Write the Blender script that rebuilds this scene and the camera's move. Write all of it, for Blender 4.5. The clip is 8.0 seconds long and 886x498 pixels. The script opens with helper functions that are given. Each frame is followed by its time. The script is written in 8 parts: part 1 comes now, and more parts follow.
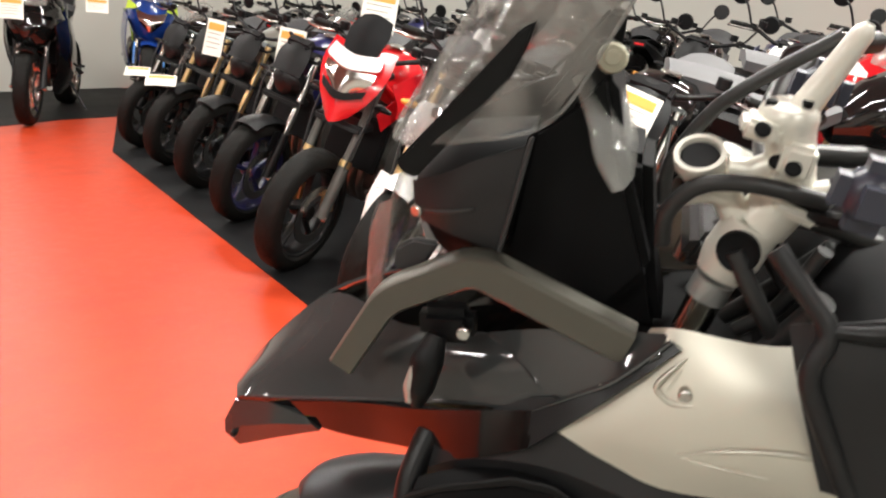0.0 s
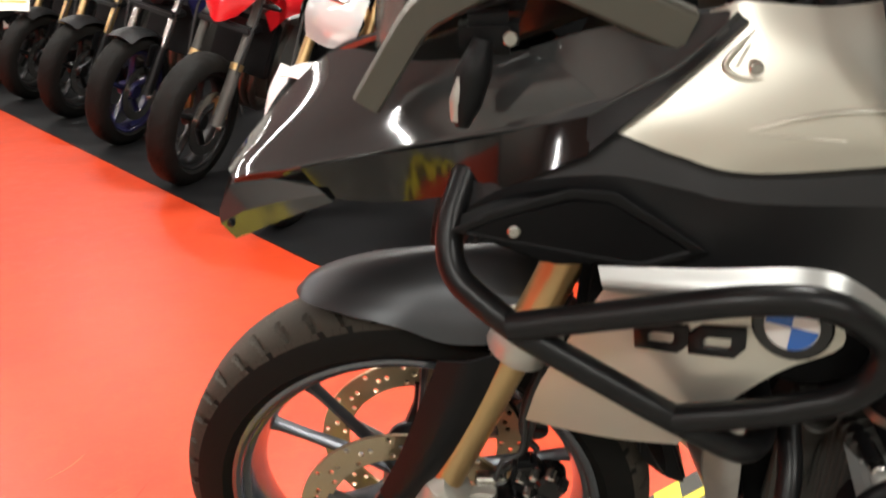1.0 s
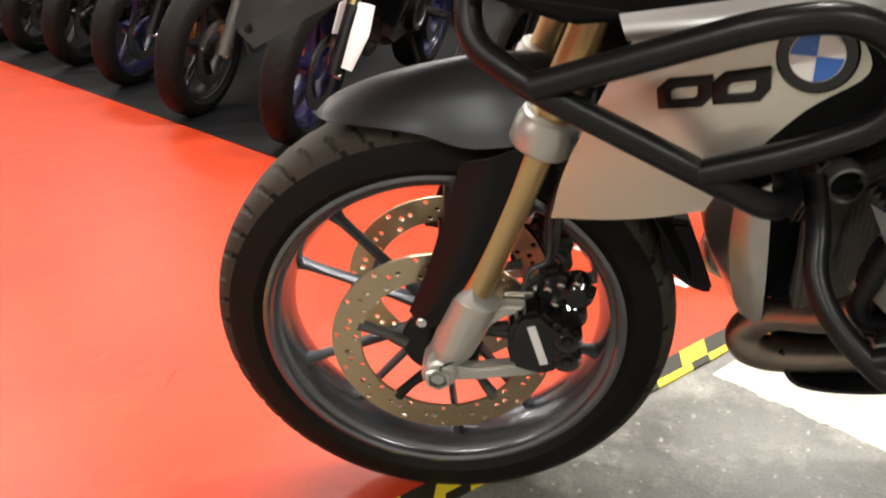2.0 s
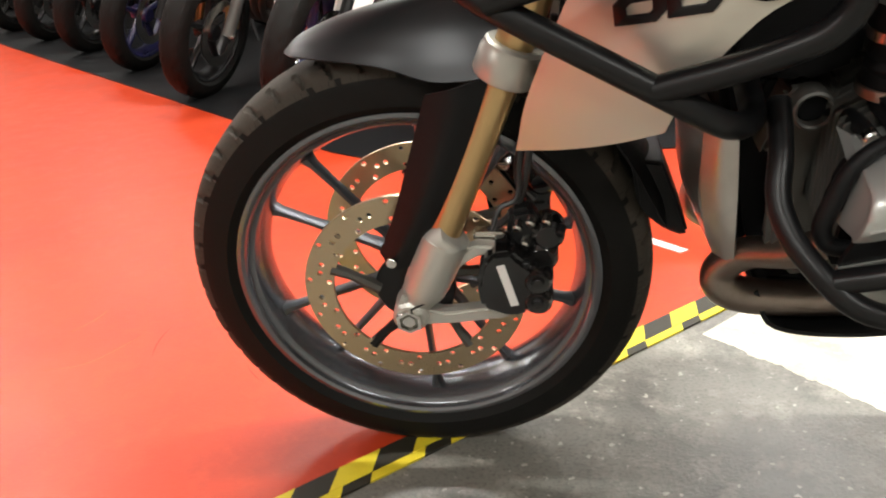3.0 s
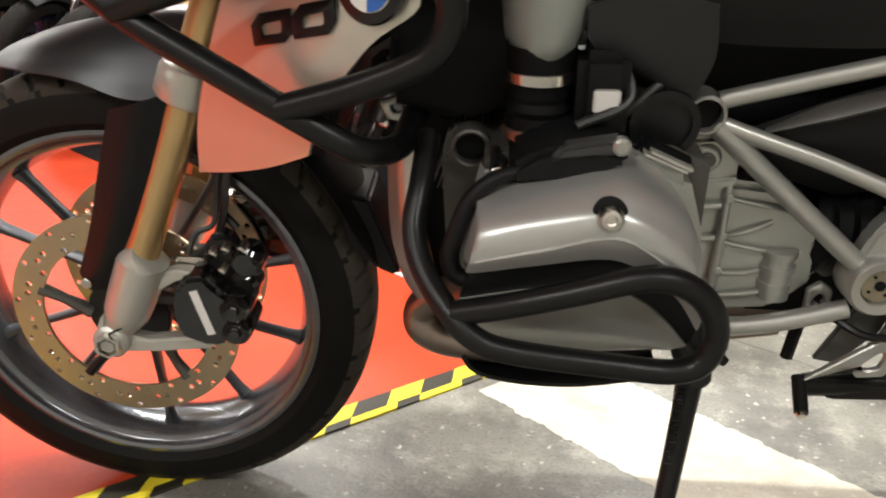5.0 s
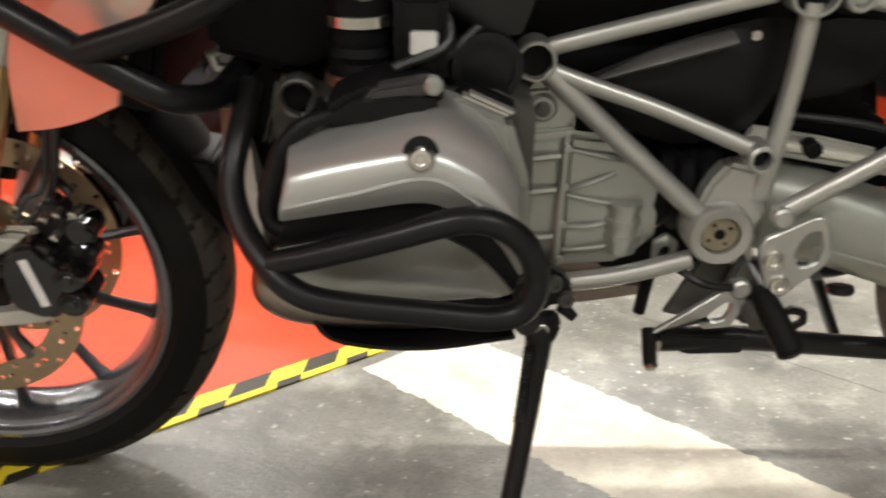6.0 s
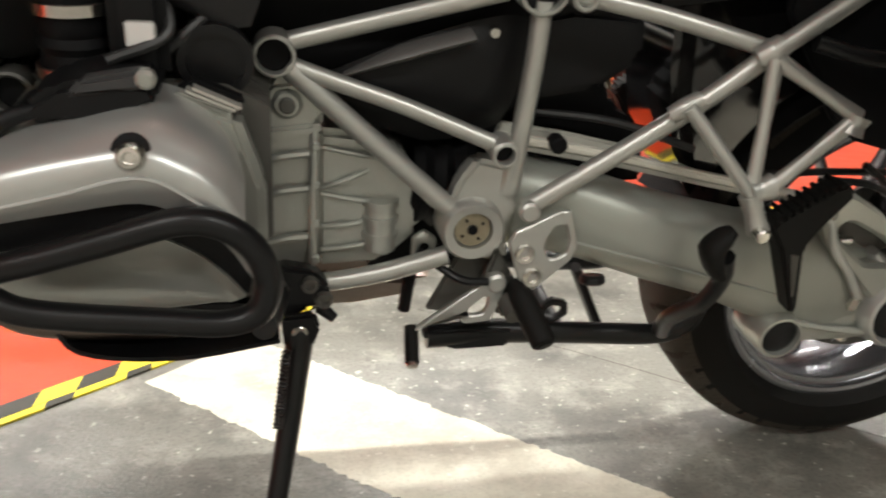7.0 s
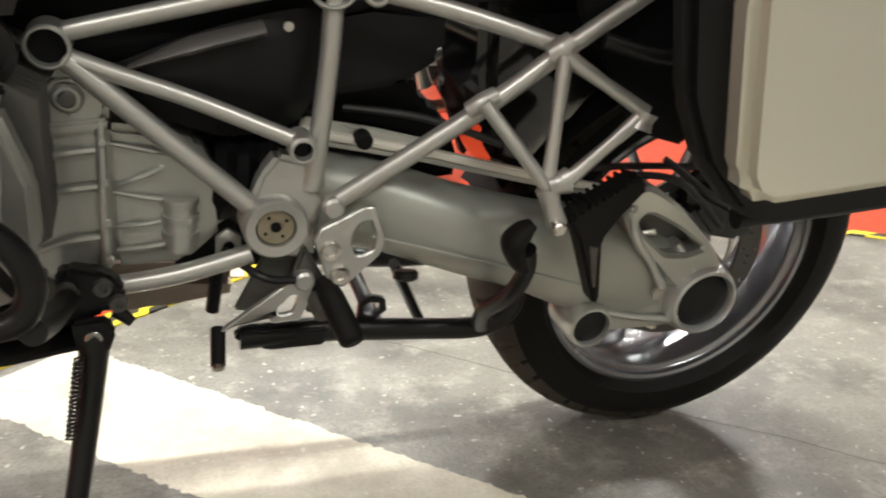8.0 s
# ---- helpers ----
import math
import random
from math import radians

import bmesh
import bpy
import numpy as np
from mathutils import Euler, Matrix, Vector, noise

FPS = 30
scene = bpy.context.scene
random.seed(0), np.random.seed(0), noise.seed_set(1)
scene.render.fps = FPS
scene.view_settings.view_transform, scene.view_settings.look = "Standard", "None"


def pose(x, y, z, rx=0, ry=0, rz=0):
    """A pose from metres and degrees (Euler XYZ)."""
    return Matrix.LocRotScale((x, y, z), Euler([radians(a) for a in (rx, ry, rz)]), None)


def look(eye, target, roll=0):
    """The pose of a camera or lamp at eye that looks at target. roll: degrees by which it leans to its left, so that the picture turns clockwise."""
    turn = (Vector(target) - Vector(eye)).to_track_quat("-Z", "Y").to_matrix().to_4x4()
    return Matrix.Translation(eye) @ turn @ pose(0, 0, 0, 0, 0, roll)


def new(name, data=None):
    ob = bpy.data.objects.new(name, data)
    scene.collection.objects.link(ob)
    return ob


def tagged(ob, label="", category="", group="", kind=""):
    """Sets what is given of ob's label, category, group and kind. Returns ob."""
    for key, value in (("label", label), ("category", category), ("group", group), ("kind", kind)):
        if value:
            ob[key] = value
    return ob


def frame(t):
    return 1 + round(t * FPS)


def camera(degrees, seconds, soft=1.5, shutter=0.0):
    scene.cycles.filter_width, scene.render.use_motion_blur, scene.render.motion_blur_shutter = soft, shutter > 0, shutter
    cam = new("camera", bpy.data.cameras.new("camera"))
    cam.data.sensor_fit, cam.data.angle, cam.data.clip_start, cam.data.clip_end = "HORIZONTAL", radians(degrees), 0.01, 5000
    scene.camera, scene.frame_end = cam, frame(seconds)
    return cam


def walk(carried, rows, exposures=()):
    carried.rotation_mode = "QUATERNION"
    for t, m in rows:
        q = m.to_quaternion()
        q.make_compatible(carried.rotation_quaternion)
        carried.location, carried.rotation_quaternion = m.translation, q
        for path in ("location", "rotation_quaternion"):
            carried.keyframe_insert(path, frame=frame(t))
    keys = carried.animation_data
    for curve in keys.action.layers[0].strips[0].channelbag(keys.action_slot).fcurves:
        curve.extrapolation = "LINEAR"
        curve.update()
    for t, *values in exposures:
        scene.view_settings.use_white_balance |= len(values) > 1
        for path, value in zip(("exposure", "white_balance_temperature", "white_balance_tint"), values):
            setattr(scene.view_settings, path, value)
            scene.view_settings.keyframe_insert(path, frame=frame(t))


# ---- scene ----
cam = camera(55.0, 8.0, soft=2.0, shutter=0.4)
PATH = [
    (0, (0.293, -0.883, 1.278), (-0.179, 0.973, 0.699), 1.13),
    (0.5, (0.196, -0.887, 1.183), (-0.152, 0.98, 0.554), 1.77),
    (1, (0.142, -0.918, 1.062), (-0.036, 0.946, 0.359), -0.8),
    (1.5, (0.124, -0.952, 0.971), (-0.044, 0.923, 0.296), -2.3),
    (2, (0.131, -0.989, 0.897), (-0.078, 0.837, 0.107), -4.0),
    (3.5, (0.258, -1.016, 0.807), (-0.019, 0.798, 0.012), -4.0),
    (4, (0.35, -1.041, 0.789), (0.082, 0.836, 0.153), -1.9),
    (4.5, (0.427, -1.011, 0.768), (0.281, 0.885, 0.149), 0.5),
    (5.8, (0.573, -0.979, 0.724), (0.516, 0.907, 0.061), -0.2),
    (6, (0.598, -0.976, 0.706), (0.619, 0.922, 0.077), 0.5),
    (6.5, (0.647, -0.968, 0.704), (0.866, 0.92, 0.08), 1.3),
    (7, (0.695, -0.967, 0.699), (1.085, 0.896, 0.083), 2.2),
    (7.5, (0.746, -0.974, 0.697), (1.271, 0.857, 0.086), 2.8),
    (8, (0.783, -0.983, 0.697), (1.431, 0.81, 0.094), 3.5),
]
walk(cam, [(t, look(eye, target, roll)) for t, eye, target, roll in PATH])

# ---- light ----
world = bpy.data.worlds.new("showroom_air")
scene.world = world
world.use_nodes = True
world.node_tree.nodes["Background"].inputs[0].default_value = (0.9, 0.95, 1.0, 1)
world.node_tree.nodes["Background"].inputs[1].default_value = 0.02
EXPOSURE = 0.0
LAMP_WATTS = 100.0
scene.view_settings.exposure = EXPOSURE


# ---- materials ----
def material(name, color, rough=0.5, metal=0.0, vary=0.12, scale=6.0, bump=0.0, bump_scale=120.0, coat=0.0, rough_vary=0.1, tint=None, spec=0.5):
    """A surface whose colour and gloss drift at a large and a fine scale."""
    m = bpy.data.materials.new(name)
    m.use_nodes = True
    nt = m.node_tree
    bsdf = nt.nodes["Principled BSDF"]
    tc = nt.nodes.new("ShaderNodeTexCoord")
    big = nt.nodes.new("ShaderNodeTexNoise")
    big.inputs["Scale"].default_value, big.inputs["Detail"].default_value = scale, 5
    fine = nt.nodes.new("ShaderNodeTexNoise")
    fine.inputs["Scale"].default_value, fine.inputs["Detail"].default_value = bump_scale, 4
    nt.links.new(tc.outputs["Object"], big.inputs["Vector"])
    nt.links.new(tc.outputs["Object"], fine.inputs["Vector"])
    ramp = nt.nodes.new("ShaderNodeMix")
    ramp.data_type = "RGBA"
    lo = [c * (1 - vary) for c in color]
    hi = [min(1, c * (1 + vary)) for c in (tint or color)]
    ramp.inputs["A"].default_value, ramp.inputs["B"].default_value = (*lo, 1), (*hi, 1)
    both = nt.nodes.new("ShaderNodeMath")
    both.operation = "MULTIPLY_ADD"
    both.inputs[1].default_value, both.inputs[2].default_value = 0.35, 0.0
    nt.links.new(fine.outputs["Fac"], both.inputs[0])
    mix = nt.nodes.new("ShaderNodeMath")
    mix.operation = "MULTIPLY_ADD"
    mix.inputs[1].default_value = 0.75
    nt.links.new(big.outputs["Fac"], mix.inputs[0])
    nt.links.new(both.outputs[0], mix.inputs[2])
    nt.links.new(mix.outputs[0], ramp.inputs["Factor"])
    nt.links.new(ramp.outputs["Result"], bsdf.inputs["Base Color"])
    span = nt.nodes.new("ShaderNodeMapRange")
    span.inputs["To Min"].default_value = max(0.02, rough - rough_vary)
    span.inputs["To Max"].default_value = min(1, rough + rough_vary)
    nt.links.new(mix.outputs[0], span.inputs["Value"])
    nt.links.new(span.outputs["Result"], bsdf.inputs["Roughness"])
    bsdf.inputs["Metallic"].default_value = metal
    bsdf.inputs["Specular IOR Level"].default_value = spec
    bsdf.inputs["Coat Weight"].default_value = coat
    bsdf.inputs["Coat Roughness"].default_value = 0.06
    if bump:
        b = nt.nodes.new("ShaderNodeBump")
        b.inputs["Strength"].default_value, b.inputs["Distance"].default_value = bump, 0.002
        nt.links.new(fine.outputs["Fac"], b.inputs["Height"])
        nt.links.new(b.outputs["Normal"], bsdf.inputs["Normal"])
    return m


RUBBER = material("tyre_rubber", (0.0065, 0.0062, 0.0058), 0.6, bump=0.25, bump_scale=260, tint=(0.0095, 0.009, 0.008), vary=0.35, spec=0.13)
BLACK_PLASTIC = material("black_plastic", (0.0065, 0.0065, 0.007), 0.42, bump=0.25, bump_scale=700, vary=0.25, spec=0.22)
SATIN_BLACK = material("powder_coated_black", (0.007, 0.007, 0.0075), 0.32, bump=0.1, bump_scale=500, vary=0.2, spec=0.32)
DARK = material("dark_plastic", (0.005, 0.005, 0.0055), 0.55, vary=0.3, spec=0.14)
TRIM_PLASTIC = material("grained_trim_plastic", (0.017, 0.017, 0.018), 0.4, bump=0.15, bump_scale=700, vary=0.15, spec=0.36, rough_vary=0.04)
GLOSS_BLACK = material("gloss_black_paint", (0.006, 0.0055, 0.0055), 0.08, vary=0.15, coat=0.4, rough_vary=0.04)
GREY_PAINT = material("dark_grey_paint", (0.040, 0.042, 0.0425), 0.07, metal=0.0, vary=0.12, coat=0.8, rough_vary=0.02)
GREY_PLASTIC = material("grey_grained_plastic", (0.04, 0.04, 0.041), 0.45, bump=0.2, bump_scale=600, vary=0.15, spec=0.4)
SATIN_GREY = material("satin_grey_paint", (0.12, 0.115, 0.095), 0.36, metal=0.4, vary=0.08, bump=0.04, bump_scale=600)
FENDER_GREY = material("fender_grey_paint", (0.055, 0.057, 0.06), 0.36, metal=0.6, vary=0.08, bump=0.03, bump_scale=600, rough_vary=0.03)
CHAMPAGNE = material("champagne_silver_paint", (0.64, 0.615, 0.53), 0.36, metal=0.7, vary=0.05, coat=0.25, bump=0.02, bump_scale=900, rough_vary=0.03)
CASE_PAINT = material("case_silver_paint", (0.60, 0.585, 0.485), 0.34, metal=0.35, vary=0.04, bump=0.03, bump_scale=500)
ALU = material("cast_aluminium", (0.415, 0.425, 0.39), 0.31, metal=0.65, vary=0.14, scale=11, bump=0.05, bump_scale=260, rough_vary=0.02)
ALU_SHINE = material("engine_cover_silver", (0.5, 0.508, 0.49), 0.33, metal=0.65, vary=0.06, scale=9, rough_vary=0.012)
CAST_GREY = material("grey_cast_fork_foot", (0.56, 0.55, 0.5), 0.36, metal=0.55, vary=0.08, scale=14, bump=0.06, bump_scale=300, rough_vary=0.02)
# Darker copy of the cast aluminium, with shade put into the base colour.
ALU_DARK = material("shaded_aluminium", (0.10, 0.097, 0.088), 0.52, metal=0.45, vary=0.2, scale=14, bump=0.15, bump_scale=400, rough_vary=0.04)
SHIELD = material("dented_shield_aluminium", (0.5, 0.48, 0.44), 0.3, metal=0.75, vary=0.25, scale=22, bump=0.35, bump_scale=45, rough_vary=0.06)
ARM_CAST = material("sandblasted_arm_casting", (0.37, 0.385, 0.345), 0.44, metal=0.5, vary=0.1, scale=9, bump=0.06, bump_scale=400, rough_vary=0.03)
FRAME = material("silver_frame_paint", (0.485, 0.487, 0.455), 0.36, metal=0.7, vary=0.06, scale=9, coat=0.0, rough_vary=0.015)
DUCT = material("duct_grey_paint", (0.29, 0.31, 0.28), 0.36, metal=0.3, vary=0.06)
# Paler brown than the sidewall rubber: overhead light on the tread, put into its colour.
TREAD = material("top_lit_tread_rubber", (0.036, 0.031, 0.025), 0.75, bump=0.3, bump_scale=240, tint=(0.05, 0.043, 0.034), vary=0.3, spec=0.2)
CAST_PALE = material("pale_cast_aluminium", (0.78, 0.76, 0.68), 0.34, metal=0.3, vary=0.08, scale=14, bump=0.08, bump_scale=300, rough_vary=0.03)
STEEL = material("bright_steel", (0.62, 0.6, 0.56), 0.2, metal=1.0, vary=0.1, scale=30)
CHROME = material("polished_steel", (0.75, 0.72, 0.68), 0.1, metal=1.0, vary=0.08, scale=10, rough_vary=0.05)
HEADER = material("heated_steel_pipe", (0.33, 0.27, 0.22), 0.34, metal=1.0, vary=0.3, scale=12, tint=(0.36, 0.3, 0.26))
GOLD = material("gold_anodised", (0.66, 0.46, 0.22), 0.33, metal=0.9, vary=0.03, scale=3, rough_vary=0.03)
DISC = material("brake_disc_steel", (0.56, 0.39, 0.17), 0.28, metal=0.95, vary=0.08, scale=5, tint=(0.5, 0.44, 0.34), bump=0.04, bump_scale=500, rough_vary=0.03)
RIM_GREY = material("grey_rim_paint", (0.19, 0.198, 0.215), 0.23, metal=0.85, vary=0.1, coat=0.15, rough_vary=0.03)
SPOKE_GREY = material("dark_grey_spoke_paint", (0.075, 0.08, 0.088), 0.36, metal=0.6, vary=0.12, rough_vary=0.04)
RIM_SILVER = material("silver_rim_paint", (0.26, 0.265, 0.28), 0.22, metal=0.85, vary=0.08, coat=0.2)
BRONZE = material("bronze_bush", (0.30, 0.26, 0.18), 0.45, metal=0.5, vary=0.3, scale=60)
WHITE_PLASTIC = material("white_plastic", (0.78, 0.77, 0.74), 0.4, vary=0.04)
WHITE_PAINT = material("white_gloss_paint", (0.8, 0.79, 0.77), 0.2, vary=0.03, coat=0.5)
PAPER = material("price_card_paper", (0.82, 0.8, 0.72), 0.7, vary=0.04)
ORANGE = material("orange_print", (0.8, 0.35, 0.06), 0.6, vary=0.05)
PRINT = material("grey_print", (0.25, 0.24, 0.22), 0.7, vary=0.05)
RED_PAINT = material("gloss_red_paint", (0.62, 0.012, 0.018), 0.18, vary=0.06, coat=0.8, rough_vary=0.04)
BLUE_PAINT = material("gloss_blue_paint", (0.008, 0.036, 0.2), 0.2, vary=0.08, coat=0.8, rough_vary=0.04)
SKY_BLUE = material("light_blue_paint", (0.05, 0.28, 0.8), 0.3, vary=0.08)
VIOLET = material("violet_blue_paint", (0.009, 0.01, 0.06), 0.28, vary=0.1, coat=0.4)
LIME = material("lime_print", (0.55, 0.75, 0.05), 0.4, vary=0.05)
EMBLEM_BLUE = material("emblem_blue", (0.03, 0.14, 0.5), 0.25, vary=0.04, coat=0.5)
# Grey that stands in for the soft highlight on the black airbox cover.
SHEEN = material("painted_cover_sheen", (0.085, 0.08, 0.076), 0.4, vary=0.2, spec=0.5)
SEAT = material("seat_vinyl", (0.03, 0.03, 0.032), 0.5, bump=0.3, bump_scale=300, vary=0.15)
GREY_SEAT = material("grey_seat_vinyl", (0.15, 0.15, 0.155), 0.55, bump=0.3, bump_scale=300, vary=0.1)
HOSE = material("rubber_hose", (0.02, 0.02, 0.02), 0.4, vary=0.2)
RES = material("smoked_reservoir", (0.045, 0.048, 0.068), 0.3, vary=0.15, coat=0.2)
YELLOW = material("yellow_tape", (0.75, 0.6, 0.03), 0.45, vary=0.12, scale=25)
TAPE_BLACK = material("black_tape", (0.025, 0.023, 0.015), 0.45, vary=0.3, scale=25)
MAT = material("black_floor_mat", (0.007, 0.007, 0.0075), 0.6, vary=0.35, scale=3, bump=0.4, bump_scale=160, spec=0.14)
WALL = material("painted_wall", (0.55, 0.54, 0.49), 0.8, vary=0.04, scale=1.5, bump=0.1, bump_scale=80)
CEILING = material("painted_ceiling", (0.3, 0.3, 0.29), 0.85, vary=0.04, scale=1.5)
LAMP_BODY = material("lamp_housing", (0.8, 0.8, 0.78), 0.4, vary=0.03)


def glass(name, color, rough, alpha, streak=0.0):
    """Thin plastic or glass that lets most light through, with noise streaks in its alpha."""
    m = bpy.data.materials.new(name)
    m.use_nodes = True
    nt = m.node_tree
    b = nt.nodes["Principled BSDF"]
    b.inputs["Base Color"].default_value = (*color, 1)
    b.inputs["Roughness"].default_value = rough
    b.inputs["Alpha"].default_value = alpha
    b.inputs["Coat Weight"].default_value = 0.6
    if streak:
        tc, mp, n = nt.nodes.new("ShaderNodeTexCoord"), nt.nodes.new("ShaderNodeMapping"), nt.nodes.new("ShaderNodeTexNoise")
        mp.inputs["Scale"].default_value = (26, 30, 5)
        mp.inputs["Rotation"].default_value = (0, radians(40), 0)
        n.inputs["Scale"].default_value, n.inputs["Detail"].default_value = 0.8, 2
        r = nt.nodes.new("ShaderNodeMapRange")
        r.inputs["From Min"].default_value, r.inputs["From Max"].default_value = 0.35, 0.68
        r.inputs["To Min"].default_value, r.inputs["To Max"].default_value = alpha - streak * 0.6, alpha + streak
        nt.links.new(tc.outputs["Object"], mp.inputs["Vector"])
        nt.links.new(mp.outputs["Vector"], n.inputs["Vector"])
        nt.links.new(n.outputs["Fac"], r.inputs["Value"])
        nt.links.new(r.outputs["Result"], b.inputs["Alpha"])
    return m


SCREEN = glass("smoked_screen", (0.26, 0.25, 0.23), 0.09, 0.30, 0.28)
CLEAR = glass("clear_lens", (0.75, 0.75, 0.75), 0.05, 0.35)
FILM = glass("cloudy_plastic", (0.24, 0.24, 0.225), 0.2, 0.42, 0.25)


def floor_material(name, base, dark, light, rough, scratch, speck, spec=0.5):
    """A painted or bare concrete floor: broad stains, fine grain, specks and worn gloss."""
    m = bpy.data.materials.new(name)
    m.use_nodes = True
    nt = m.node_tree
    bsdf = nt.nodes["Principled BSDF"]
    tc = nt.nodes.new("ShaderNodeTexCoord")

    def noise_at(s, detail, rough_=0.5):
        n = nt.nodes.new("ShaderNodeTexNoise")
        n.inputs["Scale"].default_value, n.inputs["Detail"].default_value, n.inputs["Roughness"].default_value = s, detail, rough_
        nt.links.new(tc.outputs["Object"], n.inputs["Vector"])
        return n

    def blend(a, b, fac):
        x = nt.nodes.new("ShaderNodeMix")
        x.data_type = "RGBA"
        for key, v in (("A", a), ("B", b)):
            if isinstance(v, tuple):
                x.inputs[key].default_value = (*v, 1)
            else:
                nt.links.new(v, x.inputs[key])
        nt.links.new(fac, x.inputs["Factor"])
        return x.outputs["Result"]

    def step(n, a, b, top=1.0):
        r = nt.nodes.new("ShaderNodeMapRange")
        r.inputs["From Min"].default_value, r.inputs["From Max"].default_value = a, b
        r.inputs["To Max"].default_value = top
        nt.links.new(n.outputs["Fac"], r.inputs["Value"])
        return r.outputs["Result"]

    broad, mid, grain, spots = noise_at(3.4, 8, 0.62), noise_at(13, 9, 0.7), noise_at(150, 3), noise_at(60, 2)
    c = blend(base, dark, step(broad, 0.44, 0.66, 0.85))
    c = blend(c, light, step(mid, 0.5, 0.7, 0.6))
    c = blend(c, dark, step(grain, 0.5, 0.85, speck))
    c = blend(c, light, step(spots, 0.66, 0.72, speck * 1.4))
    nt.links.new(c, bsdf.inputs["Base Color"])
    bsdf.inputs["Specular IOR Level"].default_value = spec
    r = nt.nodes.new("ShaderNodeMapRange")
    r.inputs["To Min"].default_value, r.inputs["To Max"].default_value = rough - 0.1, rough + 0.14
    nt.links.new(mid.outputs["Fac"], r.inputs["Value"])
    nt.links.new(r.outputs["Result"], bsdf.inputs["Roughness"])
    b = nt.nodes.new("ShaderNodeBump")
    b.inputs["Strength"].default_value, b.inputs["Distance"].default_value = scratch, 0.002
    nt.links.new(grain.outputs["Fac"], b.inputs["Height"])
    nt.links.new(b.outputs["Normal"], bsdf.inputs["Normal"])
    return m


RED_FLOOR = floor_material("red_floor_paint", (0.54, 0.049, 0.013), (0.43, 0.034, 0.01), (0.61, 0.07, 0.022), 0.36, 0.08, 0.10, 0.38)
CONCRETE = floor_material("stained_concrete", (0.205, 0.197, 0.172), (0.06, 0.057, 0.05), (0.45, 0.43, 0.37), 0.31, 0.35, 0.8)
LINE_PAINT = floor_material("worn_white_line", (0.70, 0.66, 0.54), (0.34, 0.30, 0.23), (0.82, 0.79, 0.68), 0.5, 0.25, 0.5)
CRACK = material("crack_dirt", (0.1, 0.092, 0.078), 0.7, vary=0.3, scale=20)


# ---- shape helpers ----
def part(name, bm, mat, parent=None, label="", angle=38, kind=""):
    """Links a bmesh as one mesh object under a thing or a part."""
    bmesh.ops.recalc_face_normals(bm, faces=bm.faces)
    me = bpy.data.meshes.new(name)
    for f in bm.faces:
        f.smooth = True
    bm.to_mesh(me)
    bm.free()
    me.materials.append(mat)
    me.set_sharp_from_angle(angle=radians(angle))
    ob = new(name, me)
    ob.parent = parent
    if label or kind:
        tagged(ob, label, kind=kind)
    return ob


def catmull(points, steps):
    """A smooth line through the points."""
    p = [Vector(q) for q in points]
    p = [p[0] * 2 - p[1]] + p + [p[-1] * 2 - p[-2]]
    out = []
    for i in range(1, len(p) - 2):
        for k in range(steps):
            t = k / steps
            a, b, c, d = p[i - 1], p[i], p[i + 1], p[i + 2]
            out.append(0.5 * (2 * b + (c - a) * t + (2 * a - 5 * b + 4 * c - d) * t * t + (3 * b - a - 3 * c + d) * t ** 3))
    return out + [p[-2]]


def loft(sections, bm=None, caps=True, closed=False):
    """A skin over rings of equal length."""
    bm = bm or bmesh.new()
    rings = [[bm.verts.new(q) for q in s] for s in sections]
    n = len(rings[0])
    pairs = list(zip(rings, rings[1:])) + ([(rings[-1], rings[0])] if closed else [])
    for a, b in pairs:
        for i in range(n):
            bm.faces.new((a[i], a[(i + 1) % n], b[(i + 1) % n], b[i]))
    if caps and not closed:
        bm.faces.new(rings[0])
        bm.faces.new(rings[-1])
    return bm


def ring(center, axis, r, n=12, r2=None, ref=None):
    axis = Vector(axis).normalized()
    ref = Vector(ref) if ref is not None else (Vector((0, 0, 1)) if abs(axis.z) < 0.9 else Vector((1, 0, 0)))
    u = (ref - axis * ref.dot(axis)).normalized()
    v = axis.cross(u)
    r2 = r2 or r
    return [Vector(center) + u * r * math.cos(2 * math.pi * i / n) + v * r2 * math.sin(2 * math.pi * i / n) for i in range(n)]


def tube(points, r, bm=None, steps=6, n=12, flat=None):
    """A round bar along a smooth line; r may be a list, one for each point."""
    line = catmull(points, steps) if len(points) > 2 else [Vector(q) for q in points]
    rs = r if isinstance(r, (list, tuple)) else [r] * len(points)
    ref = Vector((0.0, 1.0, 0.0))
    if abs((line[1] - line[0]).normalized().dot(ref)) > 0.9:
        ref = Vector((0.0, 0.0, 1.0))
    sections = []
    for i, q in enumerate(line):
        d = (line[min(i + 1, len(line) - 1)] - line[max(i - 1, 0)]).normalized()
        f = i / (len(line) - 1) * (len(rs) - 1)
        k = min(int(f), len(rs) - 2)
        rad = rs[k] + (rs[k + 1] - rs[k]) * (f - k)
        ref = (ref - d * ref.dot(d)).normalized()
        sections.append(ring(q, d, rad, n, rad * (flat or 1), ref))
    return loft(sections, bm)


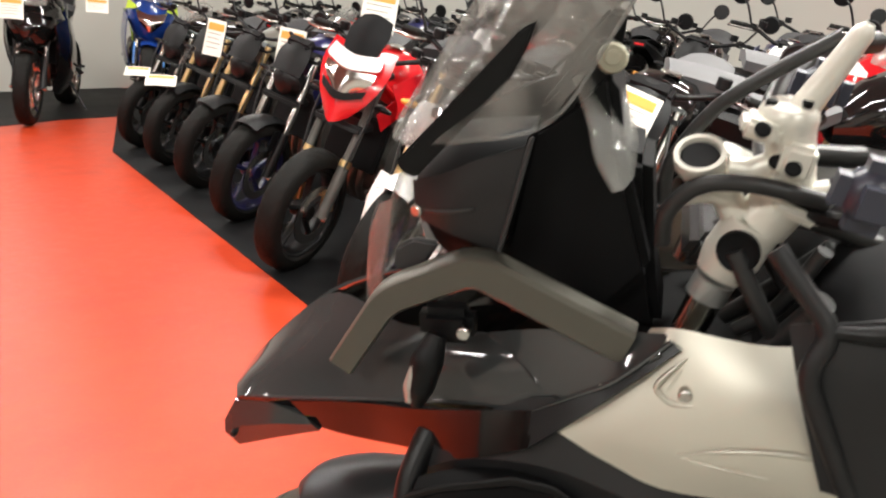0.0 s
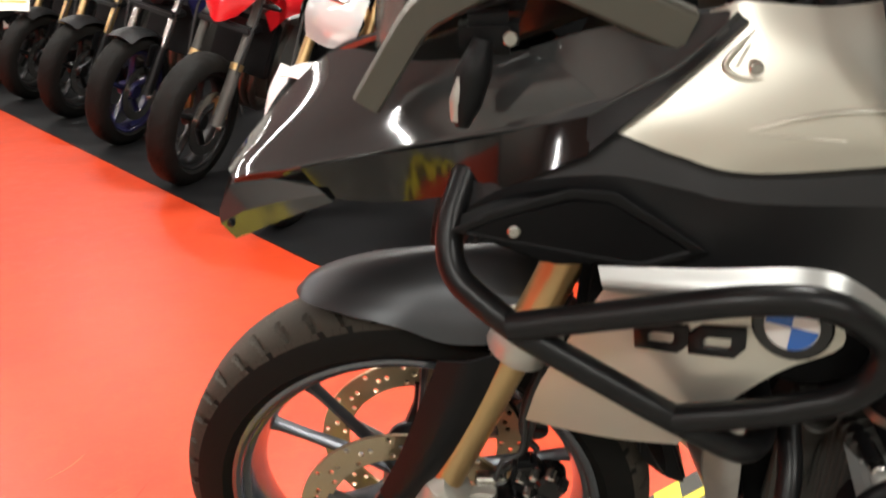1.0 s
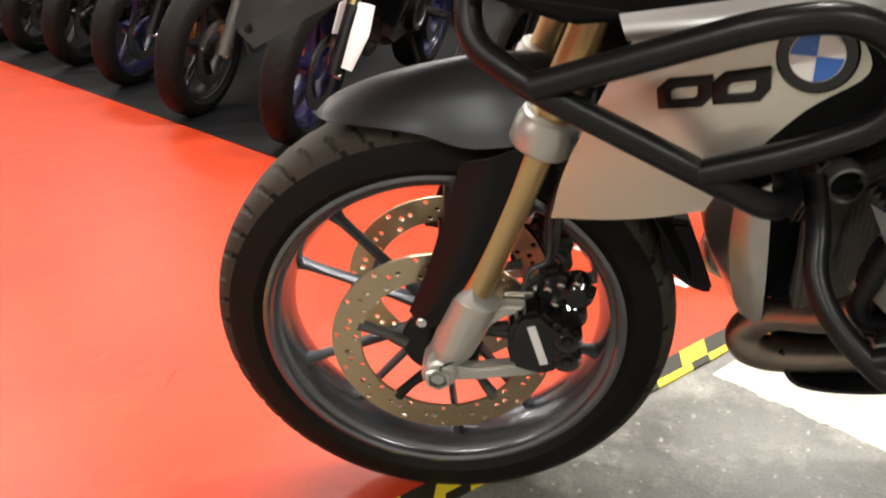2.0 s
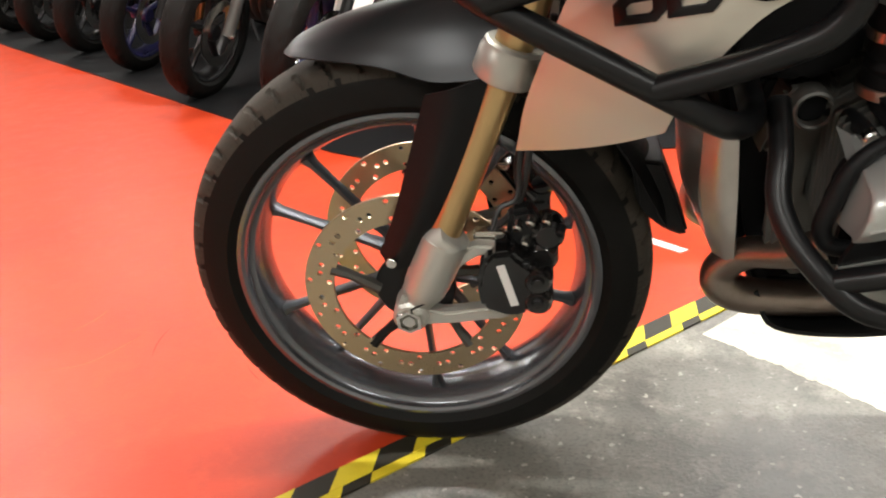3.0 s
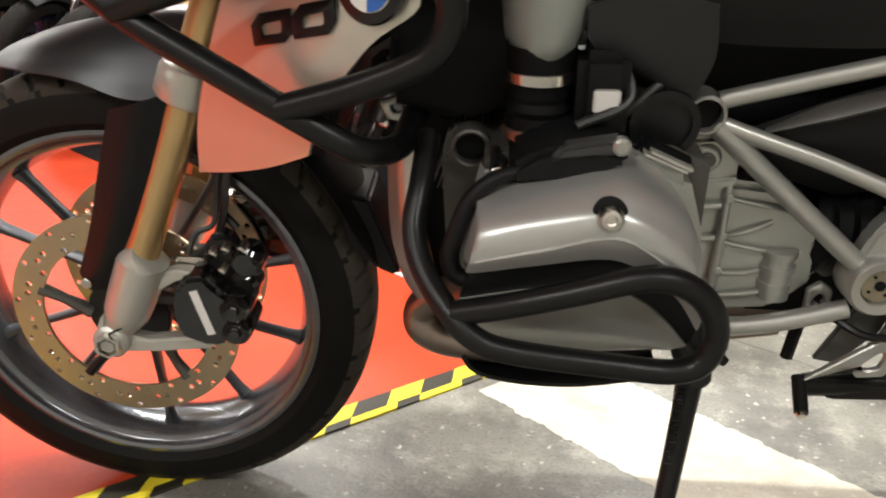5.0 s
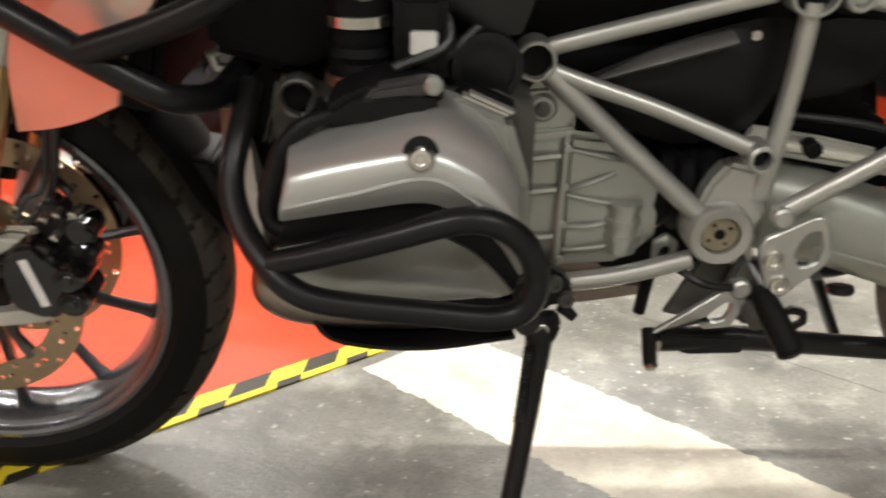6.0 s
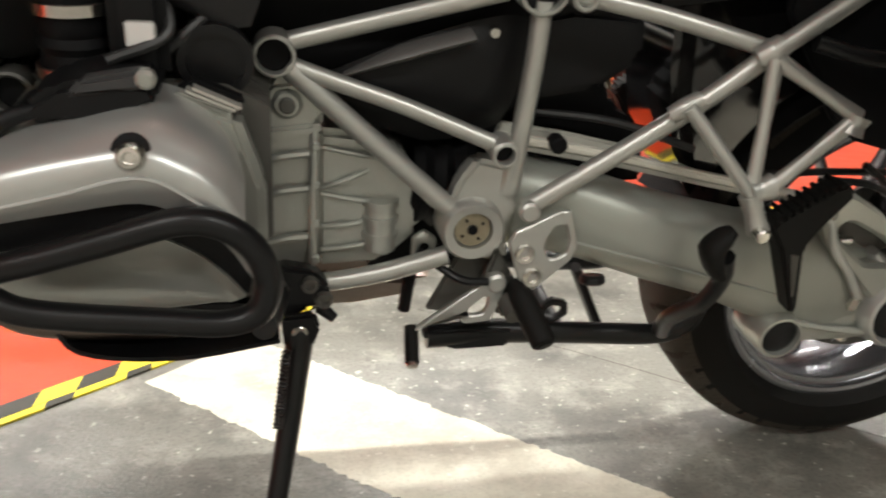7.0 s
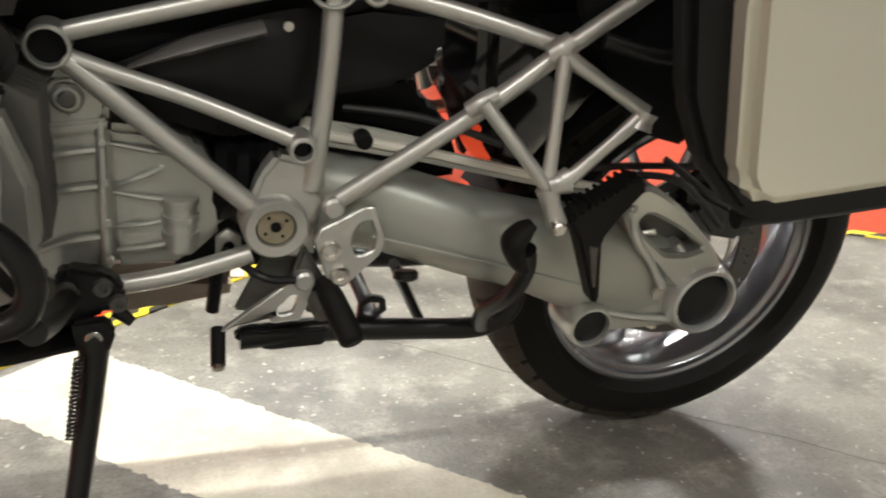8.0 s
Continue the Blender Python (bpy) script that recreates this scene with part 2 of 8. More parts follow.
def bent(points, r, radius=0.03, n=16, bm=None):
    """A bar of straight runs with rounded bends at the inner points."""
    p = [Vector(q) for q in points]
    line = [p[0]]
    for a, b, c in zip(p, p[1:], p[2:]):
        u, v = (a - b), (c - b)
        k = min(radius, u.length * 0.48, v.length * 0.48)
        s, e = b + u.normalized() * k, b + v.normalized() * k
        for i in range(7):
            t = i / 6
            line.append(s * (1 - t) ** 2 + b * 2 * t * (1 - t) + e * t * t)
    line.append(p[-1])
    ref, sections = Vector((0.0, 1.0, 0.0)), []
    if abs((line[1] - line[0]).normalized().dot(ref)) > 0.9:
        ref = Vector((0.0, 0.0, 1.0))
    for i, q in enumerate(line):
        d = (line[min(i + 1, len(line) - 1)] - line[max(i - 1, 0)]).normalized()
        ref = (ref - d * ref.dot(d)).normalized()
        sections.append(ring(q, d, r, n, None, ref))
    return loft(sections, bm)


def lathe(profile, center, axis=(0, 1, 0), n=48, bm=None, closed=False):
    """Turns (radius, along) pairs about an axis."""
    c, a = Vector(center), Vector(axis).normalized()
    ref = Vector((0, 0, 1)) if abs(a.z) < 0.9 else Vector((1, 0, 0))
    u = (ref - a * ref.dot(a)).normalized()
    v = a.cross(u)
    bm = bm or bmesh.new()
    cols = []
    for i in range(n):
        w = u * math.cos(2 * math.pi * i / n) + v * math.sin(2 * math.pi * i / n)
        cols.append([bm.verts.new(c + w * r + a * h) for r, h in profile])
    m = len(profile)
    for i in range(n):
        p, q = cols[i], cols[(i + 1) % n]
        for k in range(m if closed else m - 1):
            bm.faces.new((p[k], p[(k + 1) % m], q[(k + 1) % m], q[k]))
    if not closed:
        bmesh.ops.remove_doubles(bm, verts=bm.verts, dist=1e-6)
    return bm


def plate(outline, y0, y1, bevel=0.003, bm=None, lean=0.0, segments=2):
    """A flat piece with its outline in x and z, from y0 to y1, with softened edges. lean: how y drifts with x from the first corner."""
    b = bmesh.new()
    x0 = outline[0][0]
    a = [b.verts.new((x, y0 + lean * (x - x0), z)) for x, z in outline]
    c = [b.verts.new((x, y1 + lean * (x - x0), z)) for x, z in outline]
    b.faces.new(a)
    b.faces.new(c[::-1])
    n = len(a)
    for i in range(n):
        b.faces.new((a[i], c[i], c[(i + 1) % n], a[(i + 1) % n]))
    bmesh.ops.recalc_face_normals(b, faces=b.faces)
    if bevel:
        bmesh.ops.bevel(b, geom=b.edges[:], offset=bevel, segments=segments, affect="EDGES", clamp_overlap=True)
    return join(bm, b)


def join(bm, b):
    """Adds the bmesh b to bm, or returns b where there is none."""
    if bm is None:
        return b
    me = bpy.data.meshes.new("scrap")
    b.to_mesh(me)
    b.free()
    bm.from_mesh(me)
    bpy.data.meshes.remove(me)
    return bm


def ring_plate(outer, inner, y0, y1, bm=None, bevel=0.0015):
    """A flat piece with a window in it; both outlines have the same number of corners."""
    b = bmesh.new()
    o0, o1 = [b.verts.new((x, y0, z)) for x, z in outer], [b.verts.new((x, y1, z)) for x, z in outer]
    i0, i1 = [b.verts.new((x, y0, z)) for x, z in inner], [b.verts.new((x, y1, z)) for x, z in inner]
    n = len(outer)
    for k in range(n):
        j = (k + 1) % n
        for quad in ((o0[k], o0[j], i0[j], i0[k]), (o1[k], o1[j], i1[j], i1[k]), (o0[k], o0[j], o1[j], o1[k]), (i0[k], i0[j], i1[j], i1[k])):
            b.faces.new(quad)
    bmesh.ops.recalc_face_normals(b, faces=b.faces)
    if bevel:
        bmesh.ops.bevel(b, geom=b.edges[:], offset=bevel, segments=1, affect="EDGES", clamp_overlap=True)
    return join(bm, b)


def block(center, size, bevel=0.004, bm=None, m=None, segments=2):
    b = bmesh.new()
    bmesh.ops.create_cube(b, size=1, matrix=Matrix.Translation(center) @ (m or Matrix()) @ Matrix.Diagonal((*size, 1)))
    bmesh.ops.bevel(b, geom=b.edges[:], offset=bevel, segments=segments, affect="EDGES", clamp_overlap=True)
    return join(bm, b)


def disc(center, axis, r, depth, bevel=0.002, n=28, bm=None):
    """A short round bar with a softened rim, centred."""
    h, e = depth / 2, min(bevel, depth / 3, r / 3)
    return lathe([(0, -h), (r - e, -h), (r, -h + e), (r, h - e), (r - e, h), (0, h)], center, axis, n, bm)


def sheet(rows, thick, nu=5, nv=5, bm=None):
    """A curved panel through a net of points, given some thickness."""
    wide = [catmull(r, nu) for r in rows]
    net = list(zip(*[catmull(col, nv) for col in zip(*wide)]))
    bm = bm or bmesh.new()
    h, w = len(net), len(net[0])
    P = [[Vector(q) for q in r] for r in net]
    N = []
    for i in range(h):
        N.append([])
        for j in range(w):
            du = P[i][min(j + 1, w - 1)] - P[i][max(j - 1, 0)]
            dv = P[min(i + 1, h - 1)][j] - P[max(i - 1, 0)][j]
            c = du.cross(dv)
            N[-1].append(c.normalized() if c.length > 1e-9 else Vector((0, 0, 1)))
    A = [[bm.verts.new(P[i][j]) for j in range(w)] for i in range(h)]
    B = [[bm.verts.new(P[i][j] - N[i][j] * thick) for j in range(w)] for i in range(h)]
    for i in range(h - 1):
        for j in range(w - 1):
            bm.faces.new((A[i][j], A[i][j + 1], A[i + 1][j + 1], A[i + 1][j]))
            bm.faces.new((B[i][j], B[i + 1][j], B[i + 1][j + 1], B[i][j + 1]))
    for i in range(h - 1):
        for j in (0, w - 1):
            bm.faces.new((A[i][j], A[i + 1][j], B[i + 1][j], B[i][j]))
    for j in range(w - 1):
        for i in (0, h - 1):
            bm.faces.new((A[i][j], A[i][j + 1], B[i][j + 1], B[i][j]))
    return bm


def empty(name, m):
    ob = new(name)
    ob.empty_display_size = 0.1
    ob.matrix_world = m
    return ob


# ---- floor ----
def slab(outline, z0, z1):
    bm = bmesh.new()
    a = [bm.verts.new((x, y, z1)) for x, y in outline]
    b = [bm.verts.new((x, y, z0)) for x, y in outline]
    bm.faces.new(a)
    bm.faces.new(b[::-1])
    for i in range(len(a)):
        bm.faces.new((a[i], b[i], b[(i + 1) % len(a)], a[(i + 1) % len(a)]))
    return bm


tagged(part("floor", slab([(-12, -6), (9, -6), (9, 13), (-12, 13)], -0.15, 0.0), CONCRETE), "worn grey concrete showroom floor with stains", "floor", kind="structure")
TAPE_A, TAPE_DIR = Vector((-0.205, -0.095, 0)), Vector((0.755, 0.656, 0)).normalized()
TAPE_N = Vector((-TAPE_DIR.y, TAPE_DIR.x, 0))
CORNER = TAPE_A + TAPE_DIR * 2.75
far_corner = CORNER + Vector((0.83, -0.56, 0)) * 3.2
start = TAPE_A - TAPE_DIR * 6.5
red_edge = [start + TAPE_N * 0.03, CORNER + TAPE_N * 0.03 + TAPE_DIR * 0.02, far_corner]
red = [(p.x, p.y) for p in red_edge] + [(8.9, 12.9), (-11.9, 12.9), (-11.9, -3.0)]
tagged(part("floor_red_area", slab(red, -0.02, 0.003), RED_FLOOR), "glossy orange-red painted showroom floor", "floor", kind="structure")
mat_edge = [(-3.93, 4.965), (-0.55, 1.72), (-0.4, 1.62), (1.45, 1.6), (1.75, 2.6), (2.3, 5.0), (3.2, 12.5), (-7.0, 12.5), (-5.9, 8.9), (-5.05, 6.65)]
tagged(part("floor_mat", slab(mat_edge, 0.0025, 0.007), MAT), "black ribbed rubber mat under the row of motorcycles", "mat", kind="structure")
wall_mat = [(-6.4, 3.8), (-5.79, 5.21), (-5.65, 5.71), (-5.43, 6.22), (-5.06, 6.655), (-5.9, 8.89), (-7.6, 8.9), (-9.0, 6.5)]
tagged(part("floor_mat", slab(wall_mat, 0.0025, 0.0062), MAT), "black rubber mat along the wall", "mat", kind="structure")

# worn white line across the concrete, up to the tape
def worn_strip(a, b, wide, z0, z1, steps=420):
    """A painted strip from a to b, its edges nibbled by wear; wide runs to the left of the way."""
    a, b = Vector((*a, 0)), Vector((*b, 0))
    d = (b - a).normalized()
    n = Vector((-d.y, d.x, 0))
    left, right = [], []
    for k in range(steps + 1):
        p = a + (b - a) * k / steps
        left.append(p + n * (wide + 0.006 * noise.noise(p * 14) + 0.005 * noise.noise(p * 45) + 0.006 * noise.noise(p * 130)))
        right.append(p + n * (0.007 * noise.noise(p * 14 + Vector((5, 2, 0))) + 0.005 * noise.noise(p * 45 + Vector((1, 7, 0))) + 0.006 * noise.noise(p * 130 + Vector((3, 1, 0)))))
    bm = bmesh.new()
    rows = [[bm.verts.new((p.x, p.y, z)) for p in side] for side, z in ((right, z0), (right, z1), (left, z1), (left, z0))]
    for r, q in zip(rows, rows[1:]):
        for k in range(steps):
            bm.faces.new((r[k], r[k + 1], q[k + 1], q[k]))
    return bm


tagged(part("floor_line", worn_strip((0.468, 0.448), (1.95, -1.10), 0.245, -0.004, 0.0006), LINE_PAINT), "worn white line painted on concrete", "floor line", kind="structure")
tagged(part("floor_mark", slab([(0.235, 1.06), (0.255, 1.075), (0.50, 0.83), (0.48, 0.815)], 0.001, 0.0055), WHITE_PLASTIC), "short white tape mark on the red floor", "floor mark", kind="structure")
bm = bmesh.new()
for k in range(24):
    p0 = Vector((1.0, 0.73, 0.0)) + Vector((0.78, -0.73, 0)) * k * 0.11
    p1 = Vector((1.0, 0.73, 0.0)) + Vector((0.78, -0.73, 0)) * (k + 1) * 0.11
    j0, j1 = 0.004 * math.sin(k * 2.3), 0.004 * math.sin((k + 1) * 2.3)
    q = [bm.verts.new((p.x + dx, p.y + dx, 0.0008)) for p, dx in ((p0, j0 - 0.001), (p1, j1 - 0.001), (p1, j1 + 0.001), (p0, j0 + 0.001))]
    bm.faces.new(q)
tagged(part("floor_crack", bm, CRACK), "thin dark crack in the concrete floor", "crack", kind="structure")


def hazard_tape(a, d, length, name_label):
    """Yellow and black warning tape in two strips, each block a piece of its own."""
    n = Vector((-d.y, d.x, 0))
    thing = empty("hazard_tape", Matrix.Translation(a))
    tagged(thing, name_label, "tape", kind="structure")
    for row, (off, wide, pitch, slant, shift) in enumerate(((0.018, 0.042, 0.149, 0.04, 0.0), (0.0, 0.0185, 0.149, 0.014, 0.085))):
        count = int(length / pitch) + 1
        for k in range(count * 2):
            s0, s1 = shift + k * pitch / 2, shift + (k + 1) * pitch / 2
            if row and k % 2:
                s1 -= pitch * 0.16
            elif row:
                s0 -= pitch * 0.16
            z = 0.0052 if row == 0 else 0.0046
            bm = bmesh.new()
            q = [d * s0 + n * off, d * s1 + n * off, d * (s1 + slant) + n * (off + wide), d * (s0 + slant) + n * (off + wide)]
            lo = [bm.verts.new((v.x, v.y, 0.001)) for v in q]
            hi = [bm.verts.new((v.x, v.y, z)) for v in q]
            bm.faces.new(hi)
            for i in range(4):
                bm.faces.new((lo[i], lo[(i + 1) % 4], hi[(i + 1) % 4], hi[i]))
            part("tape_block", bm, YELLOW if k % 2 == 0 else TAPE_BLACK, thing)
    return thing


hazard_tape(TAPE_A - TAPE_DIR * 0.95, TAPE_DIR, 3.7, "yellow and black hazard tape along the red floor")
hazard_tape(CORNER, Vector((0.83, -0.56, 0)).normalized(), 3.0, "yellow and black hazard tape along the red floor")

# scuffs on the red paint
SCUFF = material("scuffed_red_paint", (0.30, 0.022, 0.008), 0.6, vary=0.35, scale=40)
PALE_SCUFF = material("rubbed_red_paint", (0.66, 0.10, 0.035), 0.5, vary=0.25, scale=40)
for mat_, label, pts, wide in ((SCUFF, "short dark scuff on the red floor", ((-0.61, 0.50), (-0.612, 0.44), (-0.60, 0.38)), 0.004), (SCUFF, "thin dark scuff on the red floor", ((-0.39, 0.34), (-0.372, 0.315), (-0.35, 0.29)), 0.003),
                               (PALE_SCUFF, "pale rubbed streak on the red floor", ((-0.83, 0.48), (-0.80, 0.535), (-0.79, 0.59)), 0.005), (PALE_SCUFF, "long pale streak on the red floor", ((-0.80, 0.33), (-0.72, 0.36), (-0.65, 0.48)), 0.004)):
    bm = bmesh.new()
    line_ = catmull([Vector((x, y, 0)) for x, y in pts], 5)
    strip = []
    for k, q in enumerate(line_):
        d = (line_[min(k + 1, len(line_) - 1)] - line_[max(k - 1, 0)]).normalized()
        w = wide * 0.5 * math.sin(math.pi * (k + 0.4) / (len(line_) - 0.2)) * (1 + 0.3 * math.sin(k * 2.7))
        side = Vector((-d.y, d.x, 0)) * w
        strip.append([bm.verts.new(q + side * e + Vector((0, 0, z))) for e, z in ((-1, 0.0022), (-0.6, 0.0034), (0.6, 0.0034), (1, 0.0022))])
    for p, q in zip(strip, strip[1:]):
        for k in range(3):
            bm.faces.new((p[k], p[k + 1], q[k + 1], q[k]))
    tagged(part("floor_scuff", bm, mat_), label, "scuff", kind="structure")


# ---- walls and ceiling ----
def wall(name, a, b, h, thick=0.2):
    a, b = Vector(a), Vector(b)
    d = (b - a).normalized()
    n = Vector((-d.y, d.x, 0)) * thick
    bm = slab([(a.x, a.y), (b.x, b.y), (b.x + n.x, b.y + n.y), (a.x + n.x, a.y + n.y)], 0, h)
    tagged(part(name, bm, WALL), "plain off-white painted showroom wall", "wall", kind="structure")


H = 3.4
wall("wall_west", (-6.2, 9.55, 0), (-11.8, 4.05, 0), H)
wall("wall_north", (8.9, 9.6, 0), (-6.3, 9.6, 0), H)
wall("wall_east", (8.8, -5.8, 0), (8.8, 9.7, 0), H)
wall("wall_south", (-11.8, -5.6, 0), (8.9, -5.6, 0), H)
wall("wall_west_2", (-11.6, 4.2, 0), (-11.6, -5.7, 0), H)
tagged(part("ceiling", slab([(-12, -6), (9, -6), (9, 10), (-12, 10)], H, H + 0.2), CEILING), "plain grey painted ceiling", "ceiling", kind="structure")
skirt = slab([(-6.22, 9.50), (-11.75, 4.07), (-11.74, 4.04), (-6.2, 9.47)], 0.007, 0.1)
tagged(part("baseboard", skirt, LAMP_BODY), "low pale baseboard along the wall", "baseboard", kind="structure")

# ceiling lamps in rows
def ceiling_lamp(x, y, turn, watts=LAMP_WATTS):
    m = pose(x, y, H, 0, 0, turn)
    thing = empty("ceiling_light", m)
    tagged(thing, "long white fluorescent ceiling light fitting", "light", "ceiling lights")
    part("housing", block((0, 0, -0.04), (1.5, 0.2, 0.08), 0.01), LAMP_BODY, thing)
    lamp = bpy.data.lights.new("fluorescent_tube", "AREA")
    lamp.shape, lamp.size, lamp.size_y, lamp.energy, lamp.color = "RECTANGLE", 1.45, 0.12, watts, (1.0, 0.985, 0.93)
    ob = new("fluorescent_tube", lamp)
    ob.matrix_world = m @ pose(0, 0, -0.085)


for y, fittings in ((1.35, ((-7.0, 62), (-4.0, 62), (4.4, 60), (7.2, 50))), (3.9, ((-7.0, 76), (-4.0, 76), (-1.0, 76), (2.0, 90), (5.0, 76))), (6.8, ((-7.0, 62), (-4.0, 62), (-1.0, 62), (2.0, 62), (5.0, 62)))):
    for x, watts in fittings:
        ceiling_lamp(x, y, 0, watts)
ceiling_lamp(1.5, 0.75, 0, 180)
ceiling_lamp(-0.75, 0.75, 0, 105)
for x in (-4.5, -1.0, 2.5):
    ceiling_lamp(x, -3.4, 0, 88)


# ---- wheels ----
def tyre_mesh(center, R, half, lip, tread, n=200, zone="all"):
    """A tyre with cut grooves. tread: pitch count round the tyre."""
    c = Vector(center)
    bm = bmesh.new()
    prof = []
    for k in range(25):
        a = -1 + 2 * k / 24
        s = abs(a)
        y = half * math.sin(a * 1.45) / math.sin(1.45)
        r = R - (R - lip - 0.012) * (s ** 3.2)
        prof.append((r, y, s))
    prof = [(lip - 0.006, -half * 0.72, 2)] + prof + [(lip - 0.006, half * 0.72, 2)]
    if zone != "all":
        prof = [p for p in prof if p[2] < 0.80] if zone == "tread" else prof
    cols = []
    for i in range(n):
        w = Vector((math.cos(2 * math.pi * i / n), 0, math.sin(2 * math.pi * i / n)))
        col = []
        for r, y, s in prof:
            cut = 0.0
            if tread and 0.16 < s < 0.82:
                turn = i / n * tread + s * 1.3 + (0.5 if y > 0 else 0)
                ph, no = turn % 1.0, int(turn) % 3
                if ph < 0.15 and ((no == 0 and s < 0.75) or (no == 1 and 0.3 < s) or (no == 2 and 0.2 < s < 0.65)):
                    cut = 0.007
            col.append(bm.verts.new(c + w * (r - cut) + Vector((0, y, 0))))
        cols.append(col)
    for i in range(n):
        p, q = cols[i], cols[(i + 1) % n]
        for k in range(len(prof) - 1):
            if zone == "side" and prof[k][2] < 0.74 and prof[k + 1][2] < 0.74:
                continue
            bm.faces.new((p[k], p[k + 1], q[k + 1], q[k]))
    if zone == "side":
        bmesh.ops.delete(bm, geom=[v for v in bm.verts if not v.link_faces], context="VERTS")
    return bm


def rim_mesh(center, lip, half, n=96):
    """The rim's bed and flanges, with a stepped, rounded inner face."""
    side = [(lip, half), (lip - 0.006, half + 0.0008), (lip - 0.0105, half - 0.002), (lip - 0.0125, half - 0.008), (lip - 0.0145, half - 0.011), (lip - 0.0215, half - 0.0135),
            (lip - 0.0245, half - 0.019), (lip - 0.0285, half * 0.45), (lip - 0.033, half * 0.2)]
    bed = [(lip - 0.027, 0.0), (lip - 0.021, half * 0.4), (lip - 0.014, half - 0.02), (lip - 0.008, half - 0.008), (lip, half - 0.006)]
    prof = side + [(lip - 0.034, 0.0)] + [(r, -y) for r, y in side[::-1]] + [(r, -y) for r, y in bed[::-1]] + bed[1:]
    return lathe(prof, center, n=n, closed=True)


def spoke_mesh(center, a, r0, r1, wide, thick, twist=0.0, y=0.0):
    c = Vector(center) + Vector((0, y, 0))
    u = Vector((math.cos(a), 0, math.sin(a)))
    t = Vector((-math.sin(a), 0, math.cos(a)))
    secs = []
    for f, w, h in ((0, 1.25, 1.5), (0.2, 0.85, 1.15), (0.7, 0.75, 0.95), (0.92, 0.95, 1.0), (1.0, 1.5, 1.25)):
        q = c + u * (r0 + (r1 - r0) * f) + t * twist * f
        hw, hh = wide * w / 2, thick * h / 2
        secs.append([q + t * x * hw + Vector((0, z * hh, 0)) for x, z in ((-1, -0.5), (-0.5, -1), (0.5, -1), (1, -0.5), (1, 0.5), (0.5, 1), (-0.5, 1), (-1, 0.5))])
    return loft(secs)


def perforated_disc(center, r0, r1, thick, rows=3, cols=60):
    """A brake disc with drilled holes."""
    bm = bmesh.new()
    c = Vector(center)

    def at(i, k, y):
        a, r = 2 * math.pi * i / (2 * cols), r0 + (r1 - r0) * k / (2 * rows)
        return c + Vector((math.cos(a) * r, y, math.sin(a) * r))
    for y in (-thick / 2, thick / 2):
        grid = {}
        for i in range(2 * cols):
            for k in range(2 * rows + 1):
                grid[i, k] = bm.verts.new(at(i, k, y))
        for i in range(cols):
            for k in range(rows):
                I, K = 2 * i, 2 * k
                loop = [(I, K), (I + 1, K), (I + 2, K), (I + 2, K + 1), (I + 2, K + 2), (I + 1, K + 2), (I, K + 2), (I, K + 1)]
                outer = [grid[a % (2 * cols), b] for a, b in loop]
                if (i + 2 * k) % 4 == 0 or (i + 2 * k) % 4 == 1 and k == 1:
                    mid = at(I + 1, K + 1, y)
                    hole = [bm.verts.new(mid + (v.co - mid).normalized() * 0.0042) for v in outer]
                    deep = [bm.verts.new(v.co + Vector((0, -y, 0))) for v in hole]
                    for q in range(8):
                        p = (q + 1) % 8
                        bm.faces.new((outer[q], outer[p], hole[p], hole[q]))
                        bm.faces.new((hole[q], hole[p], deep[p], deep[q]))
                else:
                    bm.faces.new(outer)
    for rr in (r0, r1):
        lathe([(rr, -thick / 2), (rr, thick / 2)], center, n=2 * cols, bm=bm)
    return bm


# ---- the grey adventure motorcycle ----
BIKE = empty("adventure_motorcycle", Matrix.Translation((0, 0.16, 0)) @ pose(0, 0, 0, 10))
tagged(BIKE, "silver and black adventure motorcycle leaning on its side stand", "motorcycle")
FW, RW = Vector((0.003, 0, 0.329)), Vector((1.549, 0.02, 0.330))

# front wheel
front_wheel = part("front_wheel", rim_mesh(FW, 0.2545, 0.052), RIM_GREY, BIKE, "dark grey cast front wheel")
part("tyre", tyre_mesh(FW, 0.325, 0.06, 0.254, 0, 200, "side"), RUBBER, front_wheel, "black road tyre")
part("tread", tyre_mesh(FW, 0.325, 0.06, 0.254, 50, 650, "tread"), TREAD, front_wheel, "tread with cut grooves, painted paler as if lit from above")
for k in range(10):
    part("spoke", spoke_mesh(FW, radians(16 + 36 * k), 0.045, 0.2245, 0.013, 0.02, 0.012 if k % 2 else -0.012, -0.012 if k % 2 else 0.012), SPOKE_GREY, front_wheel)
part("hub", lathe([(0.018, -0.06), (0.04, -0.055), (0.045, -0.03), (0.05, 0), (0.045, 0.03), (0.04, 0.055), (0.018, 0.06)], FW, n=24, closed=True), RIM_GREY, front_wheel)
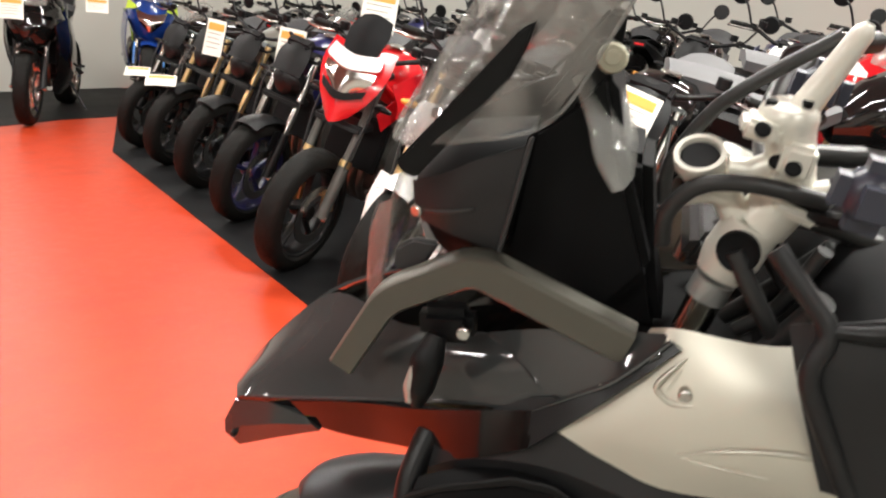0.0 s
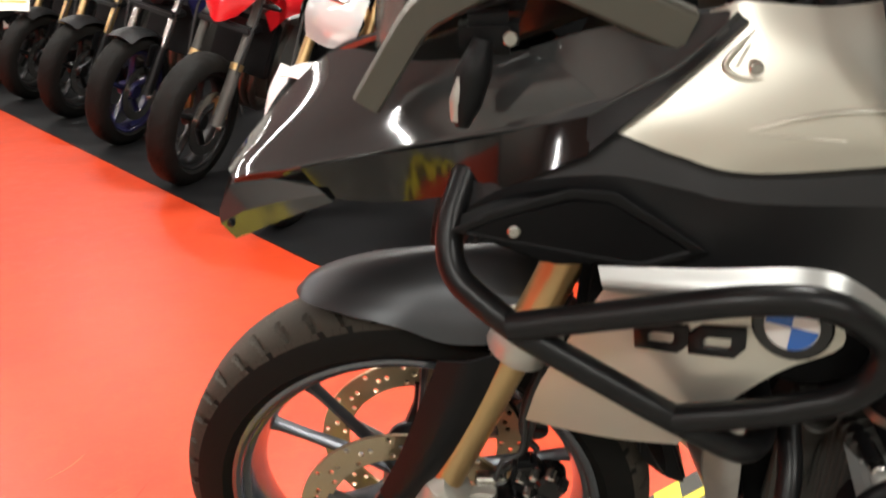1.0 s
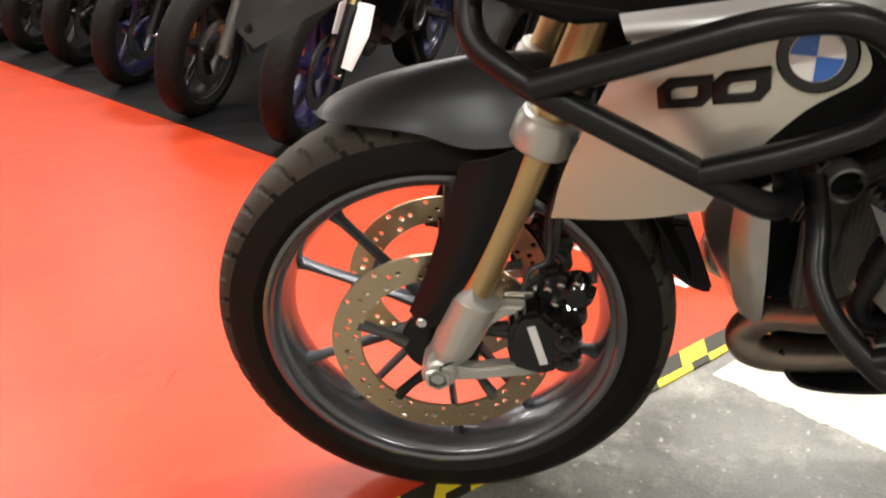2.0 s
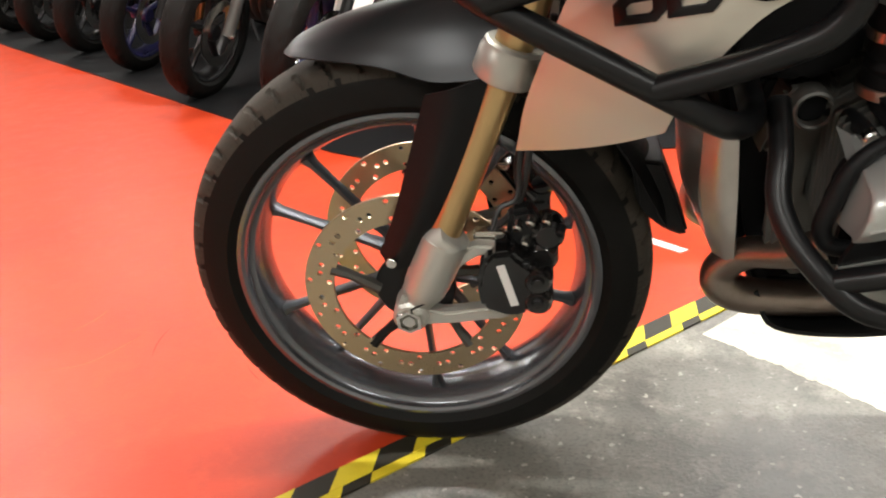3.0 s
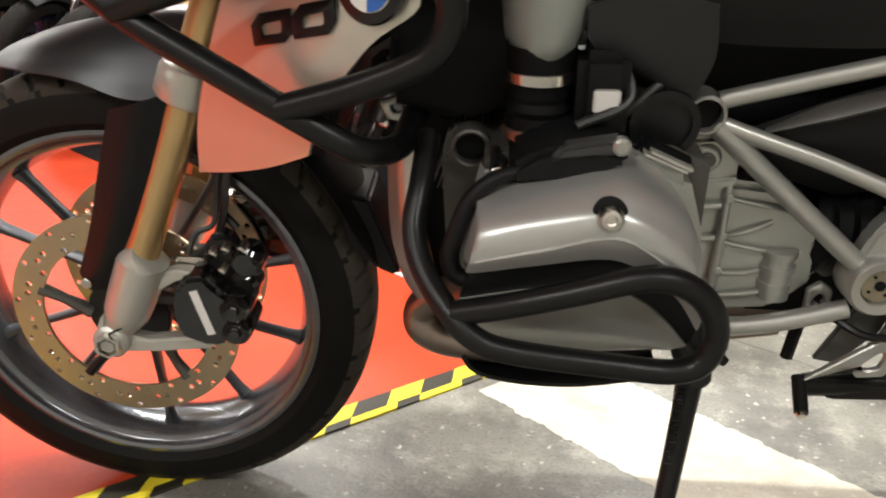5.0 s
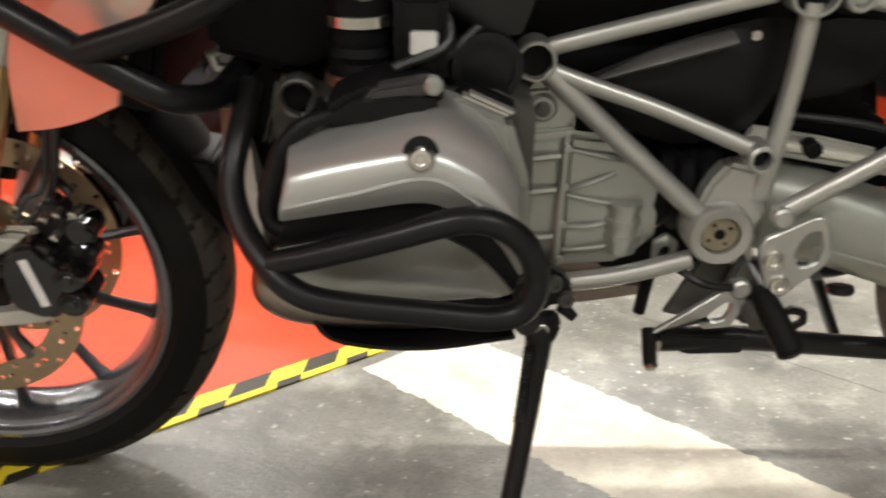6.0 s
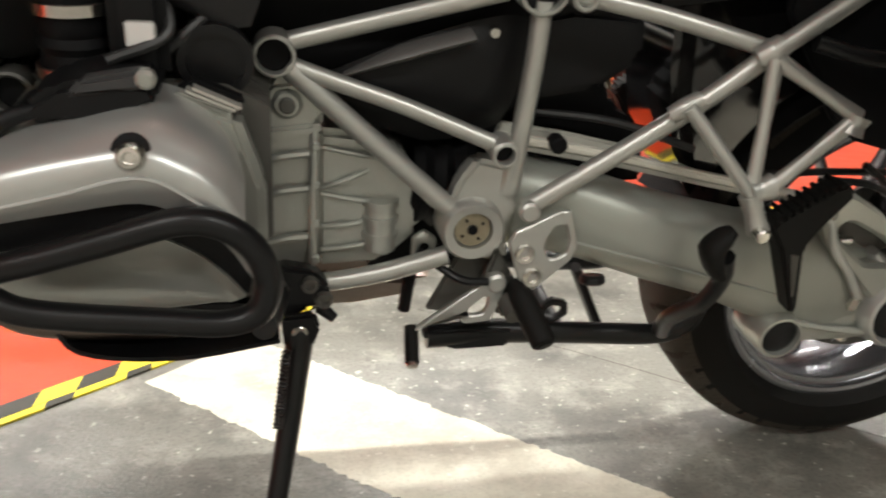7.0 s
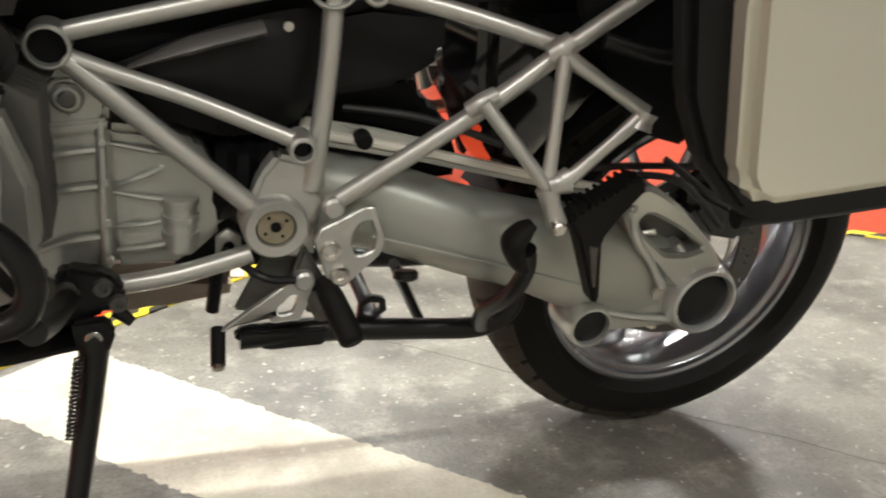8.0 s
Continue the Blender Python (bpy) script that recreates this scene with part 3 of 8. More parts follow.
for s in (-1, 1):
    part("brake_disc", perforated_disc(FW + Vector((0, 0.074 * s, 0)), 0.112, 0.152, 0.005), DISC, front_wheel, "drilled bronze-tinted brake disc")
    for k in range(5):
        a = radians(20 + 72 * k)
        b = tube([FW + Vector((math.cos(a + 0.25) * 0.05, 0.066 * s, math.sin(a + 0.25) * 0.05)), FW + Vector((math.cos(a) * 0.085, 0.07 * s, math.sin(a) * 0.085)), FW + Vector((math.cos(a - 0.05) * 0.118, 0.071 * s, math.sin(a - 0.05) * 0.118))], [0.010, 0.007, 0.009], n=8, steps=3)
        part("disc_carrier_arm", b, SATIN_BLACK if k % 2 else ALU_DARK, front_wheel)
    part("hub_flange", disc(FW + Vector((0, 0.062 * s, 0)), (0, 1, 0), 0.056, 0.012), SATIN_BLACK, front_wheel)

# fork
for s in (-1, 1):
    y = 0.112 * s
    leg = part("fork_leg", tube([(0.026, y, 0.375), (0.27, y * 0.9, 0.955)], 0.0225, n=24), GOLD, BIKE, "gold anodised fork tube")
    shoe = tube([(0.016, y, 0.346), (0.024, y, 0.362), (0.036, y, 0.388), (0.057, y, 0.437), (0.0585, y, 0.441), (0.0595, y, 0.443)], [0.0215, 0.0285, 0.0305, 0.032, 0.0305, 0.0255], n=24, steps=4)
    disc((0.004, y, 0.328), (0, 1, 0), 0.0235, 0.048, 0.004, bm=shoe)
    tube([(0.004, y, 0.332), (0.018, y, 0.352)], [0.019, 0.024], bm=shoe, n=16)
    plate([(-0.012, 0.345), (-0.002, 0.366), (0.004, 0.362), (0.0, 0.34)], y - 0.02, y + 0.02, 0.003, bm=shoe)
    part("fork_shoe", shoe, CAST_GREY, leg, "cast aluminium fork foot")
    part("shoe_split", block((0.0125, y + 0.0225 * s, 0.3465), (0.03, 0.006, 0.0022), 0.0004, m=pose(0, 0, 0, 0, -28)), DARK, leg)
    part("axle_bolt", lathe([(0, 0.029 * s), (0.009, 0.029 * s), (0.009, 0.024 * s), (0.0125, 0.024 * s), (0.0135, 0.031 * s), (0.018, 0.031 * s), (0.019, 0.022 * s)], (0.003, y, 0.327), n=6), STEEL, leg)
    arm = plate([(0.002, 0.306), (0.06, 0.3085), (0.128, 0.316), (0.139, 0.324), (0.136, 0.336), (0.118, 0.3345), (0.05, 0.3265), (0.02, 0.333)], y - 0.011, y + 0.011, 0.003)
    plate([(0.052, 0.392), (0.058, 0.41), (0.096, 0.431), (0.134, 0.427), (0.138, 0.418), (0.10, 0.416), (0.074, 0.399), (0.068, 0.384)], y - 0.010, y + 0.010, 0.003, bm=arm)
    tube([(0.020, y, 0.3235), (0.124, y, 0.3275)], 0.0035, bm=arm, n=8)
    part("caliper_bracket", arm, CAST_GREY, leg)
    axis = Vector((0.244, -0.1 * y, 0.58)).normalized()
    clamp = lathe([(0.0235, -0.021), (0.0335, -0.021), (0.0365, -0.017), (0.0365, 0.010), (0.034, 0.014), (0.034, 0.019), (0.031, 0.022), (0.0235, 0.022)], (0.148, y * 0.955, 0.664), axis, 32, closed=True)
    part("fork_clamp", clamp, CAST_GREY, leg, "bright fork bridge clamp")
    part("clamp_ear", plate([(0.165, 0.630), (0.17, 0.680), (0.194, 0.678), (0.19, 0.632)], y * 0.955 - 0.012, y * 0.955 + 0.012, 0.004), CAST_GREY, leg)
    for q in ((0.176, 0.634), (0.187, 0.662)):
        part("clamp_bolt", disc((q[0], y * 1.0 + 0.026 * s, q[1]), (0, 1, 0), 0.0075, 0.008, 0.001, 12), DARK, leg)
    # caliper
    body = plate([(0.100, 0.346), (0.095, 0.382), (0.103, 0.415), (0.115, 0.430), (0.141, 0.434), (0.152, 0.420), (0.170, 0.404), (0.168, 0.362), (0.160, 0.338), (0.137, 0.331)], y - 0.03, y + 0.024, 0.006)
    caliper = part("brake_caliper", body, GLOSS_BLACK, BIKE, "black four-piston brake caliper")
    for q in ((0.172, 0.387), (0.171, 0.355)):
        part("piston_cap", lathe([(0.0, 0.034), (0.006, 0.034), (0.0075, 0.031), (0.014, 0.033), (0.0185, 0.028), (0.020, 0.018), (0.020, -0.03), (0.0, -0.03)], (q[0], y, q[1]), (0, s, 0), 22), GLOSS_BLACK, caliper)
    rear_half = plate([(0.134, 0.436), (0.140, 0.470), (0.166, 0.476), (0.178, 0.452), (0.176, 0.410), (0.155, 0.404)], y * 0.72, y * 0.98, 0.006)
    part("caliper_rear_half", rear_half, SATIN_BLACK, caliper)
    for q in ((0.186, 0.437), (0.178, 0.404)):
        part("piston_cap", disc((q[0], y * 0.86, q[1]), (0, 1, 0), 0.021, 0.04, 0.006, 22), GLOSS_BLACK, caliper)
    for q in ((0.150, 0.455), (0.166, 0.461), (0.186, 0.462), (0.202, 0.446), (0.158, 0.431)):
        part("caliper_fitting", disc((q[0], y * 1.02, q[1]), (0.3, 1, 0.4), 0.0062, 0.016, 0.002, 8), STEEL if q[0] < 0.19 else SATIN_BLACK, caliper)
    part("sensor_wire", tube([(0.118, y * 1.05, 0.452), (0.128, y * 0.95, 0.475), (0.150, y * 0.9, 0.488), (0.155, y * 0.75, 0.54), (0.172, y * 0.7, 0.60)], 0.0035, n=8), HOSE, caliper)
    part("banjo", block((0.112, y - 0.02 * s, 0.43), (0.04, 0.02, 0.014), 0.003), STEEL, caliper)
    for k in range(4):
        part("caliper_bolt", disc((0.112 + (k % 2) * 0.046, y + 0.0255 * s, 0.352 + (k // 2) * 0.06), (0, 1, 0), 0.0045, 0.008, 0.001, 10), SATIN_BLACK, caliper)
    if s < 0:
        # a plain bar where the maker's name stands
        part("maker_mark", block((0.1345, y - 0.0312, 0.384), (0.064, 0.0015, 0.0105), 0.0005, m=pose(0, 0, 0, 0, 76)), WHITE_PLASTIC, caliper, "plain white bar")
    part("brake_hose", tube([(0.11, y + 0.02 * -s, 0.432), (0.15, y * 0.8, 0.47), (0.17, y * 0.7, 0.56), (0.20, y * 0.6, 0.70)], 0.005, n=8), HOSE, BIKE)
    # black fork guard
    g = sheet([[(0.052, y * 1.02, 0.632), (0.09, y * 1.16, 0.645), (0.128, y * 1.12, 0.655)], [(0.025, y * 1.03, 0.555), (0.062, y * 1.2, 0.56), (0.098, y * 1.14, 0.57)],
               [(-0.002, y * 1.0, 0.478), (0.03, y * 1.18, 0.48), (0.066, y * 1.12, 0.485)], [(-0.03, y * 0.95, 0.415), (-0.012, y * 1.1, 0.40), (0.012, y * 1.05, 0.40)]], 0.004 * s)
    part("fork_guard", g, BLACK_PLASTIC, BIKE, "black plastic fork guard")
    part("guard_bolt", disc((-0.012, y * 1.1 + 0.004 * s, 0.412), (0, 1, 0), 0.007, 0.006, 0.001, 12), STEEL, BIKE)

# front mudguard, painted front and black tail
rows = []
for x, z, hw, drop in ((-0.133, 0.651, 0.006, 0.002), (-0.112, 0.668, 0.04, 0.012), (-0.06, 0.688, 0.066, 0.03), (0.0, 0.703, 0.076, 0.052), (0.06, 0.712, 0.08, 0.08), (0.13, 0.714, 0.082, 0.078), (0.17, 0.705, 0.08, 0.06)):
    rows.append([(x, hw * k / 3, z - drop * (abs(k) / 3) ** 1.8) for k in (-3, -2.4, -1.4, 0, 1.4, 2.4, 3)])
part("front_mudguard", sheet(rows, 0.003), FENDER_GREY, BIKE, "dark satin grey front mudguard")
rows = []
for deg, r in ((66, 0.374), (48, 0.362), (34, 0.356), (22, 0.355), (12, 0.362)):
    a = radians(deg)
    hw = 0.068 if deg > 20 else 0.045
    rows.append([(FW.x + math.cos(a) * (r - 0.02 * abs(k) ** 2), hw * k, FW.z + math.sin(a) * (r - 0.02 * abs(k) ** 2)) for k in (-1, -0.6, 0, 0.6, 1)])
part("mudguard_tail", sheet(rows, 0.003), BLACK_PLASTIC, BIKE, "black plastic mudguard tail")
part("tail_lip", plate([(0.29, 0.505), (0.330, 0.498), (0.346, 0.455), (0.367, 0.395), (0.361, 0.388), (0.338, 0.398), (0.315, 0.418), (0.30, 0.44)], -0.048, 0.048, 0.004), BLACK_PLASTIC, BIKE)

# radiator shrouds, emblem and the two plain model marks
def shroud_y(x, z):
    return -0.135 - 0.60 * (x - 0.153) + 0.34 * max(0, x - 0.33)


for s in (-1, 1):
    net = [[(0.153, 0.567), (0.205, 0.583), (0.255, 0.604), (0.302, 0.630)], [(0.168, 0.640), (0.220, 0.648), (0.272, 0.660), (0.322, 0.682)],
           [(0.205, 0.738), (0.262, 0.735), (0.318, 0.735), (0.372, 0.748)], [(0.232, 0.796), (0.295, 0.79), (0.36, 0.785), (0.418, 0.785)], [(0.252, 0.816), (0.31, 0.822), (0.365, 0.826), (0.405, 0.822)]]
    rows = [[(x, -s * shroud_y(x, z) + s * 0.012 * math.sin((z - 0.58) * 13), z) for x, z in r] for r in net]
    shroud = part("radiator_shroud", sheet(rows, 0.004), CHAMPAGNE, BIKE, "champagne silver radiator shroud")
    if s < 0:
        f = shroud_y
        ex, ez = 0.376, 0.800
        ey = f(ex, ez) - 0.008
        tilt = Vector((-0.42, -1, 0.12)).normalized()
        part("emblem_ring", disc((ex, ey, ez), tilt, 0.0335, 0.008, 0.002, 40), GLOSS_BLACK, shroud, "black ring of the round emblem")
        part("emblem_face", disc(Vector((ex, ey, ez)) + tilt * 0.0032, tilt, 0.0225, 0.006, 0.001, 40), WHITE_PLASTIC, shroud)
        u = Vector((0, 0, 1)) - tilt * tilt.z
        u.normalize()
        v = tilt.cross(u)
        for a0 in (0, math.pi):
            b = bmesh.new()
            o = Vector((ex, ey, ez)) + tilt * 0.0069
            pts = [o] + [o + (u * math.cos(a0 + k * math.pi / 16) + v * math.sin(a0 + k * math.pi / 16)) * 0.0215 for k in range(9)]
            top = [b.verts.new(p) for p in pts]
            low = [b.verts.new(p - tilt * 0.003) for p in pts]
            b.faces.new(top)
            for i in range(len(top)):
                b.faces.new((top[i], low[i], low[(i + 1) % len(top)], top[(i + 1) % len(top)]))
            part("emblem_quarter", b, EMBLEM_BLUE, shroud, "blue quarter of the emblem")
        for x0, z0 in ((0.274, 0.752), (0.319, 0.766)):
            slope = 0.30
            out = [(x0 - 0.02, z0 - 0.020), (x0 + 0.016, z0 - 0.010), (x0 + 0.024, z0 + 0.002), (x0 + 0.023, z0 + 0.021), (x0 - 0.012, z0 + 0.0115), (x0 - 0.022, z0 - 0.001)]
            inn = [(x0 - 0.009, z0 - 0.0085), (x0 + 0.010, z0 - 0.0032), (x0 + 0.0125, z0), (x0 + 0.012, z0 + 0.009), (x0 - 0.006, z0 + 0.0035), (x0 - 0.010, z0 - 0.001)]
            b = ring_plate(out, inn, 0, 0.004, None, 0.0006)
            for vtx in b.verts:
                vtx.co.y += f(vtx.co.x, vtx.co.z) - 0.012 * math.sin((vtx.co.z - 0.58) * 13) - 0.0035
            part("model_mark", b, SATIN_BLACK, shroud, "dark plain raised mark")
    # upper bright trim
    trim = sheet([[(0.212, s * 0.225, 0.832), (0.30, s * 0.252, 0.848), (0.382, s * 0.272, 0.862), (0.43, s * 0.276, 0.842), (0.47, s * 0.27, 0.80)],
                  [(0.216, s * 0.236, 0.818), (0.30, s * 0.266, 0.832), (0.382, s * 0.288, 0.842), (0.42, s * 0.29, 0.826), (0.455, s * 0.284, 0.79)],
                  [(0.22, s * 0.228, 0.808), (0.30, s * 0.26, 0.818), (0.38, s * 0.28, 0.826), (0.41, s * 0.282, 0.814), (0.44, s * 0.276, 0.785)]], 0.004 * s)
    part("shroud_trim", trim, ALU_SHINE, BIKE, "bright silver shroud trim")
    part("shroud_back", plate([(0.20, 0.66), (0.34, 0.70), (0.47, 0.78), (0.46, 0.83), (0.30, 0.84), (0.21, 0.80)], s * 0.10, s * 0.132, 0.01), DARK, BIKE)
part("radiator_core", block((0.30, 0, 0.70), (0.06, 0.28, 0.22), 0.01, m=pose(0, 0, 0, 0, 12)), DARK, BIKE)

# black side trim under the tank panel
for s in (-1, 1):
    rows = [[(0.079, s * 0.145, 0.852), (0.131, s * 0.150, 0.912), (0.216, s * 0.160, 0.964), (0.274, s * 0.180, 0.936), (0.335, s * 0.192, 0.928), (0.47, s * 0.196, 0.940), (0.62, s * 0.19, 0.93)],
            [(0.085, s * 0.156, 0.848), (0.136, s * 0.170, 0.884), (0.215, s * 0.188, 0.904), (0.280, s * 0.202, 0.898), (0.335, s * 0.212, 0.890), (0.47, s * 0.216, 0.890), (0.62, s * 0.205, 0.88)],
            [(0.095, s * 0.152, 0.838), (0.15, s * 0.168, 0.850), (0.23, s * 0.182, 0.855), (0.295, s * 0.194, 0.855), (0.345, s * 0.2, 0.848), (0.47, s * 0.205, 0.835), (0.62, s * 0.2, 0.82)],
            [(0.11, s * 0.145, 0.824), (0.16, s * 0.160, 0.818), (0.24, s * 0.178, 0.812), (0.30, s * 0.19, 0.808), (0.345, s * 0.197, 0.806), (0.47, s * 0.205, 0.79), (0.62, s * 0.2, 0.77)]]
    part("side_trim", sheet(rows, 0.004 * s, 4, 1), TRIM_PLASTIC, BIKE, "grained black plastic side trim", 16)
    part("trim_bolt", disc((0.143, s * 0.171, 0.848), (0, 1, 0), 0.006, 0.006, 0.001, 14), STEEL, BIKE)
    # tank panel
    rows = [[(0.300, s * 0.135, 1.034), (0.325, s * 0.150, 1.045), (0.40, s * 0.158, 1.043), (0.50, s * 0.158, 1.058), (0.62, s * 0.15, 1.04)],
            [(0.268, s * 0.158, 0.995), (0.33, s * 0.178, 1.0), (0.41, s * 0.19, 1.005), (0.52, s * 0.19, 0.995), (0.62, s * 0.18, 0.98)],
            [(0.238, s * 0.170, 0.962), (0.305, s * 0.195, 0.956), (0.40, s * 0.212, 0.954), (0.52, s * 0.212, 0.956), (0.62, s * 0.195, 0.944)],
            [(0.220, s * 0.178, 0.942), (0.276, s * 0.198, 0.927), (0.340, s * 0.212, 0.918), (0.50, s * 0.216, 0.932), (0.62, s * 0.2, 0.92)]]
    tank = part("tank_panel", sheet(rows, 0.005 * s), CHAMPAGNE, BIKE, "champagne silver fuel tank side panel")
    for pts, w in (([(0.330, s * 0.203, 0.952), (0.37, s * 0.207, 0.966), (0.42, s * 0.207, 0.972), (0.50, s * 0.205, 0.966)], [0.0008, 0.0026, 0.0034, 0.002]), ([(0.335, s * 0.204, 0.950), (0.38, s * 0.2105, 0.949), (0.46, s * 0.212, 0.944), (0.54, s * 0.207, 0.938)], [0.0008, 0.0024, 0.0024, 0.001])):
        part("tank_crease", tube(pts, w, n=10, flat=0.8), CHAMPAGNE, tank)
    part("tank_recess", tube([(0.331, s * 0.166, 1.026), (0.318, s * 0.171, 1.013), (0.309, s * 0.175, 1.001), (0.314, s * 0.178, 0.993), (0.326, s * 0.182, 0.989), (0.348, s * 0.184, 0.992), (0.37, s * 0.182, 1.001)], [0.0008, 0.0024, 0.0028, 0.0028, 0.0026, 0.002, 0.0008], n=10), CHAMPAGNE, tank)
    part("recess_floor", sheet([[(0.327, s * 0.1685, 1.016), (0.345, s * 0.170, 1.014)], [(0.317, s * 0.176, 0.998), (0.352, s * 0.179, 0.998)]], 0.003 * s, 3, 3), CHAMPAGNE, tank)
    part("tank_bolt", disc((0.333, s * 0.180, 0.999), (0, 1, 0), 0.006, 0.01, 0.001, 12), STEEL, tank)
body = sheet([[(0.40, 0.14 * k, 0.985 + 0.02 * (1 - k * k)) for k in (-1, -0.5, 0, 0.5, 1)], [(0.49, 0.16 * k, 1.06 + 0.06 * (1 - k * k)) for k in (-1, -0.5, 0, 0.5, 1)], [(0.64, 0.15 * k, 0.98 + 0.05 * (1 - k * k)) for k in (-1, -0.5, 0, 0.5, 1)]], 0.01)
part("tank_top", body, DARK, BIKE)
part("tank_core", plate([(0.27, 0.80), (0.22, 0.90), (0.30, 0.965), (0.44, 0.985), (0.62, 1.02), (0.68, 0.80)], -0.125, 0.125, 0.02), DARK, BIKE)

# seat and tail mass above the rails
part("seat", sheet([[(0.64, 0.13 * k, 0.93 + 0.04 * (1 - k * k)) for k in (-1, -0.5, 0, 0.5, 1)], [(0.78, 0.15 * k, 0.87 + 0.03 * (1 - k * k)) for k in (-1, -0.5, 0, 0.5, 1)], [(1.0, 0.16 * k, 0.88 + 0.03 * (1 - k * k)) for k in (-1, -0.5, 0, 0.5, 1)], [(1.4, 0.13 * k, 0.97 + 0.03 * (1 - k * k)) for k in (-1, -0.5, 0, 0.5, 1)]], 0.06), SEAT, BIKE, "black vinyl rider and passenger seat")
for s in (-1, 1):
    part("seat_side_cover", sheet([[(0.58, s * 0.19, 0.86), (0.75, s * 0.165, 0.85), (1.0, s * 0.16, 0.85), (1.38, s * 0.14, 0.92)], [(0.57, s * 0.21, 0.80), (0.75, s * 0.17, 0.775), (1.0, s * 0.155, 0.765), (1.38, s * 0.14, 0.84)], [(0.6, s * 0.19, 0.75), (0.75, s * 0.155, 0.725), (1.0, s * 0.145, 0.73), (1.38, s * 0.13, 0.78)]], 0.01 * s), BLACK_PLASTIC, BIKE, "black side cover below the seat")
    if s < 0:
        part("knee_cover", sheet([[(0.405, -0.19, 1.085), (0.44, -0.205, 1.10), (0.50, -0.2, 1.11)], [(0.416, -0.212, 1.04), (0.46, -0.224, 1.045), (0.54, -0.21, 1.04)], [(0.445, -0.214, 0.95), (0.49, -0.224, 0.95), (0.56, -0.21, 0.94)]], 0.006), TRIM_PLASTIC, BIKE, "grained black knee panel")
        part("knee_edge", bent([(0.385, -0.185, 1.145), (0.432, -0.212, 1.092), (0.414, -0.222, 1.062), (0.433, -0.226, 1.018), (0.462, -0.224, 0.955), (0.480, -0.222, 0.925)], 0.0085, 0.02, 12), TRIM_PLASTIC, BIKE)
        part("knee_ridge", tube([(0.43, -0.212, 1.094), (0.47, -0.218, 1.10), (0.53, -0.21, 1.112)], [0.006, 0.008, 0.006], n=10), SATIN_BLACK, BIKE)
part("under_seat_box", plate([(0.62, 0.68), (0.66, 0.80), (1.3, 0.86), (1.42, 0.90), (1.40, 0.78), (1.22, 0.70), (1.0, 0.70), (0.9, 0.66)], -0.10, 0.10, 0.02), DARK, BIKE)

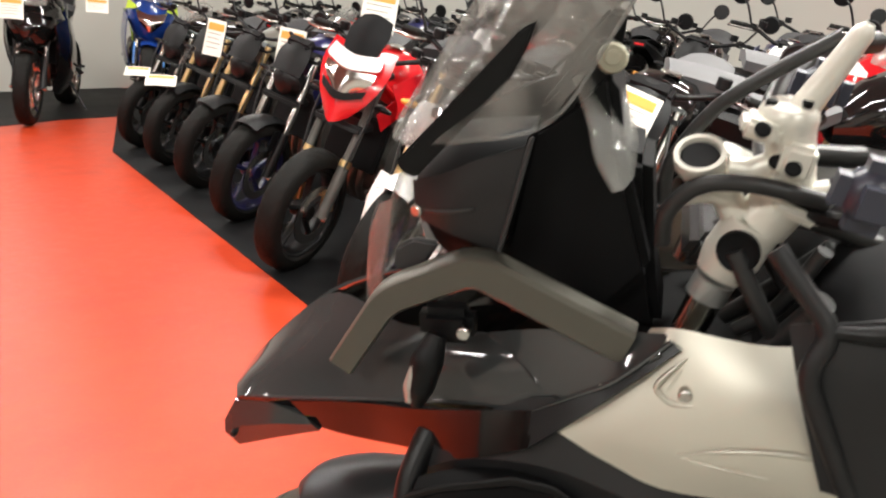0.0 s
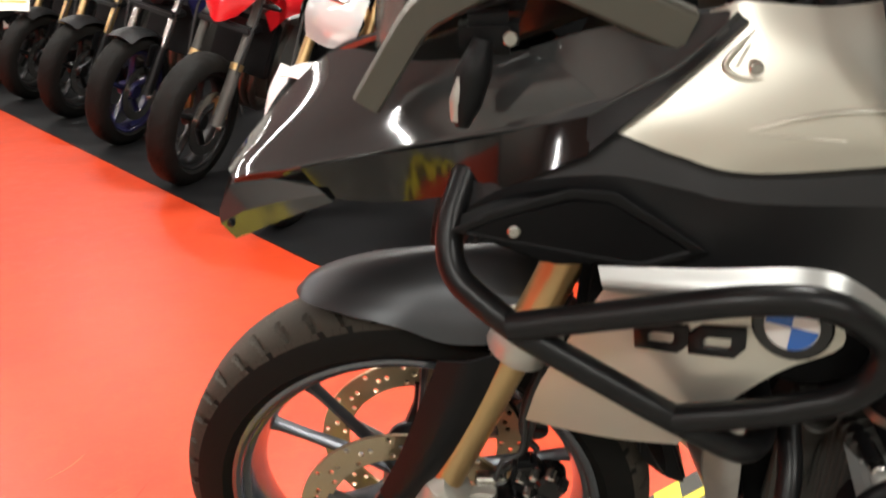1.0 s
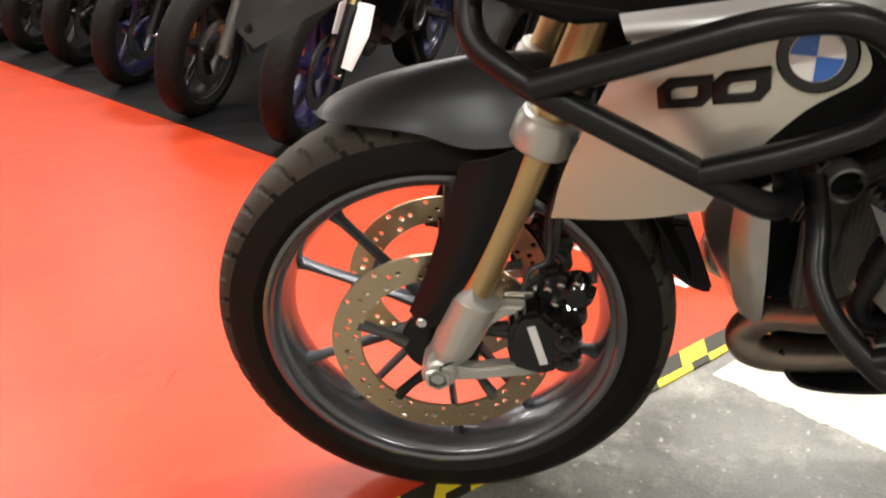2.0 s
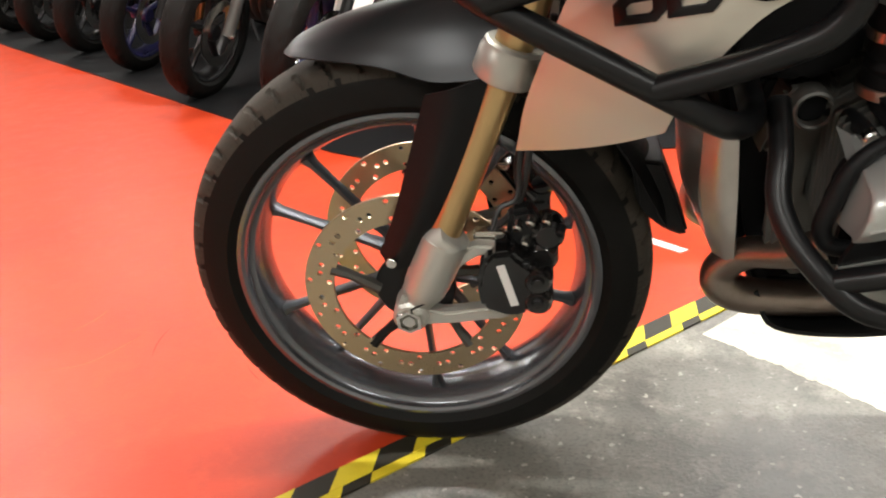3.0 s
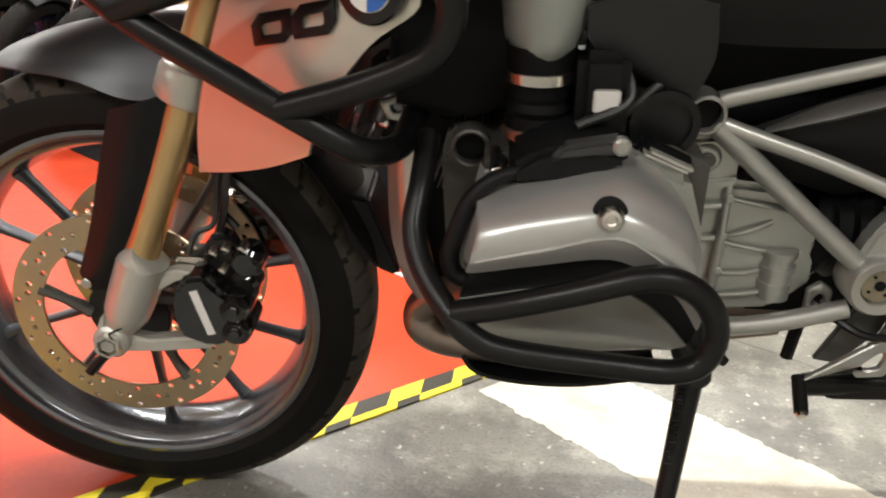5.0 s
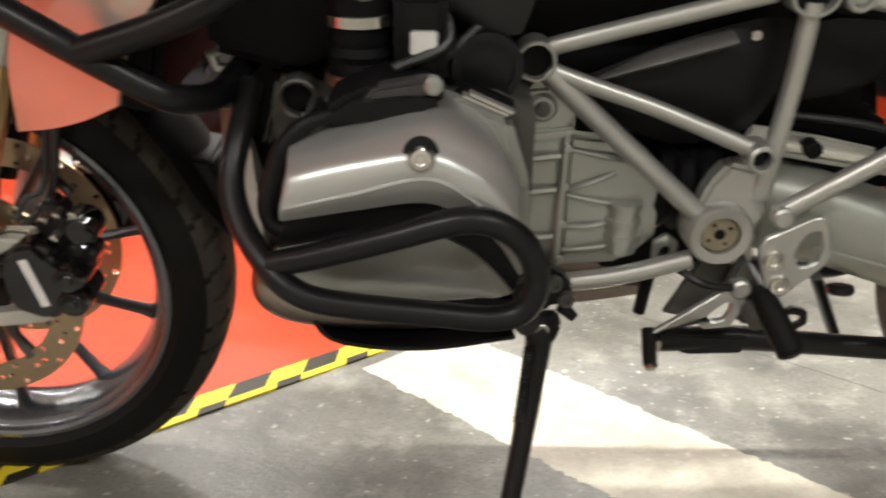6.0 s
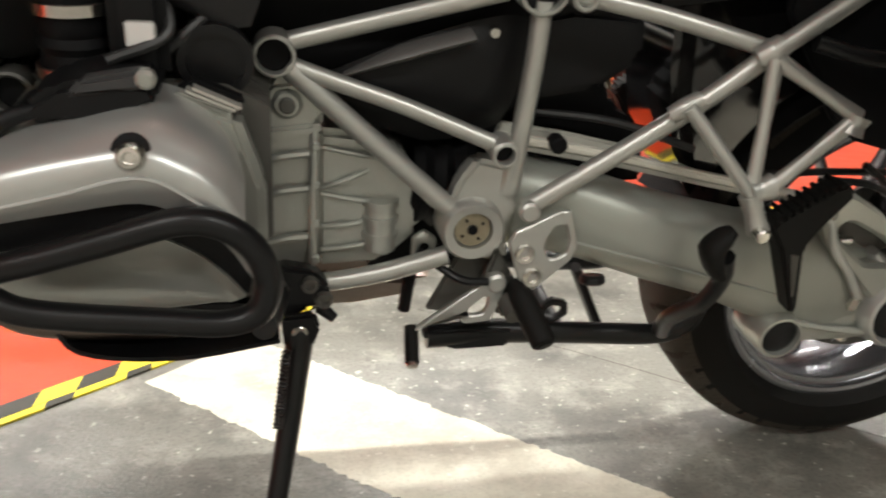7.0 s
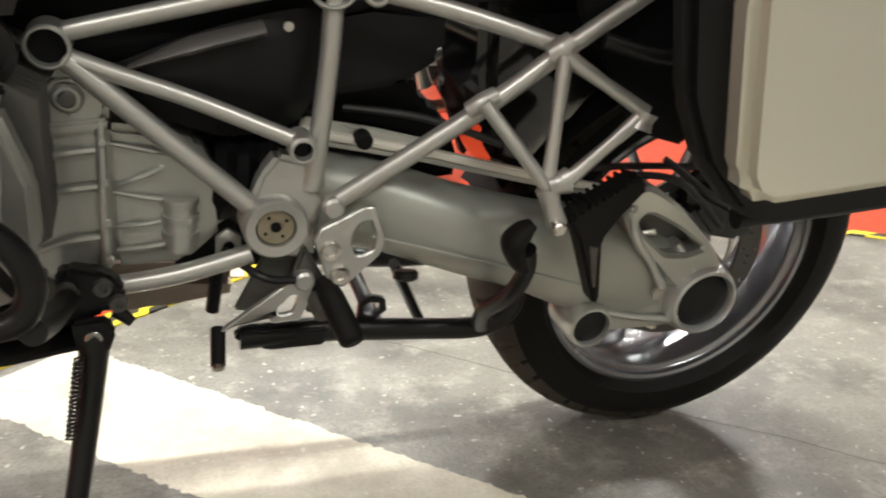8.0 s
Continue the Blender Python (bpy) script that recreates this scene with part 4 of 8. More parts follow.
# beak
for s in (-1, 1):
    edge = [(-0.168, s * 0.068, 0.836), (-0.145, s * 0.075, 0.847), (-0.09, s * 0.088, 0.862), (0.02, s * 0.112, 0.895), (0.128, s * 0.134, 0.924), (0.222, s * 0.158, 0.951)]
    crest = [(-0.196, 0, 0.822), (-0.174, 0, 0.850), (-0.12, 0, 0.908), (-0.05, s * 0.012, 0.962), (0.045, s * 0.075, 0.970), (0.15, s * 0.108, 0.992)]
    upper = [tuple((p + q) / 2 for p, q in zip(a, b)) for a, b in zip(crest, edge)]
    upper = [(x, y + s * 0.006, z + 0.006) for x, y, z in upper]
    part("beak_upper", sheet([crest, upper, edge], 0.004 * s), GREY_PAINT, BIKE, "dark grey glossy upper beak")
    low = [(-0.150, s * 0.070, 0.800), (-0.10, s * 0.080, 0.812), (-0.052, s * 0.078, 0.824), (0.015, s * 0.086, 0.830), (0.095, s * 0.100, 0.845), (0.19, s * 0.130, 0.90)]
    mid = [tuple((p + q) / 2 for p, q in zip(a, b)) for a, b in zip(edge, low)]
    part("beak_side", sheet([[(x, y, z - 0.001) for x, y, z in edge], [(x, y - s * 0.004, z) for x, y, z in mid], low], 0.004 * s), GLOSS_BLACK, BIKE, "gloss black lower beak flank")
    part("beak_fin", sheet([[(0.148, s * 0.108, 0.993), (0.21, s * 0.13, 1.018), (0.315, s * 0.148, 1.038)], [(0.128, s * 0.134, 0.926), (0.222, s * 0.16, 0.953), (0.305, s * 0.166, 1.022)]], 0.004 * s), GREY_PAINT, BIKE)
    part("beak_edge", tube([(-0.166, s * 0.069, 0.837), (-0.145, s * 0.076, 0.847), (-0.09, s * 0.089, 0.862), (0.02, s * 0.113, 0.895), (0.128, s * 0.135, 0.924), (0.222, s * 0.159, 0.951), (0.31, s * 0.168, 1.028)], 0.0022, n=8), GREY_PAINT, BIKE)
    top_row = [(-0.085, s * 0.093, 0.861), (-0.03, s * 0.106, 0.879), (0.02, s * 0.117, 0.892), (0.078, s * 0.138, 0.910), (0.146, s * 0.157, 0.934), (0.205, s * 0.168, 0.952)]
    foot_row = [(-0.064, s * 0.086, 0.826), (-0.025, s * 0.092, 0.824), (0.02, s * 0.101, 0.829), (0.077, s * 0.132, 0.853), (0.130, s * 0.170, 0.882), (0.200, s * 0.191, 0.925)]
    part("beak_flank", sheet([top_row, foot_row], 0.004 * s, 3, 2), GLOSS_BLACK, BIKE, "gloss black flank between beak and tank panel", 20)
    part("beak_black_band", sheet([[(0.200, s * 0.168, 0.951), (0.242, s * 0.175, 0.981), (0.274, s * 0.173, 1.000), (0.318, s * 0.160, 1.038)], [(0.198, s * 0.190, 0.923), (0.250, s * 0.187, 0.970), (0.282, s * 0.180, 0.998), (0.326, s * 0.165, 1.033)]], 0.004 * s, 3, 2), SATIN_BLACK, BIKE, "satin black strip along the tank panel", 20)
    part("band_bevel", tube([(0.200, s * 0.169, 0.951), (0.242, s * 0.176, 0.981), (0.274, s * 0.174, 1.000), (0.318, s * 0.161, 1.038)], [0.001, 0.0026, 0.003, 0.0026], n=8), GREY_PAINT, BIKE)
    # satin grey side arch
    arch = []
    key = [(0.008, s * 0.118, 0.950), (0.063, s * 0.122, 1.030), (0.148, s * 0.128, 1.071), (0.280, s * 0.142, 1.012)]
    line = [Vector(key[0])]
    for a, b, c in zip(key, key[1:], key[2:]):
        a, b, c = Vector(a), Vector(b), Vector(c)
        p, q = b + (a - b).normalized() * 0.018, b + (c - b).normalized() * 0.018
        line += [p * (1 - t) ** 2 + b * 2 * t * (1 - t) + q * t * t for t in (0, 0.25, 0.5, 0.75, 1)]
    line.append(Vector(key[-1]))
    for i, q in enumerate(line):
        d = (line[min(i + 1, len(line) - 1)] - line[max(i - 1, 0)]).normalized()
        nrm = Vector((-d.z, 0, d.x))
        h = 0.0135 + 0.004 * i / len(line)
        sec = []
        for a, b in ((-1, -0.7), (-0.8, -1), (0.8, -1), (1, -0.7), (1, 0.7), (0.8, 1), (-0.8, 1), (-1, 0.7)):
            sec.append(q + nrm * a * h + Vector((0, s, 0)) * b * 0.014)
        arch.append(sec)
    part("headlight_arch", loft(arch), SATIN_GREY, BIKE, "satin grey angular headlight arch")
    bk = block((0.12, s * 0.13, 1.012), (0.05, 0.03, 0.035), 0.008)
    part("indicator_bracket", bk, BLACK_PLASTIC, BIKE)
    part("bracket_bolt", disc((0.138, s * 0.148, 1.012), (0, 1, 0), 0.0065, 0.008, 0.001, 14), STEEL, BIKE)
    ind = part("turn_signal", tube([(0.116, s * 0.155, 1.012), (0.108, s * 0.165, 0.99), (0.1, s * 0.17, 0.965), (0.096, s * 0.172, 0.945)], [0.009, 0.015, 0.014, 0.006], n=14), BLACK_PLASTIC, BIKE, "black stalk turn signal")
    part("signal_lens", tube([(0.1, s * 0.172, 0.992), (0.094, s * 0.176, 0.97), (0.091, s * 0.176, 0.952)], [0.004, 0.007, 0.004], n=10), CAST_GREY, ind)
    part("headlamp_side", sheet([[(0.197, s * 0.124, 1.180), (0.155, s * 0.122, 1.166), (0.122, s * 0.117, 1.150), (0.090, s * 0.104, 1.138)], [(0.185, s * 0.130, 1.138), (0.148, s * 0.129, 1.127), (0.120, s * 0.125, 1.121), (0.092, s * 0.110, 1.117)], [(0.167, s * 0.123, 1.083), (0.145, s * 0.122, 1.089), (0.122, s * 0.119, 1.095), (0.096, s * 0.106, 1.101)]], -0.005 * s, 4, 2), TRIM_PLASTIC, BIKE, "dark grey headlamp surround", 20)
    part("surround_edge", tube([(0.199, s * 0.124, 1.186), (0.186, s * 0.131, 1.140), (0.168, s * 0.124, 1.083)], 0.0022, n=8), GREY_PLASTIC, BIKE)
    part("surround_crease", tube([(0.095, s * 0.110, 1.113), (0.122, s * 0.1255, 1.118), (0.150, s * 0.1305, 1.124)], [0.001, 0.0022, 0.001], n=8), GREY_PLASTIC, BIKE)
    part("surround_bolt", disc((0.094, s * 0.109, 1.112), (-0.4, s, 0), 0.006, 0.01, 0.0015, 14), STEEL, BIKE)
    part("lamp_base_plate", plate([(0.062, 1.046), (0.067, 1.070), (0.084, 1.080), (0.110, 1.077), (0.090, 1.048)], s * 0.094, s * 0.102, 0.003), GREY_PLASTIC, BIKE)
    part("lamp_wrap", sheet([[(0.066, s * 0.085, 1.112), (0.048, s * 0.065, 1.098), (0.034, s * 0.035, 1.088)], [(0.058, s * 0.085, 1.075), (0.036, s * 0.066, 1.066), (0.022, s * 0.035, 1.058)], [(0.046, s * 0.082, 1.030), (0.026, s * 0.064, 1.020), (0.014, s * 0.035, 1.012)], [(0.040, s * 0.08, 0.995), (0.020, s * 0.06, 0.985), (0.008, s * 0.03, 0.975)]], 0.003 * s, 4, 4), FILM, BIKE, "cloudy plastic over the headlamp")
    part("surround_floor", sheet([[(0.096, s * 0.106, 1.100), (0.13, s * 0.116, 1.092), (0.167, s * 0.121, 1.082)], [(0.11, s * 0.05, 1.08), (0.14, s * 0.05, 1.075), (0.17, s * 0.05, 1.07)]], 0.004 * s, 3, 2), BLACK_PLASTIC, BIKE)
    part("nose_screw", disc((-0.176, s * 0.076, 0.786), (-0.3, s, 0), 0.004, 0.006, 0.001, 10), SATIN_BLACK, BIKE)
nose = []
for half_ring in ([(-0.201, 0, 0.800), (-0.191, 0.066, 0.797), (-0.189, 0.073, 0.784), (-0.177, 0.066, 0.761)], [(-0.186, 0, 0.826), (-0.172, 0.067, 0.830), (-0.160, 0.078, 0.802), (-0.150, 0.070, 0.774)], [(-0.14, 0, 0.838), (-0.127, 0.075, 0.842), (-0.118, 0.086, 0.818), (-0.110, 0.080, 0.796)], [(-0.08, 0, 0.842), (-0.072, 0.088, 0.838), (-0.062, 0.0945, 0.833), (-0.055, 0.090, 0.822)]):
    nose.append([(x, -y, z) for x, y, z in half_ring] + [(x, y, z) for x, y, z in half_ring[:0:-1]])
part("beak_nose", loft(nose), GREY_PAINT, BIKE, "faceted glossy grey tip of the beak", 12)
lamp = part("headlamp", tube([(0.085, 0, 1.07), (0.13, 0, 1.085), (0.2, 0, 1.09)], [0.05, 0.075, 0.075], n=24), DARK, BIKE, "dark headlamp unit")
part("headlamp_glass", disc((0.082, 0, 1.07), (1, 0, 0.15), 0.048, 0.012), CLEAR, lamp)

# windscreen with its dark brace, cockpit
half = [[(0.215, 0.135, 1.203), (0.15, 0.14, 1.187), (0.09, 0.125, 1.178), (0.07, 0.06, 1.176)], [(0.258, 0.112, 1.262), (0.205, 0.118, 1.265), (0.158, 0.105, 1.267), (0.138, 0.05, 1.268)],
        [(0.30, 0.095, 1.335), (0.25, 0.098, 1.34), (0.205, 0.088, 1.345), (0.188, 0.045, 1.348)], [(0.34, 0.07, 1.41), (0.295, 0.07, 1.42), (0.26, 0.06, 1.425), (0.245, 0.03, 1.43)]]
rows = [[(x, -y, z) for x, y, z in r] + [(r[-1][0] - 0.006, 0, r[-1][2])] + [(x, y, z) for x, y, z in r[::-1]] for r in half]
shield = part("windscreen", sheet(rows, 0.004), SCREEN, BIKE, "smoked clear plastic windscreen")
for s in (-1, 1):
    front, back = [(0.088, 1.168), (0.094, 1.158), (0.104, 1.154), (0.183, 1.234), (0.198, 1.260), (0.205, 1.279), (0.193, 1.273)], []
    bar = bmesh.new()
    for off in (0.003, -0.006):
        back.append([bar.verts.new((x, s * (0.142 - 0.13 * (x - 0.088) + off), z)) for x, z in front])
    bar.faces.new(back[0])
    bar.faces.new(back[1][::-1])
    for k in range(len(front)):
        j = (k + 1) % len(front)
        bar.faces.new((back[0][k], back[1][k], back[1][j], back[0][j]))
    bmesh.ops.recalc_face_normals(bar, faces=bar.faces)
    bmesh.ops.bevel(bar, geom=bar.edges[:], offset=0.002, segments=2, affect="EDGES", clamp_overlap=True)
    part("screen_brace", bar, BLACK_PLASTIC, BIKE, "black diagonal windscreen brace")
    part("screen_rim", tube([(x, s * y, z) for x, y, z in [half[0][2], half[0][1], half[0][0], half[1][0], half[2][0], half[3][0]]], 0.0018, n=8), FILM, shield)
    part("screen_stay", plate([(0.19, 1.16), (0.20, 1.20), (0.245, 1.255), (0.262, 1.25), (0.25, 1.18), (0.235, 1.15)], s * 0.06, s * 0.075, 0.004), BLACK_PLASTIC, BIKE)
part("screen_knob", lathe([(0.0, 0.004), (0.006, 0.004), (0.0065, 0.0), (0.011, 0.0), (0.0125, -0.004), (0.0125, -0.016), (0.0, -0.016)], (0.258, -0.084, 1.241), (0.1, -1, 0.25), 24), material("knob_beige", (0.42, 0.4, 0.3), 0.4), BIKE, "beige screen adjuster knob")
part("cockpit", plate([(0.16, 1.06), (0.19, 1.18), (0.225, 1.205), (0.252, 1.236), (0.262, 1.222), (0.272, 1.15), (0.295, 1.05), (0.25, 1.0)], -0.083, 0.0, 0.012), DARK, BIKE, "black instrument housing")
film = [[(0.226, -0.02, 1.224), (0.238, 0.0, 1.228), (0.252, 0.02, 1.224)], [(0.240, -0.035, 1.192), (0.252, -0.01, 1.198), (0.266, 0.02, 1.194)], [(0.247, -0.045, 1.165), (0.262, -0.025, 1.166), (0.276, 0.0, 1.168)], [(0.262, -0.05, 1.138), (0.268, -0.035, 1.136), (0.275, -0.02, 1.142)]]
part("cockpit_film", sheet([[(x, y - 0.065, z) for x, y, z in r] for r in film], 0.004), FILM, BIKE, "cloudy protective film on the cockpit")

# top clamps, left riser and handlebar of cast aluminium
for s in (-1, 1):
    y = 0.085 * s
    clamp = tube([(0.352, y, 1.058), (0.360, y, 1.075), (0.376, y, 1.106)], [0.021, 0.025, 0.024], n=24, steps=3)
    top = part("fork_top_clamp", clamp, CAST_PALE, BIKE, "cast aluminium top clamp")
    part("clamp_collar", tube([(0.341, y, 1.034), (0.349, y, 1.052)], 0.018, n=20), ALU_SHINE, top)
    part("clamp_recess", lathe([(0.0, 0.001), (0.012, 0.001), (0.0165, 0.004), (0.018, 0.0)], (0.363, y - 0.0255, 1.090), (-0.3, -1, 0.25), 24), DARK, top)
    part("fork_stub", tube([(0.326, y, 0.99), (0.342, y, 1.034)], 0.0155, n=18), STEEL, top)
    part("reservoir", block((0.447, s * 0.15, 1.158), (0.056, 0.045, 0.056), 0.016, m=pose(0, 0, 0, 0, 14), segments=3), RES, BIKE, "smoked dark fluid reservoir")
    part("reservoir_bracket", tube([(0.40, s * 0.08, 1.12), (0.43, s * 0.12, 1.125), (0.45, s * 0.14, 1.13)], 0.007, n=8), SATIN_BLACK, BIKE)
y = -0.082
riser = tube([(0.380, y, 1.104), (0.396, y, 1.128), (0.399, y, 1.15), (0.396, y, 1.175), (0.393, y, 1.196)], [0.024, 0.023, 0.019, 0.0195, 0.021], n=22)
tube([(0.375, y, 1.118), (0.405, y - 0.006, 1.128), (0.43, y - 0.006, 1.136)], [0.018, 0.015, 0.011], bm=riser, n=14)
tube([(0.362, y, 1.11), (0.35, y, 1.13), (0.342, y - 0.004, 1.148)], [0.014, 0.012, 0.015], bm=riser, n=14)
r = part("handlebar_riser", riser, CAST_PALE, BIKE, "pale cast aluminium handlebar riser")
part("riser_cap", lathe([(0.0, 0.008), (0.018, 0.008), (0.022, 0.004), (0.0235, -0.002), (0.022, -0.012), (0.0, -0.012)], (0.393, y, 1.198), (0.1, -0.1, 1), 24), CAST_PALE, r)
for pos, size, turn in (((0.3985, -0.101, 1.142), (0.044, 0.022, 0.013), 24), ((0.4035, -0.099, 1.1235), (0.040, 0.024, 0.011), 24), ((0.372, -0.092, 1.190), (0.03, 0.036, 0.016), 20), ((0.400, -0.098, 1.166), (0.026, 0.026, 0.028), 14)):
    part("clamp_slab", block(pos, size, 0.0045, m=pose(0, 0, 0, 0, turn), segments=3), CAST_PALE, r)
part("clamp_slot", block((0.409, -0.1085, 1.131), (0.03, 0.006, 0.0028), 0.0006, m=pose(0, 0, 0, 0, 24)), DARK, r)
for pos in ((0.397, -0.1115, 1.163), (0.3725, -0.1105, 1.1935)):
    part("clamp_hole", disc(pos, (-0.1, -1, 0.5), 0.0062, 0.006, 0.001, 16), DARK, r)
part("cable_prong", tube([(0.352, -0.09, 1.125), (0.336, -0.092, 1.128), (0.318, -0.09, 1.122)], [0.005, 0.004, 0.002], n=8), CAST_PALE, r)
part("riser_recess", disc((0.386, y - 0.0175, 1.164), (-0.2, -1, 0.35), 0.006, 0.008, 0.002, 18), DARK, r)
part("riser_cup", lathe([(0.0, -0.006), (0.0145, -0.006), (0.0165, 0.006), (0.0205, 0.006), (0.0205, -0.006), (0.014, -0.022), (0.0, -0.024)], (0.329, y - 0.012, 1.164), (-0.1, -0.55, 1), 26), CAST_PALE, r, "round cup on the riser")
part("cup_plug", disc((0.329, y - 0.0125, 1.164), (-0.1, -0.55, 1), 0.0158, 0.007, 0.003, 20), DARK, r)
part("cup_arm", tube([(0.35, y - 0.002, 1.152), (0.37, y, 1.15), (0.392, y, 1.16)], 0.011, n=12), CAST_PALE, r)
for q in (-0.013, 0.013):
    part("riser_bolt", disc((0.392 + q, y - 0.004, 1.2065), (0.1, -0.1, 1), 0.0045, 0.008, 0.001, 12), DARK, r)
part("bar_stub", tube([(0.400, -0.078, 1.194), (0.408, -0.077, 1.208), (0.425, -0.076, 1.236), (0.438, -0.0755, 1.258), (0.442, -0.0755, 1.265)], [0.0135, 0.0115, 0.0098, 0.0088, 0.004], n=18), CAST_PALE, BIKE, "pale aluminium bar with a rounded end")
part("handlebar", tube([(0.392, -0.05, 1.13), (0.395, 0.08, 1.13), (0.42, 0.2, 1.15), (0.47, 0.32, 1.16), (0.54, 0.40, 1.15)], 0.0135, n=14), SATIN_BLACK, BIKE)
part("top_yoke", plate([(0.315, 1.06), (0.33, 1.085), (0.39, 1.098), (0.41, 1.08), (0.36, 1.055)], -0.075, 0.075, 0.008), SATIN_BLACK, BIKE)
for pts, r in (([(0.303, -0.10, 1.09), (0.306, -0.11, 1.122), (0.33, -0.115, 1.148), (0.371, -0.115, 1.15), (0.425, -0.11, 1.136)], 0.0072), ([(0.303, -0.06, 1.11), (0.306, -0.06, 1.146), (0.335, -0.06, 1.19), (0.368, -0.06, 1.217), (0.43, -0.05, 1.252)], 0.006), ([(0.33, -0.03, 1.05), (0.36, -0.05, 1.09), (0.42, -0.06, 1.10), (0.48, -0.08, 1.085)], 0.009), ([(0.36, -0.11, 1.09), (0.385, -0.12, 1.04), (0.41, -0.11, 0.99)], 0.008), ([(0.37, -0.05, 1.10), (0.40, -0.06, 1.05), (0.43, -0.05, 1.0)], 0.007), ([(0.34, 0.0, 1.06), (0.40, 0.0, 1.13), (0.47, 0.02, 1.13)], 0.01),
               ([(0.37, -0.08, 1.0), (0.40, -0.09, 1.03), (0.43, -0.1, 1.09)], 0.007), ([(0.36, -0.04, 0.99), (0.40, -0.05, 1.03), (0.44, -0.07, 1.08)], 0.008), ([(0.38, -0.12, 0.99), (0.405, -0.12, 1.02), (0.43, -0.13, 1.06)], 0.01)):
    part("control_cable", tube(pts, r, n=10), HOSE, BIKE)
# the cockpit stands a little taller than the tank line
COCKPIT = ("headlight_arch", "indicator_bracket", "bracket_bolt", "turn_signal", "signal_lens", "headlamp_side", "surround_edge", "surround_crease", "surround_bolt", "lamp_base_plate", "lamp_wrap", "surround_floor", "headlamp", "headlamp_glass", "windscreen", "screen_brace", "screen_rim", "screen_stay", "screen_knob", "cockpit", "cockpit_film",
           "fork_top_clamp", "clamp_collar", "clamp_recess", "fork_stub", "reservoir", "reservoir_bracket", "handlebar_riser", "riser_cap", "riser_recess", "riser_cup", "riser_bolt", "cup_plug", "cup_arm", "clamp_slab", "clamp_slot", "clamp_hole", "cable_prong", "bar_stub", "handlebar", "top_yoke", "control_cable")
stretch = Matrix(((1.061, 0, -0.045, 0.030), (0, 1, 0, 0), (0.034, 0, 1.060, -0.063), (0, 0, 0, 1)))
for ob in BIKE.children_recursive:
    if ob.name.split(".")[0] in COCKPIT:
        ob.data.transform(stretch)
part("fork_cover", plate([(0.082, 0.850), (0.118, 0.868), (0.188, 0.889), (0.224, 0.887), (0.306, 0.833), (0.258, 0.816), (0.17, 0.813)], -0.165, -0.199, 0.006), DARK, BIKE, "faceted black fork cover")
part("dash_back", plate([(0.255, 1.172), (0.288, 1.165), (0.298, 1.055), (0.312, 0.985), (0.25, 0.985)], -0.062, 0.03, 0.01), DARK, BIKE, "black back of the instruments")
part("cover_facet", ring_plate([(0.078, 0.850), (0.116, 0.871), (0.187, 0.895), (0.226, 0.892), (0.314, 0.832), (0.259, 0.812)], [(0.094, 0.850), (0.122, 0.864), (0.188, 0.885), (0.221, 0.882), (0.296, 0.834), (0.252, 0.820)], -0.196, -0.2), BLACK_PLASTIC, BIKE, "raised edge of the fork cover")
part("cover_bolt_head", disc((0.137, -0.2, 0.853), (0, 1, 0), 0.0065, 0.012, 0.002, 16), STEEL, BIKE)

# crash bars
for s in (-1, 1):
    upper = [(0.090, s * 0.132, 0.880), (0.074, s * 0.168, 0.838), (0.078, s * 0.195, 0.80), (0.137, s * 0.234, 0.768), (0.288, s * 0.260, 0.688), (0.362, s * 0.255, 0.642), (0.392, s * 0.21, 0.632), (0.40, s * 0.10, 0.64)]
    part("upper_crash_bar", bent(upper, 0.0138, 0.035), SATIN_BLACK, BIKE, "black steel upper crash bar")
    loop = [(0.135, s * 0.238, 0.772), (0.33, s * 0.282, 0.838), (0.395, s * 0.288, 0.842), (0.452, s * 0.29, 0.80), (0.437, s * 0.289, 0.748), (0.37, s * 0.278, 0.716), (0.288, s * 0.260, 0.688)]
    part("crash_bar_loop", bent(loop, 0.0136, 0.035), SATIN_BLACK, BIKE, "black steel crash bar loop")
    low = [(0.418, s * 0.19, 0.640), (0.414, s * 0.235, 0.606), (0.409, s * 0.265, 0.572), (0.420, s * 0.295, 0.542), (0.448, s * 0.328, 0.514), (0.474, s * 0.343, 0.496), (0.510, s * 0.346, 0.4855), (0.60, s * 0.346, 0.475), (0.652, s * 0.346, 0.4705), (0.680, s * 0.345, 0.480), (0.690, s * 0.343, 0.507),
           (0.681, s * 0.345, 0.540), (0.657, s * 0.346, 0.563), (0.622, s * 0.347, 0.570), (0.56, s * 0.346, 0.552), (0.50, s * 0.341, 0.533), (0.452, s * 0.329, 0.516)]
    part("engine_crash_bar", tube(low, 0.0122, n=16), SATIN_BLACK, BIKE, "black steel engine crash bar")
    part("crash_bar_stay", bent([(0.685, s * 0.33, 0.455), (0.69, s * 0.26, 0.42), (0.70, s * 0.17, 0.395)], 0.012), SATIN_BLACK, BIKE)

